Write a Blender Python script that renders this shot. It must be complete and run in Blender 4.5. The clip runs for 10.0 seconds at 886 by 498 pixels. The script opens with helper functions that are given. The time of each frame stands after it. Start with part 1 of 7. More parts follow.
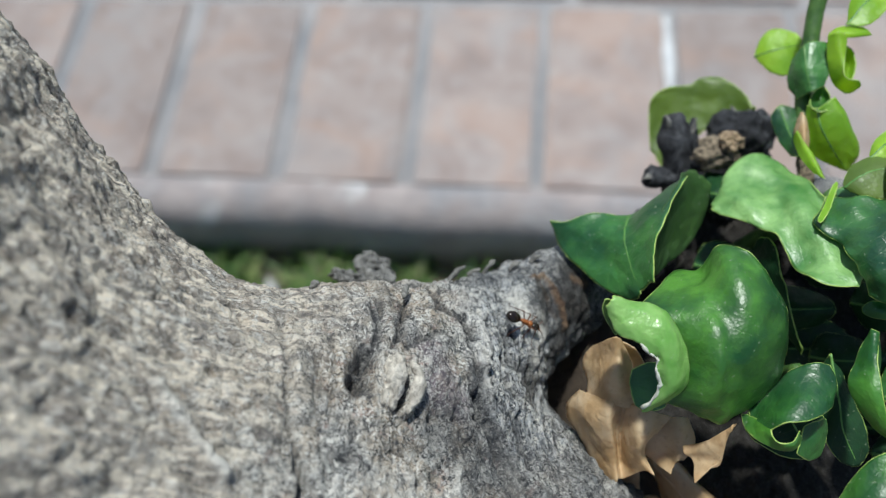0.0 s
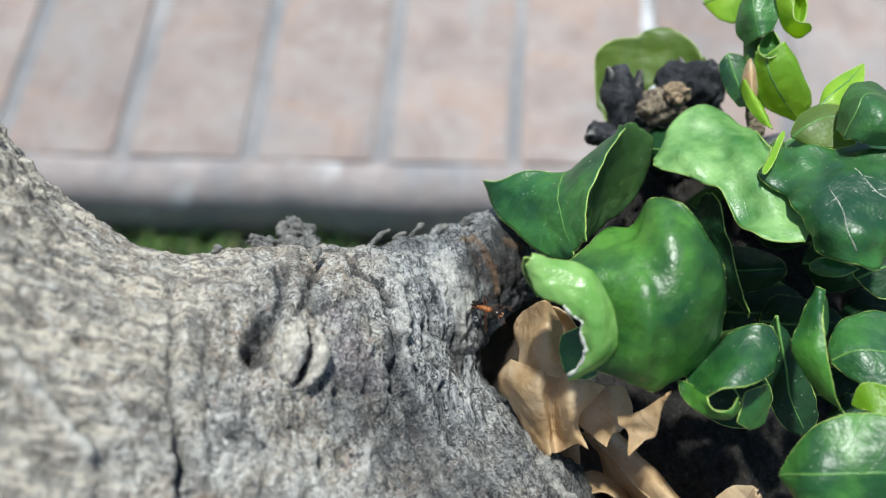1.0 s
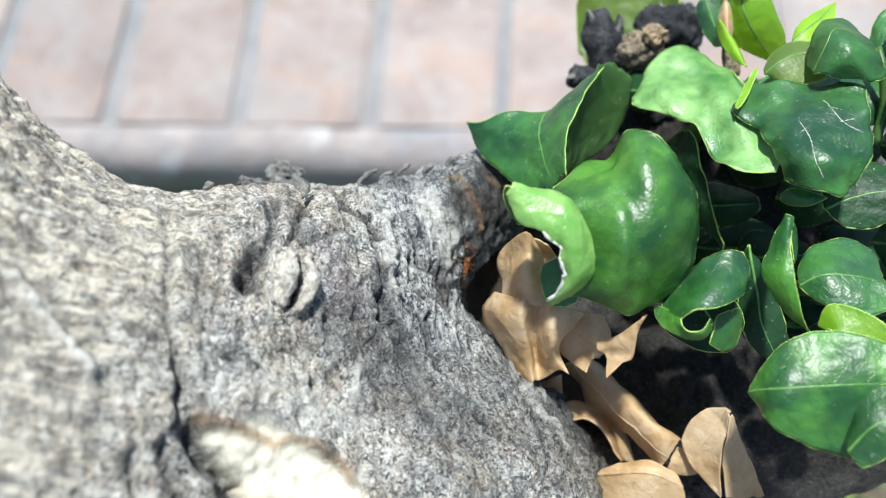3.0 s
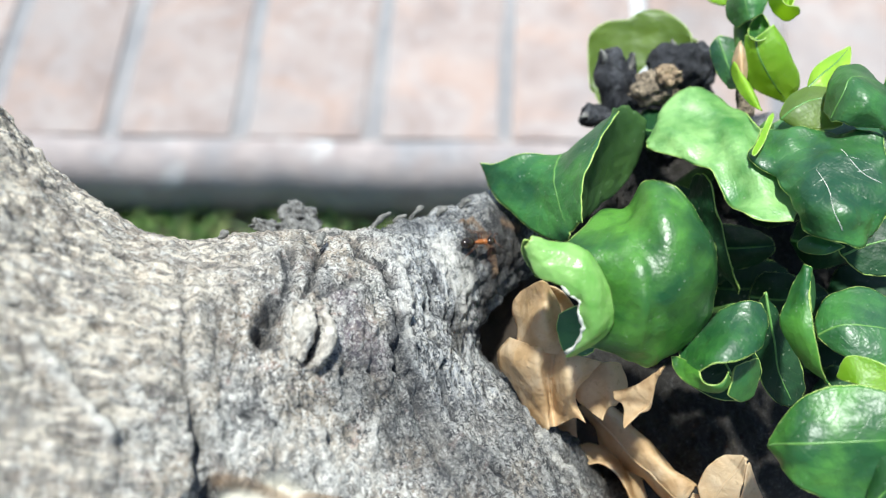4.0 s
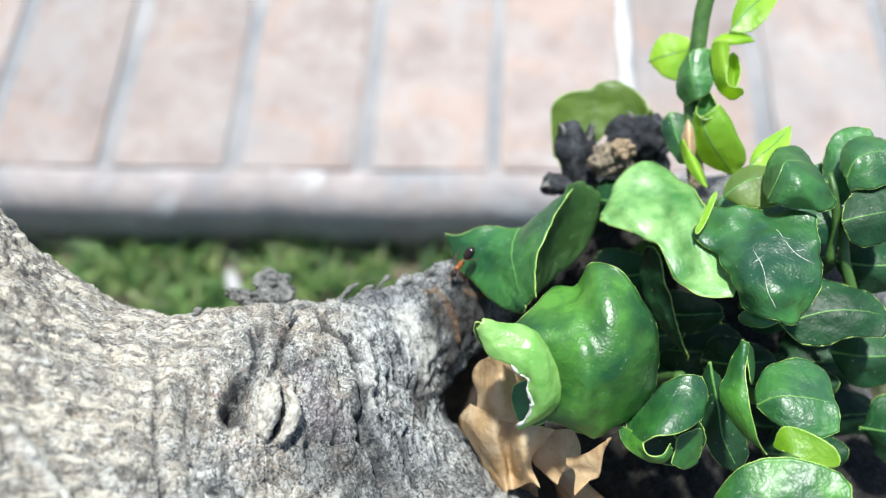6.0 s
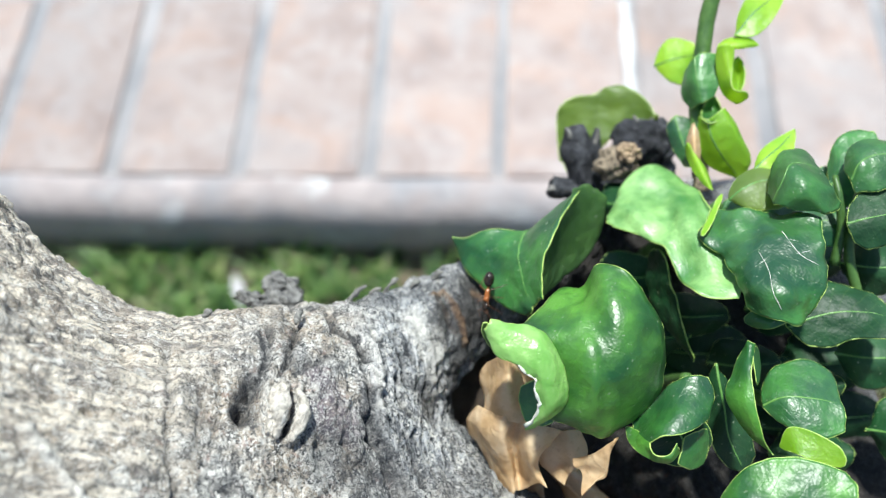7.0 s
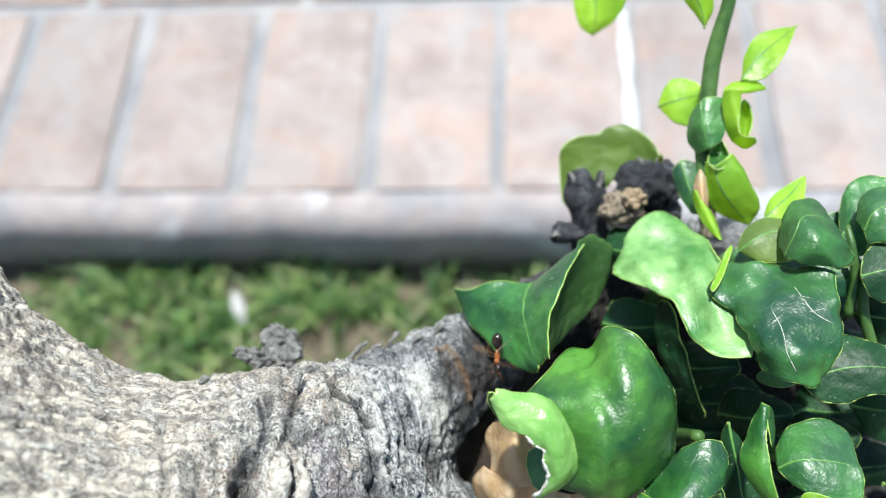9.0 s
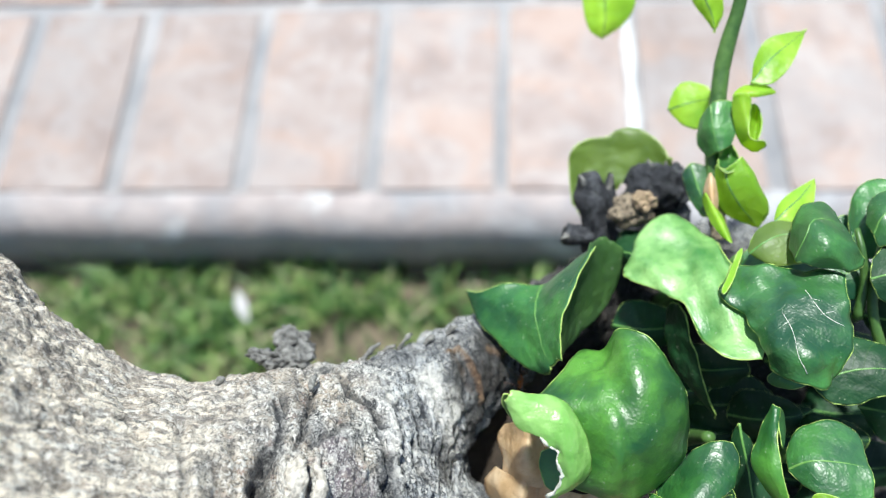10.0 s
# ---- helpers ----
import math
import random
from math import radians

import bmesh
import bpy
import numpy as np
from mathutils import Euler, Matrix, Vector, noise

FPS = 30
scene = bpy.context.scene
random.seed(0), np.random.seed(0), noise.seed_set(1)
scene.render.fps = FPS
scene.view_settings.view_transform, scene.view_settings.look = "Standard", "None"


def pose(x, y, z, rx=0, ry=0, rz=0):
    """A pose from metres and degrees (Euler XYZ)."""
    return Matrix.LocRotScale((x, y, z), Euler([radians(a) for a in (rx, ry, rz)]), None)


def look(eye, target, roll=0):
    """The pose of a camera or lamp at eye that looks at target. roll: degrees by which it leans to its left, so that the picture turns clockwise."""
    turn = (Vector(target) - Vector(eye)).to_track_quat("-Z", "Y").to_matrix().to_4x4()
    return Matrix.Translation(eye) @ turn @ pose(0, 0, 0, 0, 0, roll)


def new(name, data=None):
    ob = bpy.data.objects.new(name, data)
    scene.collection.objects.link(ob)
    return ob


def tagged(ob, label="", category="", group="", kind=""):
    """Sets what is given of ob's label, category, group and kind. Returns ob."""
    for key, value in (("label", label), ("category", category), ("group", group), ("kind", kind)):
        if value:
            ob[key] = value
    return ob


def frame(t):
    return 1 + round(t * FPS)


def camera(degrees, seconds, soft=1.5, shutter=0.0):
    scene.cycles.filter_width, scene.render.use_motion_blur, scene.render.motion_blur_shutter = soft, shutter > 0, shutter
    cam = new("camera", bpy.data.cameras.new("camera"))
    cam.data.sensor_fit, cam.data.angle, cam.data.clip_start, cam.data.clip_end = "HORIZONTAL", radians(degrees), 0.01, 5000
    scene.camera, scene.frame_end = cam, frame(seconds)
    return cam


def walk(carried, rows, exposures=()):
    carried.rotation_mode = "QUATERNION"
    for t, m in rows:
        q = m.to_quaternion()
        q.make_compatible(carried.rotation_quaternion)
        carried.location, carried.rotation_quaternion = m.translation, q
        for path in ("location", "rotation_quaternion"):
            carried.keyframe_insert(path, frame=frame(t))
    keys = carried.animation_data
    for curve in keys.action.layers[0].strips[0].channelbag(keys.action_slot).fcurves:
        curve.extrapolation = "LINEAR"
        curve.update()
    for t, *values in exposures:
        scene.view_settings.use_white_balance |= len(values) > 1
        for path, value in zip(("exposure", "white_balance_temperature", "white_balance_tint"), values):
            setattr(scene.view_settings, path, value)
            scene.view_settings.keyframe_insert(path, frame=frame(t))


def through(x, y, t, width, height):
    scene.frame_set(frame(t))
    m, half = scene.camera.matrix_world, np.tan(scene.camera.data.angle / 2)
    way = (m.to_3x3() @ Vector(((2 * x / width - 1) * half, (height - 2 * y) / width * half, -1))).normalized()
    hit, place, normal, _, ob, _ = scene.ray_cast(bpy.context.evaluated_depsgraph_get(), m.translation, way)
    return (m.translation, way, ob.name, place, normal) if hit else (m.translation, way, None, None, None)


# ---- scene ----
cam = camera(58.0, 10.0, soft=1.2)
PATH = [
    (0, (0.03720, 0.07161, 0.57478), (-0.0960, 0.7541, -0.7543), -7.15),
    (0.5, (0.04738, 0.06995, 0.56572), (-0.0744, 0.7396, -0.7710), -7.11),
    (1, (0.04849, 0.07385, 0.56311), (-0.0684, 0.7299, -0.7807), -7.21),
    (1.5, (0.04768, 0.07384, 0.55886), (-0.0672, 0.7168, -0.7915), -7.27),
    (2, (0.05012, 0.06766, 0.55505), (-0.0644, 0.6955, -0.8024), -7.66),
    (2.2, (0.05310, 0.06614, 0.55623), (-0.0611, 0.6922, -0.8021), -7.72),
    (3.3, (0.04785, 0.06728, 0.56720), (-0.0466, 0.6725, -0.8020), -6.76),
    (3.5, (0.04693, 0.06939, 0.56812), (-0.0483, 0.6767, -0.8001), -6.78),
    (4, (0.04706, 0.07317, 0.56716), (-0.0500, 0.6882, -0.7975), -6.82),
    (4.5, (0.04788, 0.07230, 0.56723), (-0.0496, 0.6892, -0.7966), -6.90),
    (5, (0.04821, 0.07520, 0.57038), (-0.0507, 0.7000, -0.7897), -6.95),
    (5.5, (0.05294, 0.07862, 0.57490), (-0.0422, 0.7136, -0.7808), -6.69),
    (6, (0.05351, 0.07909, 0.57815), (-0.0394, 0.7236, -0.7731), -6.39),
    (7.3, (0.05237, 0.07743, 0.57945), (-0.0498, 0.7353, -0.7647), -6.99),
    (7.5, (0.05186, 0.07937, 0.58137), (-0.0503, 0.7372, -0.7628), -7.01),
    (8, (0.05396, 0.08360, 0.58436), (-0.0516, 0.7467, -0.7570), -7.65),
    (8.5, (0.05354, 0.08601, 0.58179), (-0.0497, 0.7498, -0.7593), -7.76),
    (9, (0.05216, 0.08816, 0.57968), (-0.0477, 0.7483, -0.7636), -7.61),
    (9.5, (0.05042, 0.08888, 0.58034), (-0.0496, 0.7471, -0.7638), -7.68),
    (10, (0.05011, 0.08799, 0.58120), (-0.0514, 0.7472, -0.7623), -7.68),
]
# the camera brightens its picture over the first seconds
EXPOSURES = [(t, stops, 6200, 5.5) for t, stops in ((0, 0.0), (0.5, 0.12), (1, 0.24), (2, 0.48), (3.5, 0.72), (6, 0.76), (8.5, 0.80), (10, 0.80))]
walk(cam, [(t, look(eye, target, roll)) for t, eye, target, roll in PATH], EXPOSURES)
cam.data.dof.use_dof = True
cam.data.dof.focus_distance = 0.128
cam.data.dof.aperture_fstop = 13.0

# ---- light ----
SUN = Vector((-0.04, 0.26, 1.0)).normalized()      # the way to the sun
world = bpy.data.worlds.new("sky")
scene.world = world
world.use_nodes = True
wn = world.node_tree
sky = wn.nodes.new("ShaderNodeTexSky")
sky.sky_type = "NISHITA"
sky.sun_disc = False
sky.sun_elevation = math.asin(SUN.z)
sky.sun_rotation = math.atan2(SUN.x, SUN.y)
wn.nodes["Background"].inputs[1].default_value = 0.085
wn.links.new(sky.outputs[0], wn.nodes["Background"].inputs[0])
sun = new("sun", bpy.data.lights.new("sun", "SUN"))
sun.data.energy = 4.2
sun.data.angle = radians(3.5)
sun.data.color = (1.0, 0.985, 0.92)
sun.matrix_world = look(SUN * 5, (0, 0, 0))


# ---- materials ----
class Nodes:
    """A small helper that strings shader nodes together."""

    def __init__(self, name):
        self.mat = bpy.data.materials.new(name)
        self.mat.use_nodes = True
        self.tree = self.mat.node_tree
        self.bsdf = self.tree.nodes["Principled BSDF"]
        self.out = self.tree.nodes["Material Output"]

    def add(self, kind, **inputs):
        n = self.tree.nodes.new("ShaderNode" + kind)
        for key, value in inputs.items():
            self.put(n, key, value)
        return n

    def put(self, n, key, value):
        socket = n.inputs[int(key[1:])] if key[0] == "i" and key[1:].isdigit() else n.inputs[key]
        if isinstance(value, bpy.types.NodeSocket):
            self.tree.links.new(value, socket)
        else:
            socket.default_value = value

    def noise(self, scale, detail=4.0, rough=0.6, vec=None, warp=0.0):
        n = self.add("TexNoise", Scale=scale, Detail=detail, Roughness=rough, Distortion=warp)
        if vec is not None:
            self.put(n, "Vector", vec)
        return n.outputs[0]

    def ramp(self, fac, *stops):
        n = self.add("ValToRGB", Fac=fac)
        el = n.color_ramp.elements
        while len(el) < len(stops):
            el.new(0.5)
        for e, (p, c) in zip(el, stops):
            e.position = p
            e.color = (c, c, c, 1) if isinstance(c, (int, float)) else (*c, 1)
        return n.outputs[0]

    def mix(self, fac, a, b, mode="MIX"):
        n = self.tree.nodes.new("ShaderNodeMix")
        n.data_type, n.blend_type = "RGBA", mode
        for i, v in ((0, fac), (6, a), (7, b)):
            if isinstance(v, bpy.types.NodeSocket):
                self.tree.links.new(v, n.inputs[i])
            elif i:
                n.inputs[i].default_value = (*v, 1)
            else:
                n.inputs[i].default_value = v
        return n.outputs[2]

    def math(self, op, a, b=0.5):
        n = self.tree.nodes.new("ShaderNodeMath")
        n.operation = op
        for i, v in ((0, a), (1, b)):
            if isinstance(v, bpy.types.NodeSocket):
                self.tree.links.new(v, n.inputs[i])
            else:
                n.inputs[i].default_value = v
        return n.outputs[0]

    def place(self, scale=(1, 1, 1), turn=(0, 0, 0), space="Object"):
        m = self.add("Mapping", Scale=scale, Rotation=[radians(a) for a in turn])
        self.tree.links.new(self.add("TexCoord").outputs[space], m.inputs[0])
        return m.outputs[0]

    def bump(self, height, distance, strength=1.0, normal=None):
        n = self.add("Bump", Height=height, Distance=distance, Strength=strength)
        if normal is not None:
            self.put(n, "Normal", normal)
        return n.outputs[0]

    def surface(self, **inputs):
        for key, value in inputs.items():
            self.put(self.bsdf, key.replace("_", " "), (*value, 1) if isinstance(value, tuple) and len(value) == 3 else value)
        return self.mat


def bark_material():
    m = Nodes("bark")
    p = m.place()

    def read(name, socket):
        n = m.add("Attribute")
        n.attribute_name = name
        return n.outputs[socket]

    g1, g2, g3 = read("grain_limb", "Vector"), read("grain_fork", "Vector"), read("grain_fibre", "Vector")
    turn, fibrous = read("turn", "Fac"), read("fibrous", "Fac")
    pale, wound, dark = m.add("SeparateColor", Color=read("mark", "Color")).outputs[:3]
    scab, violet, shade = m.add("SeparateColor", Color=read("stain_shade", "Color")).outputs[:3]
    limb = m.math("SUBTRACT", 1.0, turn)

    def both(scale, detail, rough, warp=0.5):
        n = m.tree.nodes.new("ShaderNodeMix")
        m.tree.links.new(turn, n.inputs[0])
        m.tree.links.new(m.noise(scale, detail, rough, g1, warp), n.inputs[2])
        m.tree.links.new(m.noise(scale, detail, rough, g2, warp), n.inputs[3])
        return n.outputs[0]

    shake = m.add("VectorMath", i0=m.add("TexNoise", Vector=p, Scale=900.0, Detail=4.0).outputs["Color"], i1=(0.0016, 0.0016, 0.0016))
    shake.operation = "MULTIPLY"
    stir = m.add("VectorMath", i0=p, i1=shake.outputs[0]).outputs[0]
    flake = m.add("TexVoronoi", Vector=stir, Scale=1100.0)
    tone = m.add("SeparateColor", Color=flake.outputs["Color"]).outputs[0]
    crumb = m.noise(2300, 3, 0.6, stir)
    sand = m.noise(1150, 5, 0.7, stir)
    streak = both(700, 6, 0.66, 0.9)
    flecks = both(1600, 4, 0.62)
    fibre = m.noise(1300, 5, 0.62, g3, 0.4)
    mid = m.noise(300, 6, 0.68, p, 0.5)
    big = m.noise(50, 5, 0.6, p)
    drift = m.noise(110, 4, 0.6, p)
    base = m.ramp(big, (0.38, (0.28, 0.272, 0.265)), (0.50, (0.38, 0.37, 0.352)), (0.62, (0.50, 0.485, 0.45)))
    col = m.mix(m.ramp(drift, (0.43, 0.0), (0.58, 0.8)), base, (0.50, 0.405, 0.30))
    col = m.mix(m.ramp(m.noise(420, 3, 0.5, p), (0.60, 0.0), (0.67, 0.5)), col, (0.46, 0.27, 0.22))
    col = m.mix(m.math("MULTIPLY", limb, 0.7), col, (0.50, 0.425, 0.345))
    plain = m.math("SUBTRACT", 1.0, m.math("MULTIPLY", limb, 0.5))
    col = m.mix(m.math("MULTIPLY", fibrous, 0.7), col, (0.37, 0.41, 0.465))
    # crumbs and flakes of many shades, with dark pits and cracks between them
    col = m.mix(m.ramp(tone, (0.10, 0.5), (0.34, 0.0)), col, (0.14, 0.14, 0.14))
    col = m.mix(m.math("MULTIPLY", m.ramp(tone, (0.66, 0.0), (0.80, 0.8)), m.ramp(mid, (0.42, 0.1), (0.56, 1.0))), col, (0.78, 0.755, 0.70))
    col = m.mix(m.math("MULTIPLY", plain, m.ramp(sand, (0.40, 0.95), (0.47, 0.0))), col, (0.06, 0.06, 0.061))
    col = m.mix(m.ramp(streak, (0.37, 0.9), (0.45, 0.0)), col, (0.06, 0.06, 0.062))
    col = m.mix(m.math("MULTIPLY", plain, m.ramp(mid, (0.37, 0.6), (0.45, 0.0))), col, (0.08, 0.079, 0.082))
    col = m.mix(m.math("MULTIPLY", fibrous, m.ramp(fibre, (0.39, 0.9), (0.47, 0.0))), col, (0.05, 0.055, 0.065))
    col = m.mix(m.math("MULTIPLY", fibrous, m.ramp(fibre, (0.54, 0.0), (0.61, 0.8))), col, (0.76, 0.765, 0.76))
    col = m.mix(m.math("MULTIPLY", violet, m.ramp(mid, (0.4, 0.3), (0.6, 0.75))), col, (0.25, 0.19, 0.235))
    # slanting rows of tan flecks on the limb
    lines = m.noise(600, 5, 0.6, g1, 0.4)
    col = m.mix(m.math("MULTIPLY", limb, m.ramp(lines, (0.38, 0.55), (0.46, 0.0))), col, (0.17, 0.15, 0.14))
    col = m.mix(m.math("MULTIPLY", m.math("MULTIPLY", m.ramp(lines, (0.50, 0.0), (0.55, 1.0)), limb), m.ramp(sand, (0.38, 0.15), (0.50, 1.0))), col, (0.84, 0.75, 0.62))
    col = m.mix(m.math("MULTIPLY", m.math("MULTIPLY", plain, m.ramp(crumb, (0.53, 0.0), (0.59, 0.95))), m.ramp(mid, (0.42, 0.25), (0.54, 1.0))), col, (0.82, 0.80, 0.75))
    col = m.mix(m.ramp(flecks, (0.59, 0.0), (0.65, 0.85)), col, (0.80, 0.77, 0.71))
    # dark tint: blue-grey bark, plus shade painted into cracks, hollows and right flank
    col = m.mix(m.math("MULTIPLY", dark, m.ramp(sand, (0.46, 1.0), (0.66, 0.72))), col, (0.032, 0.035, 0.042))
    # near-black brown painted where foliage shades the bark
    col = m.mix(m.math("MULTIPLY", shade, m.ramp(sand, (0.50, 1.0), (0.70, 0.9))), col, m.ramp(mid, (0.40, (0.008, 0.0065, 0.0055)), (0.64, (0.032, 0.026, 0.021))))
    col = m.mix(m.math("MULTIPLY", pale, m.ramp(mid, (0.38, 0.1), (0.52, 0.9))), col, (0.80, 0.77, 0.71))
    bare = m.ramp(m.noise(240, 5, 0.6, g1, 0.5), (0.3, (0.56, 0.50, 0.38)), (0.7, (0.78, 0.74, 0.62)))
    col = m.mix(wound, col, bare)
    col = m.mix(m.math("MULTIPLY", scab, 0.75), col, m.ramp(mid, (0.35, (0.10, 0.05, 0.025)), (0.6, (0.42, 0.27, 0.15))))
    h = m.math("ADD", m.math("MULTIPLY", streak, 0.8), m.math("MULTIPLY", sand, 0.8))
    for height, by in ((mid, 0.6), (flake.outputs[0], -0.35), (crumb, 0.25), (m.math("MULTIPLY", fibre, fibrous), 0.9)):
        h = m.math("ADD", h, m.math("MULTIPLY", height, by))
    h = m.math("MULTIPLY", h, m.math("SUBTRACT", 1.0, m.math("MULTIPLY", wound, 0.8)))
    return m.surface(Base_Color=col, Roughness=0.75, Normal=m.bump(h, 0.0010, 1.0))


def wood_material(name, a, b, scale=300, rough=0.8, depth=0.001):
    m = Nodes(name)
    p = m.place((1, 1, 0.35))
    g = m.noise(scale, 6, 0.65, p, 0.5)
    col = m.ramp(g, (0.3, a), (0.7, b))
    if name == "weathered_black_wood":
        col = m.mix(m.ramp(m.noise(120, 5, 0.7, p), (0.50, 0.0), (0.60, 0.6)), col, (0.15, 0.155, 0.17))
    return m.surface(Base_Color=col, Roughness=rough, Normal=m.bump(g, depth))


def leaf_material(name, dark, light, through, gloss=0.32, veil=0.4, shine=0.8):
    m = Nodes(name)
    uv = m.add("TexCoord").outputs["UV"]
    p = m.place()
    sep = m.add("SeparateXYZ", Vector=uv)
    side = m.math("ABSOLUTE", m.math("SUBTRACT", sep.outputs[0], 0.5))
    slant = m.math("SUBTRACT", m.math("MULTIPLY", sep.outputs[1], 9.0), m.math("MULTIPLY", side, 5.0))
    wob = m.math("ADD", slant, m.math("MULTIPLY", m.noise(160, 2, 0.5, p), 0.9))
    tooth = m.math("ABSOLUTE", m.math("SUBTRACT", m.math("FRACT", wob), 0.5))
    vein = m.ramp(tooth, (0.0, 1.0), (0.045, 0.0))
    blotch = m.noise(90, 4, 0.55, p)
    cells = m.add("TexVoronoi", Vector=p, Scale=1900.0).outputs[0]
    rnd = m.add("ObjectInfo").outputs["Random"]
    col = m.mix(m.ramp(blotch, (0.37, 0.0), (0.62, 1.0)), dark, light)
    col = m.mix(m.ramp(m.noise(300, 5, 0.65, p), (0.36, 0.5), (0.54, 0.0)), col, dark)
    col = m.mix(m.math("MULTIPLY", vein, 0.10), col, (0.24, 0.38, 0.09))
    specks = m.ramp(m.noise(1500, 1, 0.4, p), (0.73, 0.0), (0.77, 0.4))
    col = m.mix(specks, col, (0.45, 0.52, 0.36))
    dust = m.ramp(m.noise(38, 4, 0.6, p), (0.48, 0.0), (0.8, 0.12))
    col = m.mix(dust, col, (0.24, 0.33, 0.24))
    hsv = m.add("HueSaturation", Color=col, Value=m.math("ADD", m.math("MULTIPLY", rnd, 0.35), 0.82))
    net = m.add("TexVoronoi", Vector=p, Scale=420.0)
    net.feature = "DISTANCE_TO_EDGE"
    mesh = m.ramp(net.outputs[0], (0.0, 1.0), (0.07, 0.0))
    swell = m.math("SUBTRACT", m.math("MULTIPLY", m.noise(170, 3, 0.5, p), 0.5), m.math("ADD", m.math("MULTIPLY", vein, 0.03), m.math("MULTIPLY", mesh, 0.012)))
    n = m.bump(m.math("ADD", swell, m.math("MULTIPLY", m.noise(600, 2, 0.5, p), 0.2)), 0.0006, 0.9)
    n = m.bump(cells, 0.00007, 0.7, n)
    m.surface(Coat_Weight=0.3 * shine, Coat_Roughness=0.36, Specular_IOR_Level=shine, Base_Color=hsv.outputs[0], Roughness=m.math("ADD", m.math("MULTIPLY", m.noise(240, 3, 0.6, p), 0.3), gloss - 0.13), Normal=n)
    tr = m.add("BsdfTranslucent", Color=(*through, 1))
    mixed = m.add("MixShader", Fac=veil, i1=m.bsdf.outputs[0], i2=tr.outputs[0])
    m.tree.links.new(mixed.outputs[0], m.out.inputs[0])
    return m.mat


def dead_material():
    m = Nodes("dry_leaf")
    p = m.place()
    blot = m.noise(170, 5, 0.62, p)
    fold = m.noise(420, 3, 0.55, p, 1.0)
    col = m.ramp(blot, (0.30, (0.42, 0.27, 0.13)), (0.5, (0.66, 0.47, 0.26)), (0.70, (0.80, 0.65, 0.44)))
    col = m.mix(m.ramp(m.noise(60, 4, 0.6, p), (0.50, 0.0), (0.66, 0.5)), col, (0.84, 0.73, 0.53))
    col = m.mix(m.ramp(m.noise(900, 3, 0.6, p), (0.30, 0.5), (0.42, 0.0)), col, (0.36, 0.23, 0.13))
    h = m.math("ADD", m.math("MULTIPLY", blot, 0.7), m.math("MULTIPLY", fold, 0.5))
    m.surface(Base_Color=col, Roughness=0.55, Normal=m.bump(h, 0.0006, 1.0))
    tr = m.add("BsdfTranslucent", Color=(0.85, 0.60, 0.32, 1))
    mixed = m.add("MixShader", Fac=0.36, i1=m.bsdf.outputs[0], i2=tr.outputs[0])
    m.tree.links.new(mixed.outputs[0], m.out.inputs[0])
    return m.mat


def brick_material():
    m = Nodes("clay_brick")
    p = m.place()
    rnd = m.add("ObjectInfo").outputs["Random"]
    shift = m.add("VectorMath", i0=p, i1=m.add("CombineXYZ", X=m.math("MULTIPLY", rnd, 7.0), Y=rnd, Z=0.0).outputs[0]).outputs[0]
    big = m.noise(22, 5, 0.6, shift)
    fine = m.noise(160, 5, 0.65, shift)
    col = m.ramp(big, (0.30, (0.26, 0.205, 0.19)), (0.5, (0.33, 0.268, 0.248)), (0.70, (0.38, 0.325, 0.305)))
    col = m.mix(m.ramp(m.noise(30, 5, 0.6, shift, 1.2), (0.46, 0.0), (0.68, 0.5)), col, (0.45, 0.42, 0.415))
    col = m.mix(m.ramp(m.noise(13, 4, 0.6, shift, 0.8), (0.50, 0.0), (0.62, 0.5)), col, (0.42, 0.29, 0.235))
    col = m.mix(m.ramp(m.noise(9, 4, 0.6, shift), (0.40, 0.55), (0.50, 0.0)), col, (0.33, 0.31, 0.31))
    col = m.mix(m.ramp(fine, (0.3, 0.5), (0.46, 0.0)), col, (0.29, 0.22, 0.20))
    hsv = m.add("HueSaturation", Color=col, Value=m.math("ADD", m.math("MULTIPLY", rnd, 0.18), 0.86))
    return m.surface(Base_Color=hsv.outputs[0], Roughness=0.85, Normal=m.bump(fine, 0.002))


def plain_material(name, a, b, scale, rough=0.8, depth=0.001):
    m = Nodes(name)
    g = m.noise(scale, 5, 0.6, m.place())
    col = m.ramp(g, (0.3, a), (0.7, b))
    return m.surface(Base_Color=col, Roughness=rough, Normal=m.bump(g, depth))


def kerb_material():
    m = Nodes("clay_kerb")
    p = m.place()
    col = m.ramp(m.noise(24, 5, 0.6, p), (0.3, (0.27, 0.225, 0.215)), (0.7, (0.42, 0.365, 0.355)))
    col = m.mix(m.ramp(m.noise(11, 4, 0.6, p), (0.44, 0.0), (0.60, 0.8)), col, (0.27, 0.275, 0.295))
    col = m.mix(m.ramp(m.noise(7, 5, 0.65, p, 0.8), (0.56, 0.0), (0.66, 0.8)), col, (0.60, 0.60, 0.61))
    g = m.noise(140, 5, 0.6, p)
    col = m.mix(m.ramp(g, (0.3, 0.5), (0.48, 0.0)), col, (0.17, 0.155, 0.15))
    return m.surface(Base_Color=col, Roughness=0.85, Normal=m.bump(g, 0.002))


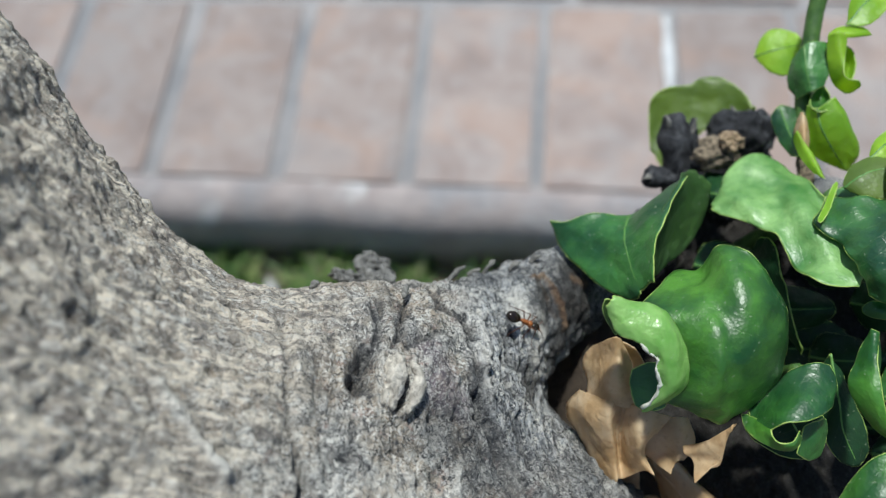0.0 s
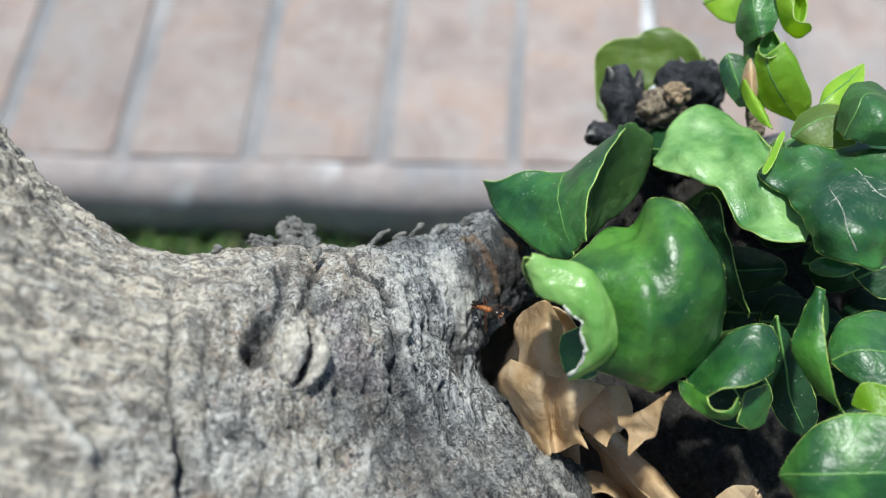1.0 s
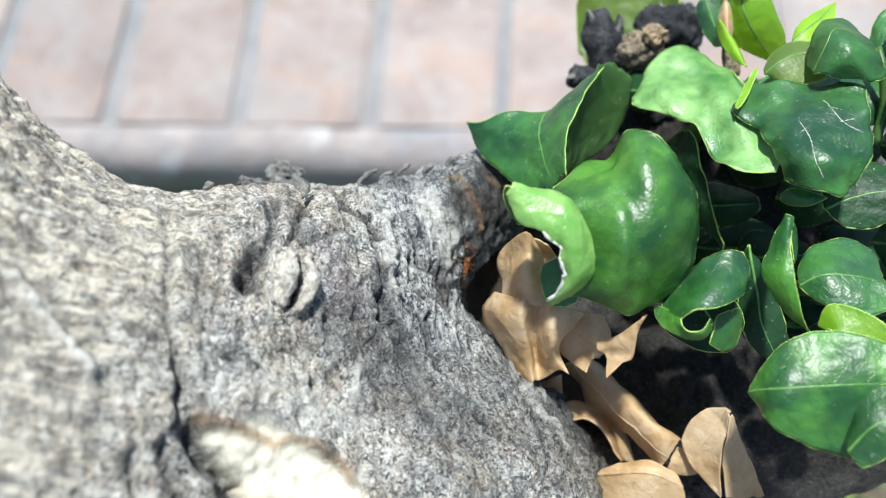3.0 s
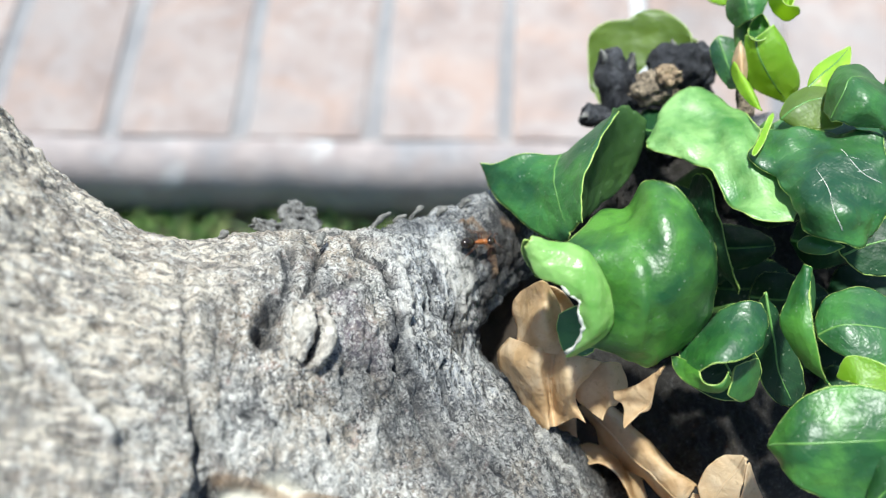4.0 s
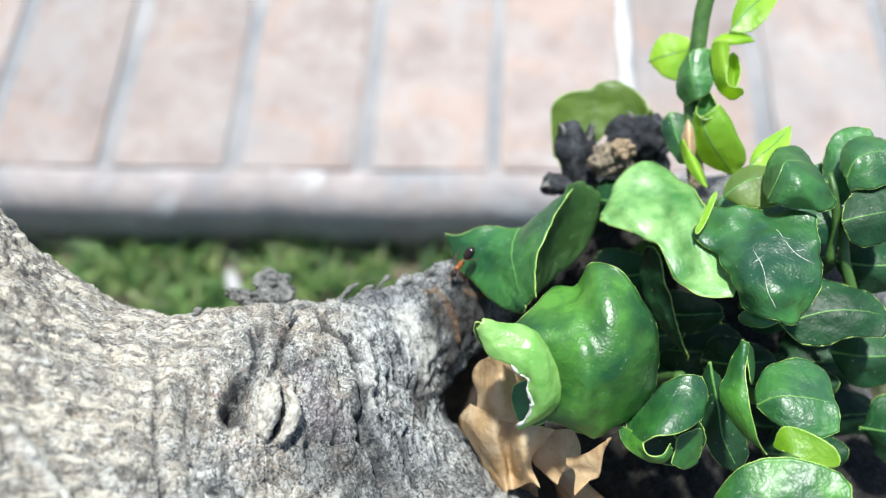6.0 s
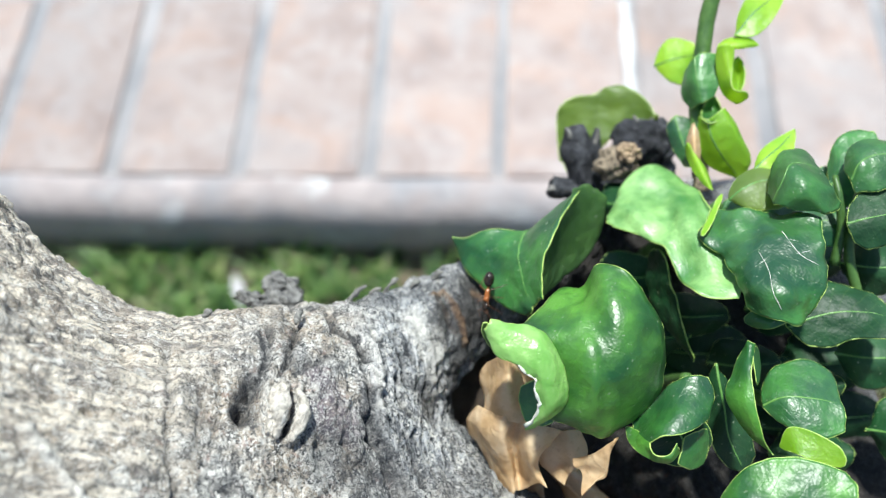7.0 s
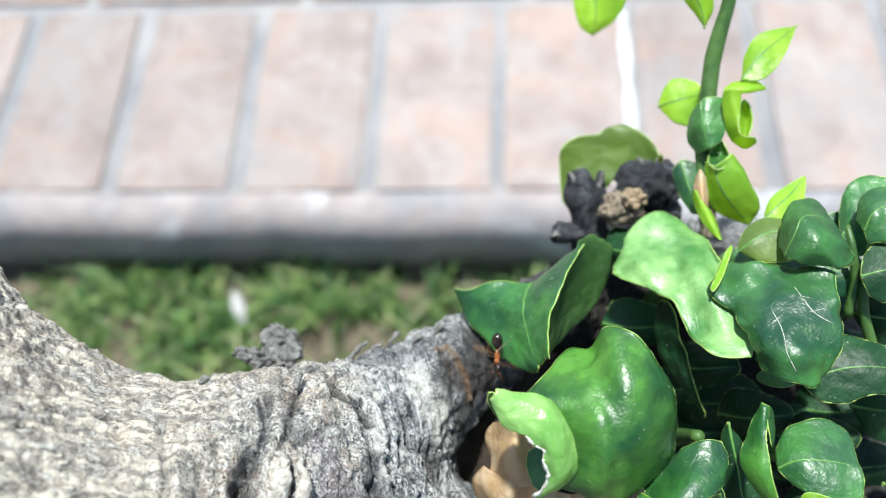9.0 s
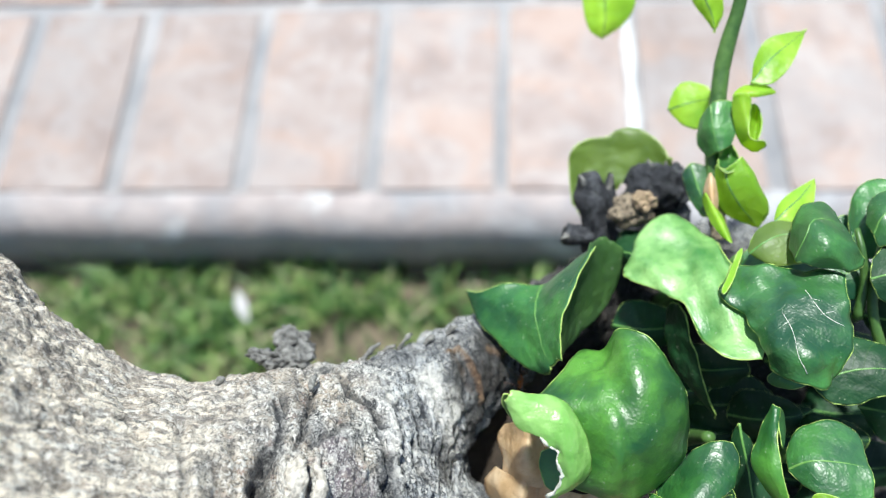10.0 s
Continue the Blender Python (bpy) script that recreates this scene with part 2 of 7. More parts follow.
def grass_material():
    m = Nodes("grass_blade")
    r = m.add("NewGeometry").outputs["Random Per Island"]
    col = m.ramp(r, (0.0, (0.02, 0.055, 0.015)), (0.35, (0.06, 0.15, 0.04)), (0.7, (0.22, 0.35, 0.10)), (0.86, (0.42, 0.50, 0.19)), (1.0, (0.50, 0.44, 0.32)))
    m.surface(Base_Color=col, Roughness=0.5)
    tr = m.add("BsdfTranslucent", Color=(0.16, 0.30, 0.04, 1))
    mixed = m.add("MixShader", Fac=0.35, i1=m.bsdf.outputs[0], i2=tr.outputs[0])
    m.tree.links.new(mixed.outputs[0], m.out.inputs[0])
    return m.mat


BARK = bark_material()
BARKBIT = wood_material("bark_flake", (0.035, 0.034, 0.033), (0.33, 0.32, 0.295), 800, 0.85, 0.0006)
SCARWOOD = wood_material("branch_scar_wood", (0.26, 0.23, 0.195), (0.86, 0.80, 0.70), 800, 0.8, 0.0012)
KNOB = wood_material("bark_knob", (0.03, 0.03, 0.031), (0.34, 0.335, 0.32), 800, 0.85, 0.001)
CHAR = wood_material("weathered_black_wood", (0.006, 0.0065, 0.009), (0.045, 0.047, 0.056), 620, 0.65, 0.0016)
CUT = wood_material("weathered_cut_wood", (0.015, 0.012, 0.009), (0.55, 0.44, 0.31), 1000, 0.85, 0.0015)
TAN = wood_material("pale_cut_wood", (0.14, 0.09, 0.055), (0.62, 0.47, 0.30), 900, 0.85, 0.0012)
LEAF = leaf_material("leaf_green", (0.009, 0.068, 0.024), (0.060, 0.22, 0.042), (0.16, 0.46, 0.02), 0.38, 0.22)
# darkened copy of the leaf green, holding the shade inside the foliage
DEEP = leaf_material("leaf_shaded", (0.006, 0.035, 0.012), (0.016, 0.075, 0.022), (0.04, 0.16, 0.01), 0.5, 0.10, 0.3)
# underside green, dulled further to carry the self-shade inside curled leaves
UNDER = leaf_material("leaf_underside_shade", (0.030, 0.085, 0.020), (0.06, 0.14, 0.03), (0.18, 0.40, 0.02), 0.55, 0.35)
# near-black for the sheet that stands in for the crotch's deep shade
GAP_SHADE = wood_material("gap_shade", (0.012, 0.009, 0.007), (0.06, 0.042, 0.028), 200, 0.85, 0.001)
# flap green lightened to include the direct sun falling on it
FLAP = leaf_material("leaf_flap_sunlit", (0.14, 0.38, 0.06), (0.46, 0.72, 0.25), (0.52, 0.88, 0.10), 0.34, 0.34)
FRESH = leaf_material("leaf_fresh", (0.014, 0.095, 0.020), (0.14, 0.40, 0.050), (0.32, 0.66, 0.03), 0.40, 0.28)
# green paled so the bulging leaf's sun sheen is in its colour
PALE = leaf_material("leaf_pale_sheen", (0.045, 0.20, 0.035), (0.32, 0.56, 0.19), (0.40, 0.72, 0.06), 0.42, 0.26)
YOUNG = leaf_material("leaf_young", (0.20, 0.42, 0.022), (0.42, 0.64, 0.05), (0.75, 0.98, 0.05), 0.45, 0.5)
OLIVE = leaf_material("leaf_olive", (0.10, 0.17, 0.03), (0.18, 0.27, 0.05), (0.50, 0.66, 0.08), 0.5, 0.5)
RIM = plain_material("leaf_rim", (0.24, 0.40, 0.07), (0.46, 0.58, 0.16), 900, 0.5, 0.0001)
RIB = plain_material("leaf_rib", (0.07, 0.20, 0.04), (0.16, 0.32, 0.08), 500, 0.4, 0.0001)
SCAR = plain_material("torn_scar", (0.40, 0.41, 0.33), (0.78, 0.77, 0.70), 900, 0.7, 0.0002)
STEM = plain_material("green_stem", (0.03, 0.085, 0.018), (0.09, 0.18, 0.04), 300, 0.45, 0.0003)
DRY = dead_material()
BRICK = brick_material()
ANT_DARK = plain_material("ant_dark", (0.006, 0.005, 0.004), (0.026, 0.017, 0.012), 900, 0.18, 0.00004)
ANT_RED = plain_material("ant_red", (0.22, 0.07, 0.018), (0.38, 0.13, 0.035), 1200, 0.28, 0.00004)
ANT_LEG = plain_material("ant_leg", (0.05, 0.02, 0.01), (0.12, 0.045, 0.02), 1500, 0.35, 0.00002)
MORTAR = plain_material("mortar", (0.31, 0.31, 0.325), (0.52, 0.49, 0.485), 14, 0.9, 0.002)
NOSE = kerb_material()
LIME = plain_material("lime", (0.42, 0.43, 0.45), (0.72, 0.73, 0.74), 90, 0.9, 0.001)
SOIL = plain_material("soil", (0.06, 0.05, 0.035), (0.20, 0.16, 0.11), 60, 0.95, 0.01)
GRASS = grass_material()


# ---- mesh helpers ----
def link(name, mesh, material, parent=None, label="", smooth=True):
    if material is not None:
        mesh.materials.append(material)
    mesh.polygons.foreach_set("use_smooth", [smooth] * len(mesh.polygons))
    ob = new(name, mesh)
    ob.parent = parent
    return tagged(ob, label)


def mesh_of(name, verts, faces):
    me = bpy.data.meshes.new(name)
    me.from_pydata([tuple(map(float, v)) for v in verts], [], [tuple(map(int, f)) for f in faces])
    me.validate()
    me.update()
    return me


def part(name, bm, material, parent, label=""):
    me = bpy.data.meshes.new(name)
    bm.to_mesh(me)
    bm.free()
    return link(name, me, material, parent, label)


def spline(pts, n):
    """n points on a Catmull-Rom curve through pts."""
    p = np.asarray(pts, float)
    if len(p) == 2:
        return p[0] + np.linspace(0, 1, n)[:, None] * (p[1] - p[0])
    q = np.vstack([2 * p[0] - p[1], p, 2 * p[-1] - p[-2]])
    t = np.linspace(0, len(p) - 1, n)
    i = np.minimum(t.astype(int), len(p) - 2)
    u = (t - i)[:, None]
    a, b, c, d = q[i], q[i + 1], q[i + 2], q[i + 3]
    return 0.5 * (2 * b + (c - a) * u + (2 * a - 5 * b + 4 * c - d) * u**2 + (3 * b - a - 3 * c + d) * u**3)


def lattice_noise(p, seed=0):
    """Smooth value noise in -1..1 for an array of points."""
    p = np.asarray(p, float) + seed * 17.31
    i = np.floor(p).astype(np.int64)
    f = p - i
    f = f * f * (3 - 2 * f)
    total = 0
    for dx in (0, 1):
        for dy in (0, 1):
            for dz in (0, 1):
                h = (i[:, 0] + dx) * 374761393 + (i[:, 1] + dy) * 668265263 + (i[:, 2] + dz) * 1440662683
                h = (h ^ (h >> 13)) * 1274126177 & 0x7FFFFFFF
                h = (h ^ (h >> 16)) & 0xFFFF
                w = np.abs(1 - dx - f[:, 0]) * np.abs(1 - dy - f[:, 1]) * np.abs(1 - dz - f[:, 2])
                total = total + w * (h / 32767.5 - 1)
    return total


def fractal(p, scale, octaves=4, seed=0, gain=0.55):
    out, a = 0, 1.0
    for k in range(octaves):
        out = out + a * lattice_noise(np.asarray(p) * scale * 2**k, seed + k)
        a *= gain
    return out


def tube_mesh(name, line, radii, sides=10, rough=0.0, freq=400.0, seed=0, cap=True):
    """A tapered tube along a line of points, with uneven skin."""
    line = np.asarray(line, float)
    radii = np.broadcast_to(np.asarray(radii, float), (len(line),))
    verts, faces = [], []
    way = np.gradient(line, axis=0)
    way /= np.linalg.norm(way, axis=1)[:, None] + 1e-12
    side = np.cross(way[0], (0.31, 0.2, 0.93))
    for k in range(len(line)):
        side = side - way[k] * (side @ way[k])
        side /= np.linalg.norm(side) + 1e-12
        up = np.cross(way[k], side)
        for a in np.arange(sides) * 2 * np.pi / sides:
            verts.append(line[k] + radii[k] * (np.cos(a) * side + np.sin(a) * up))
    verts = np.array(verts)
    if rough:
        centre = np.repeat(line, sides, axis=0)
        out = verts - centre
        verts = verts + out * (rough * fractal(verts, freq, 3, seed))[:, None]
    for k in range(len(line) - 1):
        for a in range(sides):
            b = (a + 1) % sides
            faces.append((k * sides + a, k * sides + b, k * sides + sides + b, k * sides + sides + a))
    if cap:
        faces.append(tuple(range(sides))[::-1])
        faces.append(tuple(range((len(line) - 1) * sides, len(line) * sides)))
    return mesh_of(name, verts, faces)


# ---- ground: brick edging, kerb nose, grass ----
PITCH, JOINT = 0.1135, 0.010
ground = link("ground", mesh_of("ground", [(-60, -60, -0.085), (60, -60, -0.085), (60, 60, -0.085), (-60, 60, -0.085)], [(0, 1, 2, 3)]), SOIL)
tagged(ground, "bare brown soil under thin grass", "ground", kind="structure")


def slab(x0, x1, y0, y1, z0, z1):
    bm = bmesh.new()
    bmesh.ops.create_cube(bm, size=1, matrix=Matrix.Translation(((x0 + x1) / 2, (y0 + y1) / 2, (z0 + z1) / 2)) @ Matrix.Diagonal((x1 - x0, y1 - y0, z1 - z0, 1)))
    return bm


bm = slab(-1.07, 1.02, 0.425, 1.55, -0.085, -0.0045)
paving = part("pavement", bm, MORTAR, None, "grey mortar bed between reddish clay pavers")
tagged(paving, category="pavement", kind="structure")

# rounded clay nose along the edge of the paving
prof = [(0.427, -0.001)] + [(0.422 - 0.028 * math.sin(a), -0.030 + 0.029 * math.cos(a)) for a in np.linspace(0, math.pi / 2, 11)] + [(0.395, -0.09), (0.427, -0.09)]
n_seg = 121
nv, nf = [], []
for k in range(n_seg):
    x = -1.07 + 2.09 * k / (n_seg - 1)
    for y, z in prof:
        nv.append((x, y + 0.0012 * math.sin(x * 31) + 0.0008 * math.sin(x * 83), z))
m_ = len(prof)
for k in range(n_seg - 1):
    for a in range(m_):
        b = (a + 1) % m_
        nf.append((k * m_ + a, k * m_ + b, k * m_ + m_ + b, k * m_ + m_ + a))
kerb = link("kerb", mesh_of("kerb", nv, nf), NOSE)
tagged(kerb, "rounded clay kerb edging, pale worn top", "kerb", kind="structure")


def brick_mesh(sx, sy, seed):
    bm = bmesh.new()
    bmesh.ops.create_cube(bm, size=1, matrix=Matrix.Diagonal((sx, sy, 0.05, 1)))
    bmesh.ops.bevel(bm, geom=bm.edges[:], offset=0.004, segments=2, affect="EDGES")
    for v in bm.verts:
        v.co += 0.0012 * noise.noise_vector(v.co * 25 + Vector((seed, 0, 0)))
    me = bpy.data.meshes.new("brick")
    bm.to_mesh(me)
    bm.free()
    me.materials.append(BRICK)
    return me


brick_meshes = [brick_mesh(PITCH - JOINT, 0.207, 3 * k) for k in range(4)]
long_meshes = [brick_mesh(0.207, PITCH - JOINT, 50 + 3 * k) for k in range(3)]
rnd = random.Random(4)


def lay(me, x, y, turn=0.0):
    ob = new("brick", me)
    ob.parent = paving
    ob.matrix_basis = pose(x, y, -0.025 + rnd.uniform(-0.0012, 0.0012), rnd.uniform(-0.3, 0.3), rnd.uniform(-0.3, 0.3), turn + rnd.uniform(-0.5, 0.5))


for k in range(-9, 10):
    lay(rnd.choice(brick_meshes), -0.058 + PITCH * (k + 0.5), 0.5295)
for row in range(8):
    for k in range(-4, 5 - row % 2):
        lay(rnd.choice(long_meshes), 0.215 * k + 0.107 * (row % 2) - 0.025, 0.693 + PITCH * row)

# a pale lime smear in one of the joints
bm = bmesh.new()
bmesh.ops.create_grid(bm, x_segments=4, y_segments=60, size=1)
for v in bm.verts:
    y = 0.53 + 0.095 * v.co.y
    v.co = (-0.058 + 2 * PITCH + v.co.x * (0.004 + 0.0015 * math.sin(y * 90)), y, -0.0022 + 0.0015 * noise.noise(Vector((v.co.x * 3, y * 60, 0))))
bmesh.ops.solidify(bm, geom=bm.faces[:], thickness=0.003)
part("lime_smear", bm, LIME, paving, "whitish lime smear in a joint")

# grass in the strip before the kerb
rng = np.random.default_rng(7)
gv, gf = [], []


def blade(x, y, h, w, lean, turn):
    d = np.array((math.cos(turn), math.sin(turn), 0))
    s = np.array((-d[1], d[0], 0)) * w
    base = np.array((x, y, -0.086))
    i = len(gv)
    for u in (0.0, 0.4, 0.75):
        c = base + d * lean * h * u**2 + np.array((0, 0, h * u * (1 - 0.25 * lean * u)))
        gv.extend((c - s * (1 - 0.6 * u), c + s * (1 - 0.6 * u)))
    gv.append(base + d * lean * h + np.array((0, 0, h * (1 - 0.25 * lean))))
    gf.extend(((i, i + 1, i + 3, i + 2), (i + 2, i + 3, i + 5, i + 4), (i + 4, i + 5, i + 6)))


spots = np.stack([rng.uniform(-0.75, 0.75, 15000), 0.396 - np.abs(rng.normal(0, 0.17, 15000)), np.zeros(15000)], -1)
for x, y, _ in spots[fractal(spots, 26, 3, 5) > -0.05]:
    blade(x, y, rng.uniform(0.012, 0.046), rng.uniform(0.0009, 0.0030), rng.uniform(0.2, 1.4), rng.uniform(0, 6.28))
grass = link("grass", mesh_of("grass", gv, gf), GRASS)
tagged(grass, "short green lawn grass with straw-coloured dead blades", "grass", kind="stuff")

# ---- the tree ----
FORK = Vector((0.05, 0.12, 0.45))
tree = new("citrus_tree")
tree.location = (0.06, 0.03, -0.086)
tagged(tree, "small citrus tree, grey rough bark, glossy puckered leaves", "tree")
HOME = tree.location

# nodes of the wood: centre and radius, in metres; blends are rounded
# nodes 12 to 14 are added wood, filling shaded gaps behind the leaves
WOOD = [
    (-0.1020, 0.0986, 0.4824, 0.0775), (-0.0311, 0.0822, 0.4371, 0.0440), (0.0034, 0.0777, 0.4053, 0.0424), (0.0131, 0.1101, 0.4406, 0.0116),
    (0.0777, 0.1672, 0.4111, 0.0051), (0.0354, 0.0789, 0.4119, 0.0281), (0.0666, 0.0529, 0.3263, 0.0030), (0.0600, 0.0350, 0.1000, 0.0400),
    (0.0600, 0.0300, -0.1200, 0.0550), (-0.3600, 0.1400, 0.7800, 0.0550), (0.0905, 0.1069, 0.3907, 0.0190), (0.1298, 0.1112, 0.3942, 0.0170),
    (0.1086, 0.1565, 0.3920, 0.0200), (0.1582, 0.1588, 0.3895, 0.0180), (0.0649, 0.1336, 0.3848, 0.0120)]
SPANS = [(0, 1), (1, 2), (2, 3), (3, 4), (2, 5), (5, 6), (6, 7), (7, 8), (0, 9), (6, 10), (10, 11), (6, 12), (12, 13), (6, 14), (14, 12)]
BLEND = 0.008


def wood_distance(p):
    ds = []
    for a, b in SPANS:
        A, B = np.array(WOOD[a][:3]), np.array(WOOD[b][:3])
        ab = B - A
        u = np.clip((p - A) @ ab / (ab @ ab), 0, 1)
        ds.append(np.linalg.norm(p - (A + u[..., None] * ab), axis=-1) - (WOOD[a][3] + u * (WOOD[b][3] - WOOD[a][3])))
    d = np.array(ds)
    low = d.min(0)
    return low - BLEND * np.log(np.exp(-(d - low) / BLEND).sum(0))


def skin(lo, hi, step, hole=None):
    """The surface of the wood inside a box, as vertices and quads."""
    lo, hi = np.array(lo), np.array(hi)
    n = np.ceil((hi - lo) / step).astype(int) + 1
    axes = [lo[k] + step * np.arange(n[k]) for k in range(3)]
    # far from the surface a coarse lattice is enough; near it every node is worked out
    coarse = np.stack(np.meshgrid(*[a[::4] for a in axes], indexing="ij"), -1)
    v = wood_distance(coarse).astype(np.float32)
    for k in range(3):
        v = np.repeat(v, 4, axis=k)
    v = np.ascontiguousarray(v[: n[0], : n[1], : n[2]])
    near = np.argwhere(np.abs(v) < 9 * step)
    v[tuple(near.T)] = wood_distance(lo + step * near)
    s = v < 0
    c = sum(s[i : n[0] - 1 + i, j : n[1] - 1 + j, k : n[2] - 1 + k].astype(np.int8) for i in (0, 1) for j in (0, 1) for k in (0, 1))
    mixed = (c > 0) & (c < 8)
    if hole is not None:
        cx = [a[:-1] + step / 2 for a in axes]
        inside = ((cx[0] > hole[0][0]) & (cx[0] < hole[1][0]))[:, None, None] & ((cx[1] > hole[0][1]) & (cx[1] < hole[1][1]))[None, :, None] & ((cx[2] > hole[0][2]) & (cx[2] < hole[1][2]))[None, None, :]
        mixed &= ~inside
    cells = np.argwhere(mixed)
    index = np.full(mixed.shape, -1, np.int64)
    index[mixed] = np.arange(len(cells))
    total, count = np.zeros((len(cells), 3)), np.zeros(len(cells))
    corner = [(i, j, k) for i in (0, 1) for j in (0, 1) for k in (0, 1)]
    for a in corner:
        for ax in range(3):
            if a[ax]:
                continue
            b = list(a)
            b[ax] = 1
            va = v[tuple((cells + a).T)]
            vb = v[tuple((cells + b).T)]
            cross = (va < 0) != (vb < 0)
            t = np.where(cross, va / np.where(cross, va - vb, 1), 0)
            p = np.array(a) + t[:, None] * (np.array(b) - np.array(a))
            total += p * cross[:, None]
            count += cross
    verts = lo + step * (cells + total / count[:, None])
    faces = []
    for ax in range(3):
        u, w = (ax + 1) % 3, (ax + 2) % 3
        sl = [slice(None)] * 3
        sl2 = [slice(None)] * 3
        sl[ax], sl2[ax] = slice(0, -1), slice(1, None)
        change = s[tuple(sl)] != s[tuple(sl2)]
        e = np.argwhere(change)
        ok = (e[:, u] > 0) & (e[:, w] > 0) & (e[:, u] < n[u] - 1) & (e[:, w] < n[w] - 1)
        e = e[ok]
        du, dw = np.eye(3, dtype=int)[u], np.eye(3, dtype=int)[w]
        q = np.stack([index[tuple((e - o).T)] for o in (du + dw, dw, 0 * du, du)], -1)
        flip = ~s[tuple(e.T)]
        q[flip] = q[flip][:, ::-1]
        faces.append(q[(q >= 0).all(1)])
    return verts, np.concatenate(faces)


# cracks, ridges, scars, stains and painted shade: a line in millimetres about the fork, its width, its height, its
# tints
STROKES = []


def stroke(line, width, height, **tints):
    STROKES.append((line, width, height, tints))


# carved cracks; their dark tint adds the shade of their depth
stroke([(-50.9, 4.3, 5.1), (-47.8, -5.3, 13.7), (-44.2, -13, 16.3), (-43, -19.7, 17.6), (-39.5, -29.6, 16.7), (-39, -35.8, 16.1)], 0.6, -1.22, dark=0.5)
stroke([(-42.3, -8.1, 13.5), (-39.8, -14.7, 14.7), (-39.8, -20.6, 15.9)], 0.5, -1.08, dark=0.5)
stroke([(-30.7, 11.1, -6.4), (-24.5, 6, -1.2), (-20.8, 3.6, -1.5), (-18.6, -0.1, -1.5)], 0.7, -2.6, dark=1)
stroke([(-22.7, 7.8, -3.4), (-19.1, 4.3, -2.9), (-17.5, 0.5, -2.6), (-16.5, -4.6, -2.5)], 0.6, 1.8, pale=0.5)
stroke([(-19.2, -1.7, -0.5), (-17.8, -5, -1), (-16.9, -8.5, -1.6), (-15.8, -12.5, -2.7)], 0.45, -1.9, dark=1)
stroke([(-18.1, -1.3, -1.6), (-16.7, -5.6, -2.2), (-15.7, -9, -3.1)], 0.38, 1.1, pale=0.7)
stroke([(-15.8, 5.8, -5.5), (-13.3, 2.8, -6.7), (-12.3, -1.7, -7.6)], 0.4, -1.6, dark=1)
# bright sunlit band of the fork, put in as pale tint
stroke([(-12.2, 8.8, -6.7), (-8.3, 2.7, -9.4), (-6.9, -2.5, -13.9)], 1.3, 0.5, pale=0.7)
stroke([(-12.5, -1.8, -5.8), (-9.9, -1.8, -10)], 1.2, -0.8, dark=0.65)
# shaded right side of the fork, painted near-black
stroke([(-1.6, 19.9, -15.9), (-2.6, 11.2, -15.7), (-3.8, 3.2, -18.1), (-3.6, -2.5, -25)], 2.8, 0, shade=0.85)
stroke([(1.7, 20.9, -17.7), (0.7, 12.4, -18.4)], 2.6, 0, shade=0.9)
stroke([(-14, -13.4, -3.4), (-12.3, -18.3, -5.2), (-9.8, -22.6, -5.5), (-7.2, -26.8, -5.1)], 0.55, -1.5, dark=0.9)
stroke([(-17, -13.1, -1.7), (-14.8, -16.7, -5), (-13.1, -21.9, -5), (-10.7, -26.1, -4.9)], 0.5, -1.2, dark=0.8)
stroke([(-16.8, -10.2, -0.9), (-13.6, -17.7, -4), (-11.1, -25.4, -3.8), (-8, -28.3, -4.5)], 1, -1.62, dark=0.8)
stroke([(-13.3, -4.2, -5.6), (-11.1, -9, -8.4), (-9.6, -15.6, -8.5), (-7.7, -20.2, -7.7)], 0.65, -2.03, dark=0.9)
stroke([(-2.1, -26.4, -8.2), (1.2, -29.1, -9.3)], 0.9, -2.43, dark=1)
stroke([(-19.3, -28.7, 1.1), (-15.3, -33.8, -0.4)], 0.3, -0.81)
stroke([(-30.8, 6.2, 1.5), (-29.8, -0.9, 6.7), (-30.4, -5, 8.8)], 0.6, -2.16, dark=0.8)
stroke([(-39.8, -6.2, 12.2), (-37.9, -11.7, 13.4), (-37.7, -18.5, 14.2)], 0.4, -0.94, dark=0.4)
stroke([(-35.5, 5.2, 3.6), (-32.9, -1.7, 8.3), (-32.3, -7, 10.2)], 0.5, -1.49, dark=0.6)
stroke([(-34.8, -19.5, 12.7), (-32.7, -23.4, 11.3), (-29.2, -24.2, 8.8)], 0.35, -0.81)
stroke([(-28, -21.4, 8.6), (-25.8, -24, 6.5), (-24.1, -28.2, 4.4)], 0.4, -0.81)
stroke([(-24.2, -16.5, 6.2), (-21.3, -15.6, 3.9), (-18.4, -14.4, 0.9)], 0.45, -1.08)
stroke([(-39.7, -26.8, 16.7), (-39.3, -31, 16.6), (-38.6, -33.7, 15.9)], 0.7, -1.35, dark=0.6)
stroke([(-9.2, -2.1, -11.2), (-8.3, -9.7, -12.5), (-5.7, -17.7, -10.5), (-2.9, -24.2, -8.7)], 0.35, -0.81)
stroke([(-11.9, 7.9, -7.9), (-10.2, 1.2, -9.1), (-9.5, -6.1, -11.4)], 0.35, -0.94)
stroke([(-11.7, -19.1, -5.3), (-9.5, -25.2, -4.9), (-7.8, -27.6, -4.7)], 0.9, 1.1, pale=0.25)
stroke([(-19.7, -23.1, 1.7), (-20, -26.8, 1.5)], 0.8, 1, pale=0.55)
stroke([(-47.5, -1.2, 10.6), (-43.7, -10.8, 15.1), (-41.7, -19.4, 16.8)], 0.9, 0.8)
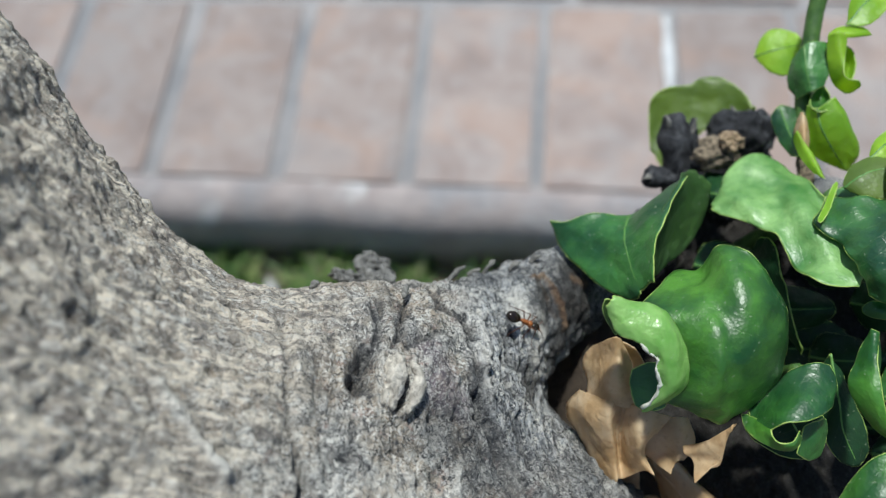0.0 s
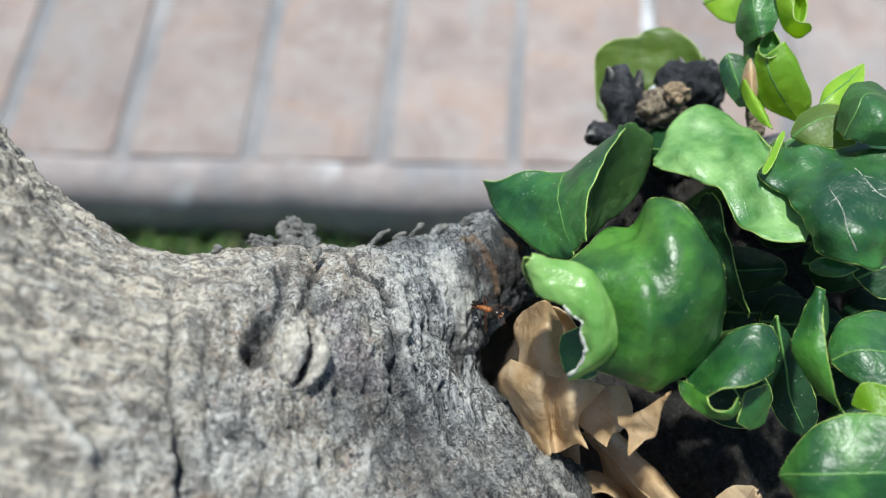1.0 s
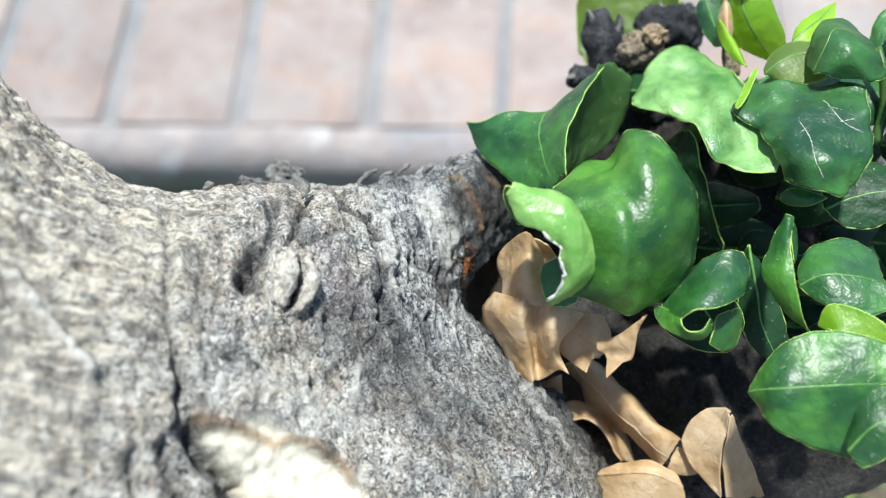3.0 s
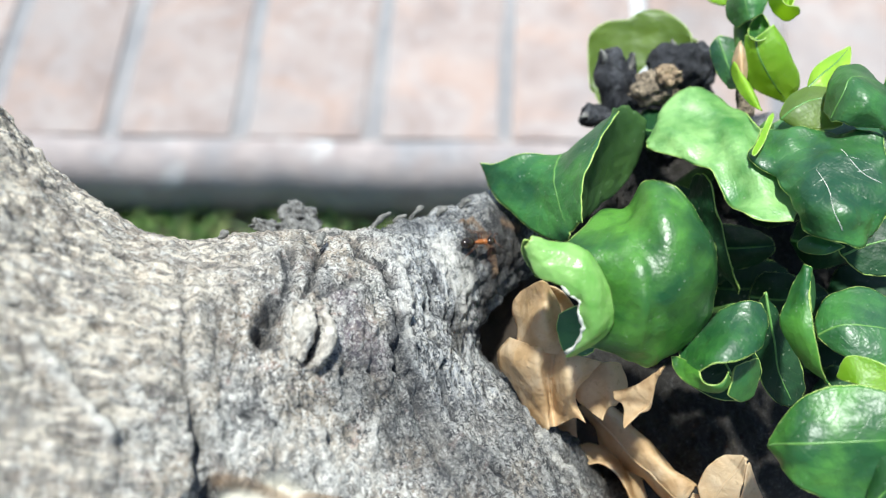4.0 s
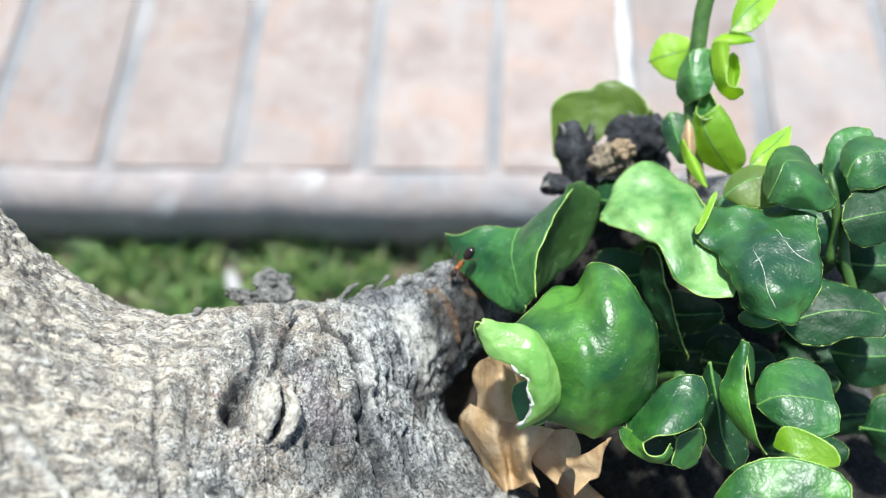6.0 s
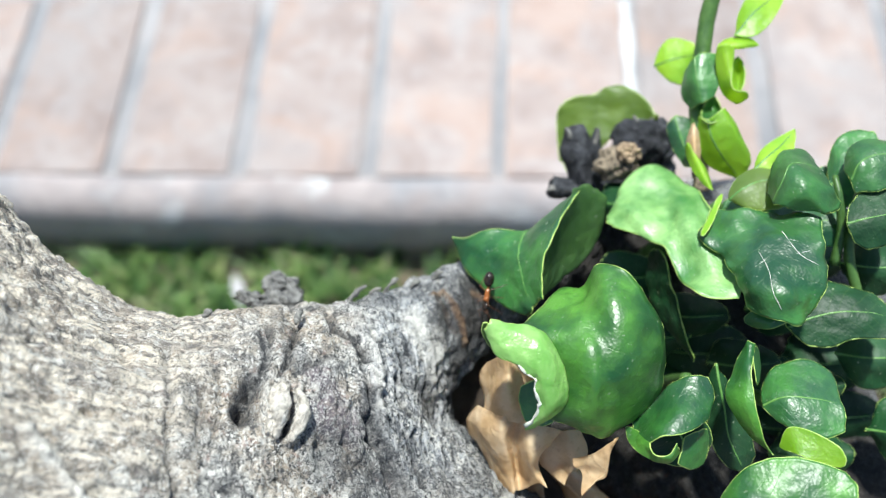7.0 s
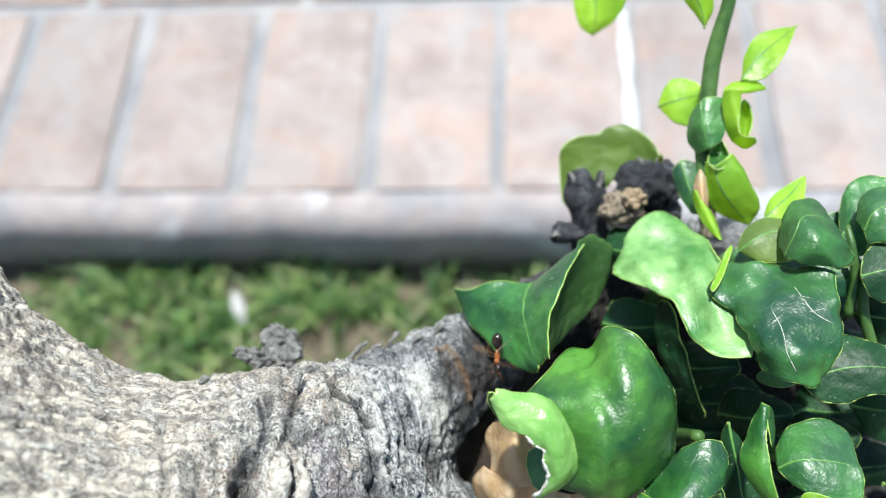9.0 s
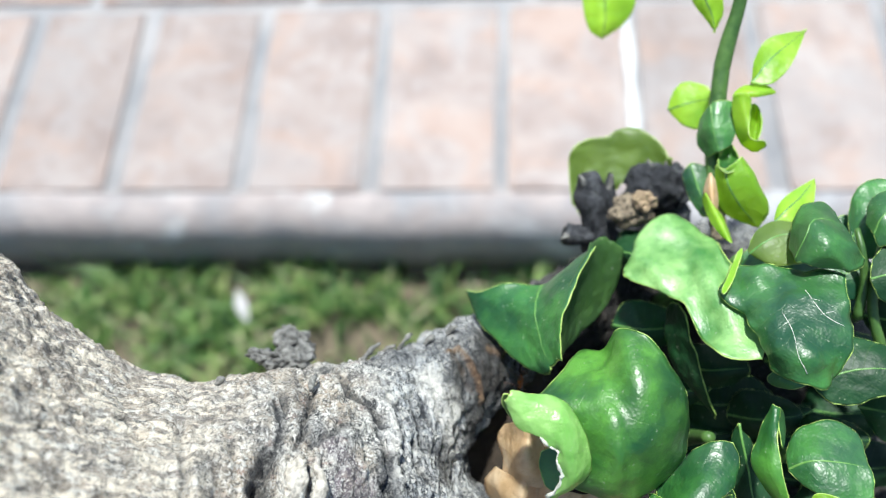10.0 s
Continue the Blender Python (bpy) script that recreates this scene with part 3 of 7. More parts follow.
stroke([(-56.9, -20.8, 29.9), (-53.7, -23.9, 27.4), (-50.1, -27.9, 25.7), (-47.8, -30, 24)], 0.85, 1.2, pale=1)
stroke([(-56.9, -28.2, 31.8), (-53.9, -30, 29.1), (-50.9, -33.3, 26.9), (-47.7, -37.2, 24.6)], 1.2, 0.6, pale=0.15)
stroke([(5.6, -19, -19.4), (8.9, -23.7, -19), (12.1, -28.9, -19.7)], 0.8, 0.9, pale=0.4)
stroke([(-17.6, 4.1, -3.1), (-16.5, 0.4, -2.7), (-15.6, -5.4, -2.6), (-14.9, -12.4, -3.1)], 0.24, 0.45, pale=0.3)
stroke([(-16.6, 5.1, -4.1), (-15.4, 0.9, -3.7), (-15.4, -5.3, -2.9), (-14.2, -9.8, -4.2)], 0.24, -0.74, dark=0.75)
stroke([(-15.6, 6.1, -5.1), (-14.7, 1.2, -4.4), (-13.8, -4.5, -4.8), (-13.4, -7.8, -5.2)], 0.24, 0.45, pale=0.3)
stroke([(-15, 6.8, -5.7), (-14, 1.5, -5.1), (-13.1, -4.2, -5.6), (-12.4, -9.5, -6.6)], 0.24, -0.74, dark=0.75)
stroke([(-14.4, 7.7, -6.4), (-13.1, 1.9, -6.1), (-12.5, -3.9, -6.6), (-11.4, -10.7, -7.8)], 0.24, 0.45, pale=0.3)
stroke([(-12.9, 8.9, -7.7), (-12.2, 2.3, -6.8), (-11.1, -3.1, -8.5), (-10.7, -6.5, -9.3)], 0.24, -0.74, dark=0.75)
stroke([(-11.9, 8.6, -8.1), (-11.2, 2.7, -7.8), (-10.8, -3, -8.8), (-9.6, -9.7, -10.5)], 0.24, 0.45, pale=0.3)
stroke([(-11.2, 8.1, -8.4), (-10.2, 3.2, -9), (-9, -2, -11.5), (-8.6, -9.1, -12.2)], 0.24, -0.74, dark=0.75)
stroke([(-10.1, 8, -9.1), (-8.6, 3.8, -10.5), (-8.4, -1.7, -12.4), (-7.7, -7.5, -14.3)], 0.24, 0.45, pale=0.3)
stroke([(-9.1, 7.8, -9.8), (-7.6, 4.3, -11.7), (-7.3, -0.9, -14.4), (-6.6, -8.5, -15.7)], 0.24, -0.74, dark=0.75)
stroke([(-7.5, 7.9, -11.2), (-7.1, 4.6, -12.2), (-6.6, -0.5, -15.6), (-5.8, -3, -19.9)], 0.24, 0.45, pale=0.3)
stroke([(-41, -1.3, 9.8), (-40.1, -1.7, 9.9), (-38.7, -1.8, 9.7)], 0.22, -0.74, dark=0.75)
stroke([(-34.6, -7.5, 11.3), (-34.4, -8.7, 11.5), (-34.1, -9.7, 11.6)], 0.22, -0.74, dark=0.75)
stroke([(-29.1, 2, 4.4), (-29, 0.8, 5.2), (-29.2, 0, 5.7)], 0.22, -0.74, dark=0.75)
stroke([(-38.6, -21.2, 15.2), (-38, -21.3, 14.9), (-37.1, -21.7, 14.1)], 0.22, -0.74, dark=0.75)
stroke([(-35.7, -24.9, 13.4), (-34.6, -24.8, 12.5), (-33.9, -24.5, 12)], 0.22, -0.74, dark=0.75)
stroke([(-34.9, -9, 11.7), (-34.1, -10, 11.7), (-33.1, -10.6, 11.4)], 0.22, -0.74, dark=0.75)
stroke([(-25.7, -21.2, 6.9), (-24.8, -20.5, 6.3), (-23.6, -19.7, 5.5)], 0.22, -0.74, dark=0.75)
stroke([(-28.9, -22.3, 8.8), (-27.8, -22.4, 8.1), (-26.7, -22.7, 7.4)], 0.22, -0.74, dark=0.75)
stroke([(-36.1, -5.3, 11), (-35.4, -5.1, 10.7), (-34.9, -4.4, 10.2)], 0.22, -0.74, dark=0.75)
stroke([(-39.8, 0.6, 8.4), (-39.9, -0.7, 9.2), (-39.7, -2.4, 10.3)], 0.22, -0.74, dark=0.75)
stroke([(-28.9, -20.1, 9.3), (-28.4, -20.7, 8.9), (-27.5, -20.9, 8.3)], 0.22, -0.74, dark=0.75)
stroke([(-39, -13.6, 14.1), (-38.8, -14.5, 14.1), (-38.7, -15.2, 14.4)], 0.22, -0.74, dark=0.75)
stroke([(-28.5, -19.9, 9.1), (-27.8, -19.6, 8.6), (-26.9, -19.1, 7.9)], 0.22, -0.74, dark=0.75)
stroke([(-34.2, -11.3, 12), (-34.3, -12.5, 12), (-34.7, -13.8, 12.5)], 0.22, -0.74, dark=0.75)
stroke([(-30.9, -18.2, 10.6), (-30.3, -18.5, 10.4), (-29.7, -19, 9.8)], 0.22, -0.74, dark=0.75)
stroke([(-31.4, -23.8, 10.5), (-31.6, -24.7, 10.4), (-31.8, -25.8, 10.5)], 0.22, -0.74, dark=0.75)
stroke([(-39.7, -6.7, 12.2), (-39.2, -8.4, 12.8), (-38.7, -9.7, 13)], 0.22, -0.74, dark=0.75)
stroke([(-25.8, -15.7, 7.7), (-25.4, -16.8, 7.2), (-24.8, -17.7, 6.8)], 0.22, -0.74, dark=0.75)
stroke([(-34.9, -12.3, 12.4), (-34.7, -13.6, 12.3), (-34.3, -14.5, 12.2)], 0.22, -0.74, dark=0.75)
stroke([(-28.6, -15.1, 9.3), (-27.9, -14.6, 9), (-27, -13.8, 8.4)], 0.22, -0.74, dark=0.75)
stroke([(-31, -19.7, 10.7), (-30.6, -20.8, 10.2), (-30, -21.6, 9.7)], 0.22, -0.74, dark=0.75)
stroke([(-26.8, -19.8, 7.9), (-25.6, -20, 6.9), (-24.7, -20.2, 6.2)], 0.22, -0.74, dark=0.75)
stroke([(-22, -21.4, 3.8), (-21.5, -22.2, 3.1), (-20.6, -22.6, 2.6)], 0.22, -0.74, dark=0.75)
stroke([(-23.4, -9.3, 5.5), (-22.8, -10.2, 5.1), (-22.4, -11.5, 5)], 0.22, -0.74, dark=0.75)
stroke([(-25.9, -13.1, 7.8), (-25.4, -14, 7.4), (-25.1, -14.7, 7)], 0.22, -0.74, dark=0.75)
stroke([(-28.3, -18.3, 9), (-27.7, -18, 8.8), (-27.1, -17.4, 8.4)], 0.22, -0.74, dark=0.75)
stroke([(-18, -23, 0.3), (-17.5, -24.3, -0), (-16.6, -25.4, -0.6)], 0.25, -0.81, dark=0.9)
stroke([(-14.1, -14.1, -3.9), (-13.9, -14.8, -4), (-13.3, -15.4, -4.6)], 0.25, -0.81, dark=0.9)
stroke([(-16.8, -14, -1), (-16.5, -14.9, -1.1), (-15.9, -15.6, -1.7)], 0.25, -0.81, dark=0.9)
stroke([(-14.3, -16.6, -3.4), (-13.6, -17.7, -4), (-12.9, -19, -4.3)], 0.25, -0.81, dark=0.9)
stroke([(-17, -27.3, -0.1), (-16.7, -27.9, -0.3), (-16.3, -28.5, -0.4)], 0.25, -0.81, dark=0.9)
stroke([(-17.1, -18.5, -0.5), (-16.5, -19.1, -1.1), (-16.3, -19.8, -1.4)], 0.25, -0.81, dark=0.9)
stroke([(-16.2, -10.7, -1.4), (-15.8, -11.9, -2), (-14.9, -12.9, -3.1)], 0.25, -0.81, dark=0.9)
stroke([(-13, -15.4, -4.9), (-12.1, -16.5, -5.7), (-11.6, -17.8, -5.8)], 0.25, -0.81, dark=0.9)
stroke([(-8.3, -15.2, -9.8), (-7.3, -16.8, -9.8), (-6.5, -18.5, -9.5)], 0.25, -0.81, dark=0.9)
stroke([(-16.2, -12.7, -1.5), (-15.5, -13.8, -2.3), (-14.9, -14.9, -3.1)], 0.25, -0.81, dark=0.9)
stroke([(-5.1, -26.2, -6.7), (-4.5, -27.5, -6.5), (-3.7, -28.8, -6.3)], 0.25, -0.81, dark=0.9)
stroke([(-7, -5.6, -16.2), (-6.5, -6.2, -17.1), (-6, -7, -17.8)], 0.25, -0.81, dark=0.9)
stroke([(-12.1, -10.9, -6.7), (-11.2, -12, -7.9), (-10.7, -13.4, -8)], 0.25, -0.81, dark=0.9)
stroke([(-15.6, -18.3, -2.1), (-15.2, -19.1, -2.3), (-14.6, -20, -2.7)], 0.25, -0.81, dark=0.9)
# hollow left of the scar, with its shadow painted in as dark tint
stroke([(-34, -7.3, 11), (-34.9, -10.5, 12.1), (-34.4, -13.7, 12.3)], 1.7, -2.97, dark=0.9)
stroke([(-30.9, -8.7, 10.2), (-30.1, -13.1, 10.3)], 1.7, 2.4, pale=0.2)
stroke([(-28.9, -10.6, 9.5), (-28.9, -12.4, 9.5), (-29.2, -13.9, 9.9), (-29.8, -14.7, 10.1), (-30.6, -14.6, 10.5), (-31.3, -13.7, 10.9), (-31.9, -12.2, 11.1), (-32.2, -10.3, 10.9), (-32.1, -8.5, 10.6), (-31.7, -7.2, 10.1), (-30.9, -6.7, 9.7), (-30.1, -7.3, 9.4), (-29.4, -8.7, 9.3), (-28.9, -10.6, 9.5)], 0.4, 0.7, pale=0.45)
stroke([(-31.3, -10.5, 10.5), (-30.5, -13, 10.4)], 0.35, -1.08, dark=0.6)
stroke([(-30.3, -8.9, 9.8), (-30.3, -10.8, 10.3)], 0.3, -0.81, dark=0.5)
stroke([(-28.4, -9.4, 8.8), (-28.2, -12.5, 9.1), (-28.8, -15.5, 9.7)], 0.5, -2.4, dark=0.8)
stroke([(-27.9, -7.5, 8.3), (-26.6, -10.8, 8.1), (-27, -14.6, 8.3), (-28.1, -16.7, 9.1)], 0.7, 1.6, pale=0.75)
stroke([(-32, -14.6, 11.1), (-31.1, -15.4, 10.7), (-30.1, -15, 10.3)], 0.5, 1.2, pale=0.8)
# pale tint painting the sun's highlight on the ridge tops
stroke([(-12.1, 11, -8.7), (-9.1, 8.3, -9.8), (-7.7, 3.4, -11.9)], 1.9, 0.3, pale=0.8)
stroke([(-21.8, 9, -3.9), (-18.6, 5.7, -3.2)], 1.2, 0.3, pale=0.8)
stroke([(-9.2, 16.5, -11.9), (-7, 17.8, -13.1), (-5.1, 15.9, -13.3), (-3.4, 12.1, -14.3), (-2.9, 8.6, -15.9)], 0.5, 1, scab=1)
stroke([(-8.1, 15.6, -11.8), (-6, 13.4, -12.4), (-4.5, 10, -13.5)], 0.7, -0.68, scab=0.2)
stroke([(-1.8, 18.1, -15.3), (0.3, 17.8, -16.4), (1.9, 18.6, -17.5)], 0.7, 0.3, scab=0.8)
stroke([(-37.2, -33.2, 14.5), (-33, -33.8, 10.9), (-28.9, -35, 7.5), (-27.2, -34, 6.2), (-23.8, -34.3, 3.8), (-20.5, -36.3, 2.1), (-18.8, -38.5, 1.2)], 0.7, 1.5, scab=0.95)
stroke([(-35.7, -30.4, 13.3), (-30.1, -30, 8.8), (-24.6, -30.6, 4.5)], 2.4, 0.5, pale=0.4)
stroke([(-32.7, -36.3, 10.5), (-27.5, -37.3, 6.3), (-22.4, -38.3, 3)], 2.6, -1.89, wound=1)
stroke([(-29.5, -40, 7.5), (-23.5, -40.4, 3.2), (-20.2, -41, 1.5)], 2.8, -2.16, wound=1)
stroke([(-35.1, -34.6, 12.6), (-30.9, -37.6, 8.9)], 1.3, -1.35, wound=1)
# pit left of the wound; dark tint paints the shadow there
stroke([(-37.2, -35.4, 14.6), (-35.3, -38.5, 12.8), (-31.8, -41.6, 9.1)], 1.9, -4.32, dark=0.8)
stroke([(-40, -37.6, 17.2), (-38.5, -41, 15.5), (-37.8, -43.8, 14.4)], 1.1, -1.76, dark=0.6)
stroke([(-43.3, -39.5, 20.2), (-42, -42.8, 18.6)], 1, -1.22, dark=0.4)
# two wide strokes paint the crotch's foliage shade over its dark bark
stroke([(25.3, -7.9, -38), (37.7, -16.8, -34.4), (55.8, -17.7, -37), (71.5, -12.7, -38.3)], 26, 0, shade=1)
stroke([(13.2, 20.6, -44.1), (30.3, 39.6, -32.3), (49.8, 24.2, -32.4), (69.5, 16.8, -37.4)], 24, 0, shade=1)
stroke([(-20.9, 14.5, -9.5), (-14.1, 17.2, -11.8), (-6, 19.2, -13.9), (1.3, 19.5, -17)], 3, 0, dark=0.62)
# leaf shadow on the right flank painted over its blue-grey bark
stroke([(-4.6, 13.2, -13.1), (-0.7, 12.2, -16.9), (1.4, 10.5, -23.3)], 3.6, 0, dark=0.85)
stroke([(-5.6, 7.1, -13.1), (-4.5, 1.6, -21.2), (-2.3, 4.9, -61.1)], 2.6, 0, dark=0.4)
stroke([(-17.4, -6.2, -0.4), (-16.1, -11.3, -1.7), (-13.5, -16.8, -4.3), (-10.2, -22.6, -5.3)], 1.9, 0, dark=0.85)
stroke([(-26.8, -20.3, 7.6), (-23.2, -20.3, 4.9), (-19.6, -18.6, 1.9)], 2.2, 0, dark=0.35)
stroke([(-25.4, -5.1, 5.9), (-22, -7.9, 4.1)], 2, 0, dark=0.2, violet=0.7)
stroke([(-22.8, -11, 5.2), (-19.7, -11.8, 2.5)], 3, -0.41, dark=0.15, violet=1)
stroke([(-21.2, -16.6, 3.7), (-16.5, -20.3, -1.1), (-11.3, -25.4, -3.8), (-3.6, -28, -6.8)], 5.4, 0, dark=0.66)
# more painted shade down the flank and along the bluish upper side
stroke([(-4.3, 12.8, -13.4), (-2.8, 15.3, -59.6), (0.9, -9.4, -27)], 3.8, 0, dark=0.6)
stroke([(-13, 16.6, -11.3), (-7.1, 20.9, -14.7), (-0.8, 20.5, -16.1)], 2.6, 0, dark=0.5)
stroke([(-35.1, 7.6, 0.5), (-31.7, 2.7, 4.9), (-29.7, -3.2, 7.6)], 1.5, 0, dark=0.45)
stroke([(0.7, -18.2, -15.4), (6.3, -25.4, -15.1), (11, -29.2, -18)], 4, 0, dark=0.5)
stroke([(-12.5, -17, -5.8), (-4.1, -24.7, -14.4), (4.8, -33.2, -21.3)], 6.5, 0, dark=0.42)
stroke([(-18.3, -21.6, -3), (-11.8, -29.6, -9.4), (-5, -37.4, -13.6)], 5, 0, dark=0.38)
stroke([(-35.9, -34.2, 3.7), (-29.9, -36.2, 0.1), (-22.7, -39.6, -4.3)], 2.3, -0.9, wound=1)
stroke([(-35.4, -27.7, 4.5), (-28.5, -27.4, 1.8), (-22, -30.1, -2.2)], 3.0, 0.4, pale=0.35)
# shade at the limb's right end, added as near-black tint
stroke([(-7.2, 13.8, -12.2), (-8, 7.7, -11.4), (-8.6, 1.6, -12), (-8.8, -5.6, -13.5)], 2.3, 0, shade=0.75)
stroke([(-15.2, 6.9, -6.3), (-12.7, 4.5, -7.4), (-11.3, 0.9, -8.7), (-10.5, -4.3, -10.5)], 0.35, -1.2, dark=0.9)
stroke([(-19, 5, -3.3), (-16.7, 4, -4.3), (-14.8, 1.5, -5.1), (-13.5, -1.8, -6.2)], 0.3, -1.0, dark=0.9)
stroke([(-36.1, 1.7, 6.2), (-33.8, -2.2, 8.1), (-33.3, -5.4, 9.5)], 0.45, -1.5, dark=1)
stroke([(-28.6, -5.2, 7.3), (-26.4, -3.5, 5.3), (-23.7, -1.2, 2.7)], 0.5, -1.0, dark=0.8)
LIMB_WAY, FORK_WAY = np.array((0.84, 0.0, -0.55)), np.array((0.28, -0.94, -0.17))


def smooth(a, b, x):
    t = np.clip((x - a) / (b - a), 0, 1)
    return t * t * (3 - 2 * t)


def grains(p):
    """Coordinates squeezed along the limb and along the fork's folds, and which of the two holds."""
    return p - (p @ LIMB_WAY)[:, None] * LIMB_WAY * 0.80, p - (p @ FORK_WAY)[:, None] * FORK_WAY * 0.62, smooth(-0.004, 0.02, p[:, 0] + 0.15 * (0.11 - p[:, 1]))


def fibres(p):
    """Coordinates drawn out along the folds of the fork, and where its bark is fibrous."""
    return p - (p @ FORK_WAY)[:, None] * FORK_WAY * 0.90, smooth(0.026, 0.036, p[:, 0] + 0.25 * (p[:, 1] - 0.12)) * smooth(0.092, 0.108, p[:, 1])


def settled(pts):
    """The points, moved onto the smooth wood."""
    for _ in range(4):
        g = np.stack([wood_distance(pts + h) - wood_distance(pts - h) for h in np.eye(3) * 0.0005], -1) / 0.001
        pts = pts - g * (wood_distance(pts) / (g * g).sum(-1))[:, None]
    return pts


def relief(p, fine=True):
    """How far the bark stands out of the smooth wood, in metres, and its tints."""
    a, b, w = grains(p)
    d = 0.0007 * fractal(p, 120, 4, 1)
    for q, k in ((a, 1 - w), (b, w)):
        d = d + k * (0.0008 * fractal(q, 330, 3, 9) - 0.0005 * np.exp(-((fractal(q, 210, 3, 33) / 0.08) ** 2)) - 0.0002 * np.exp(-((fractal(q, 520, 2, 43) / 0.10) ** 2)))
    if fine:
        d = d + 0.0004 * fractal(p, 700, 3, 21)
    else:
        d = 0.0013 * fractal(p, 80, 3, 1) + 0.0008 * fractal(p, 200, 1, 9)
    tint = {k: np.zeros(len(p)) for k in ("pale", "wound", "dark", "scab", "violet", "shade")}
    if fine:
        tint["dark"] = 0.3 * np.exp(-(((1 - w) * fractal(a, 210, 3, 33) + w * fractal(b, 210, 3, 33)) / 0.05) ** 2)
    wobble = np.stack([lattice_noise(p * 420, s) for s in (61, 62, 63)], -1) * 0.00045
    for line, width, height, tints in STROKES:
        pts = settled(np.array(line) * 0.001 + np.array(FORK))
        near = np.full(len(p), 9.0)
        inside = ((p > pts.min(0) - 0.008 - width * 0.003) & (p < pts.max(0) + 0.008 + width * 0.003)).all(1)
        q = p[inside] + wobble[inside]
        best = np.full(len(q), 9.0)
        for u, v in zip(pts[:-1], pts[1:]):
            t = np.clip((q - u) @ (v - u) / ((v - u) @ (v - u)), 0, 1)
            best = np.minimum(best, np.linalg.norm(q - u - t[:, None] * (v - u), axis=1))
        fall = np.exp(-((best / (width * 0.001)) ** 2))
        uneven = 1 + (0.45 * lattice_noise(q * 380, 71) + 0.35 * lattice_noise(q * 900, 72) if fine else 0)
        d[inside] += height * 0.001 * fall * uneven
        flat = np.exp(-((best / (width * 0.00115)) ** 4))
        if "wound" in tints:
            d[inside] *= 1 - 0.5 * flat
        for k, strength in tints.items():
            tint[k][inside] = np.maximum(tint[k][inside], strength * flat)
    return d, tint


def wood_part(name, lo, hi, step, hole=None, label=""):
    v, f = skin(lo, hi, step, hole)
    g = np.stack([wood_distance(v + h) - wood_distance(v - h) for h in np.eye(3) * 0.001], -1)
    g /= np.linalg.norm(g, axis=1)[:, None]
    rise, tint = relief(v, step < 0.001)
    a, b, w = grains(v)
    v = v + g * rise[:, None] - np.array(HOME)
    me = bpy.data.meshes.new(name)
    me.vertices.add(len(v))
    me.vertices.foreach_set("co", v.ravel())
    me.loops.add(f.size)
    me.loops.foreach_set("vertex_index", f.ravel())
    me.polygons.add(len(f))
    me.polygons.foreach_set("loop_start", np.arange(0, f.size, 4))
    me.update(calc_edges=True)
    one = np.ones(len(v))
    for title, data in (("mark", np.stack([tint["pale"], tint["wound"], tint["dark"], one], -1)), ("stain_shade", np.stack([tint["scab"], tint["violet"], tint["shade"], one], -1))):
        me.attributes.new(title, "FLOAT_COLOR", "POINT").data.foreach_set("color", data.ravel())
    drawn, strength = fibres(v + np.array(HOME))
    me.attributes.new("fibrous", "FLOAT", "POINT").data.foreach_set("value", strength)
    for title, data in (("grain_limb", a), ("grain_fork", b), ("grain_fibre", drawn)):
        me.attributes.new(title, "FLOAT_VECTOR", "POINT").data.foreach_set("vector", data.ravel())
    me.attributes.new("turn", "FLOAT", "POINT").data.foreach_set("value", w)
    return link(name, me, BARK, tree, label)


def inset(box, by):
    return [[c + by for c in box[0]], [c - by for c in box[1]]]


CORE = ((-0.045, 0.068, 0.385), (0.098, 0.182, 0.505))
BOX = ((-0.09, 0.02, 0.35), (0.17, 0.215, 0.56))
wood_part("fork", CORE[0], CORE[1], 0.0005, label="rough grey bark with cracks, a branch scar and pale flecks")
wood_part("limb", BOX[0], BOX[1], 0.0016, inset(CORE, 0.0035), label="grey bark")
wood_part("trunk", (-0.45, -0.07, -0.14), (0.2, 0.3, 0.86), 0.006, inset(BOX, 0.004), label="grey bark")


def to_tree(p):
    """From millimetres about the fork to the tree's own space."""
    return np.asarray(p, float) * 0.001 + np.array(FORK) - np.array(HOME)


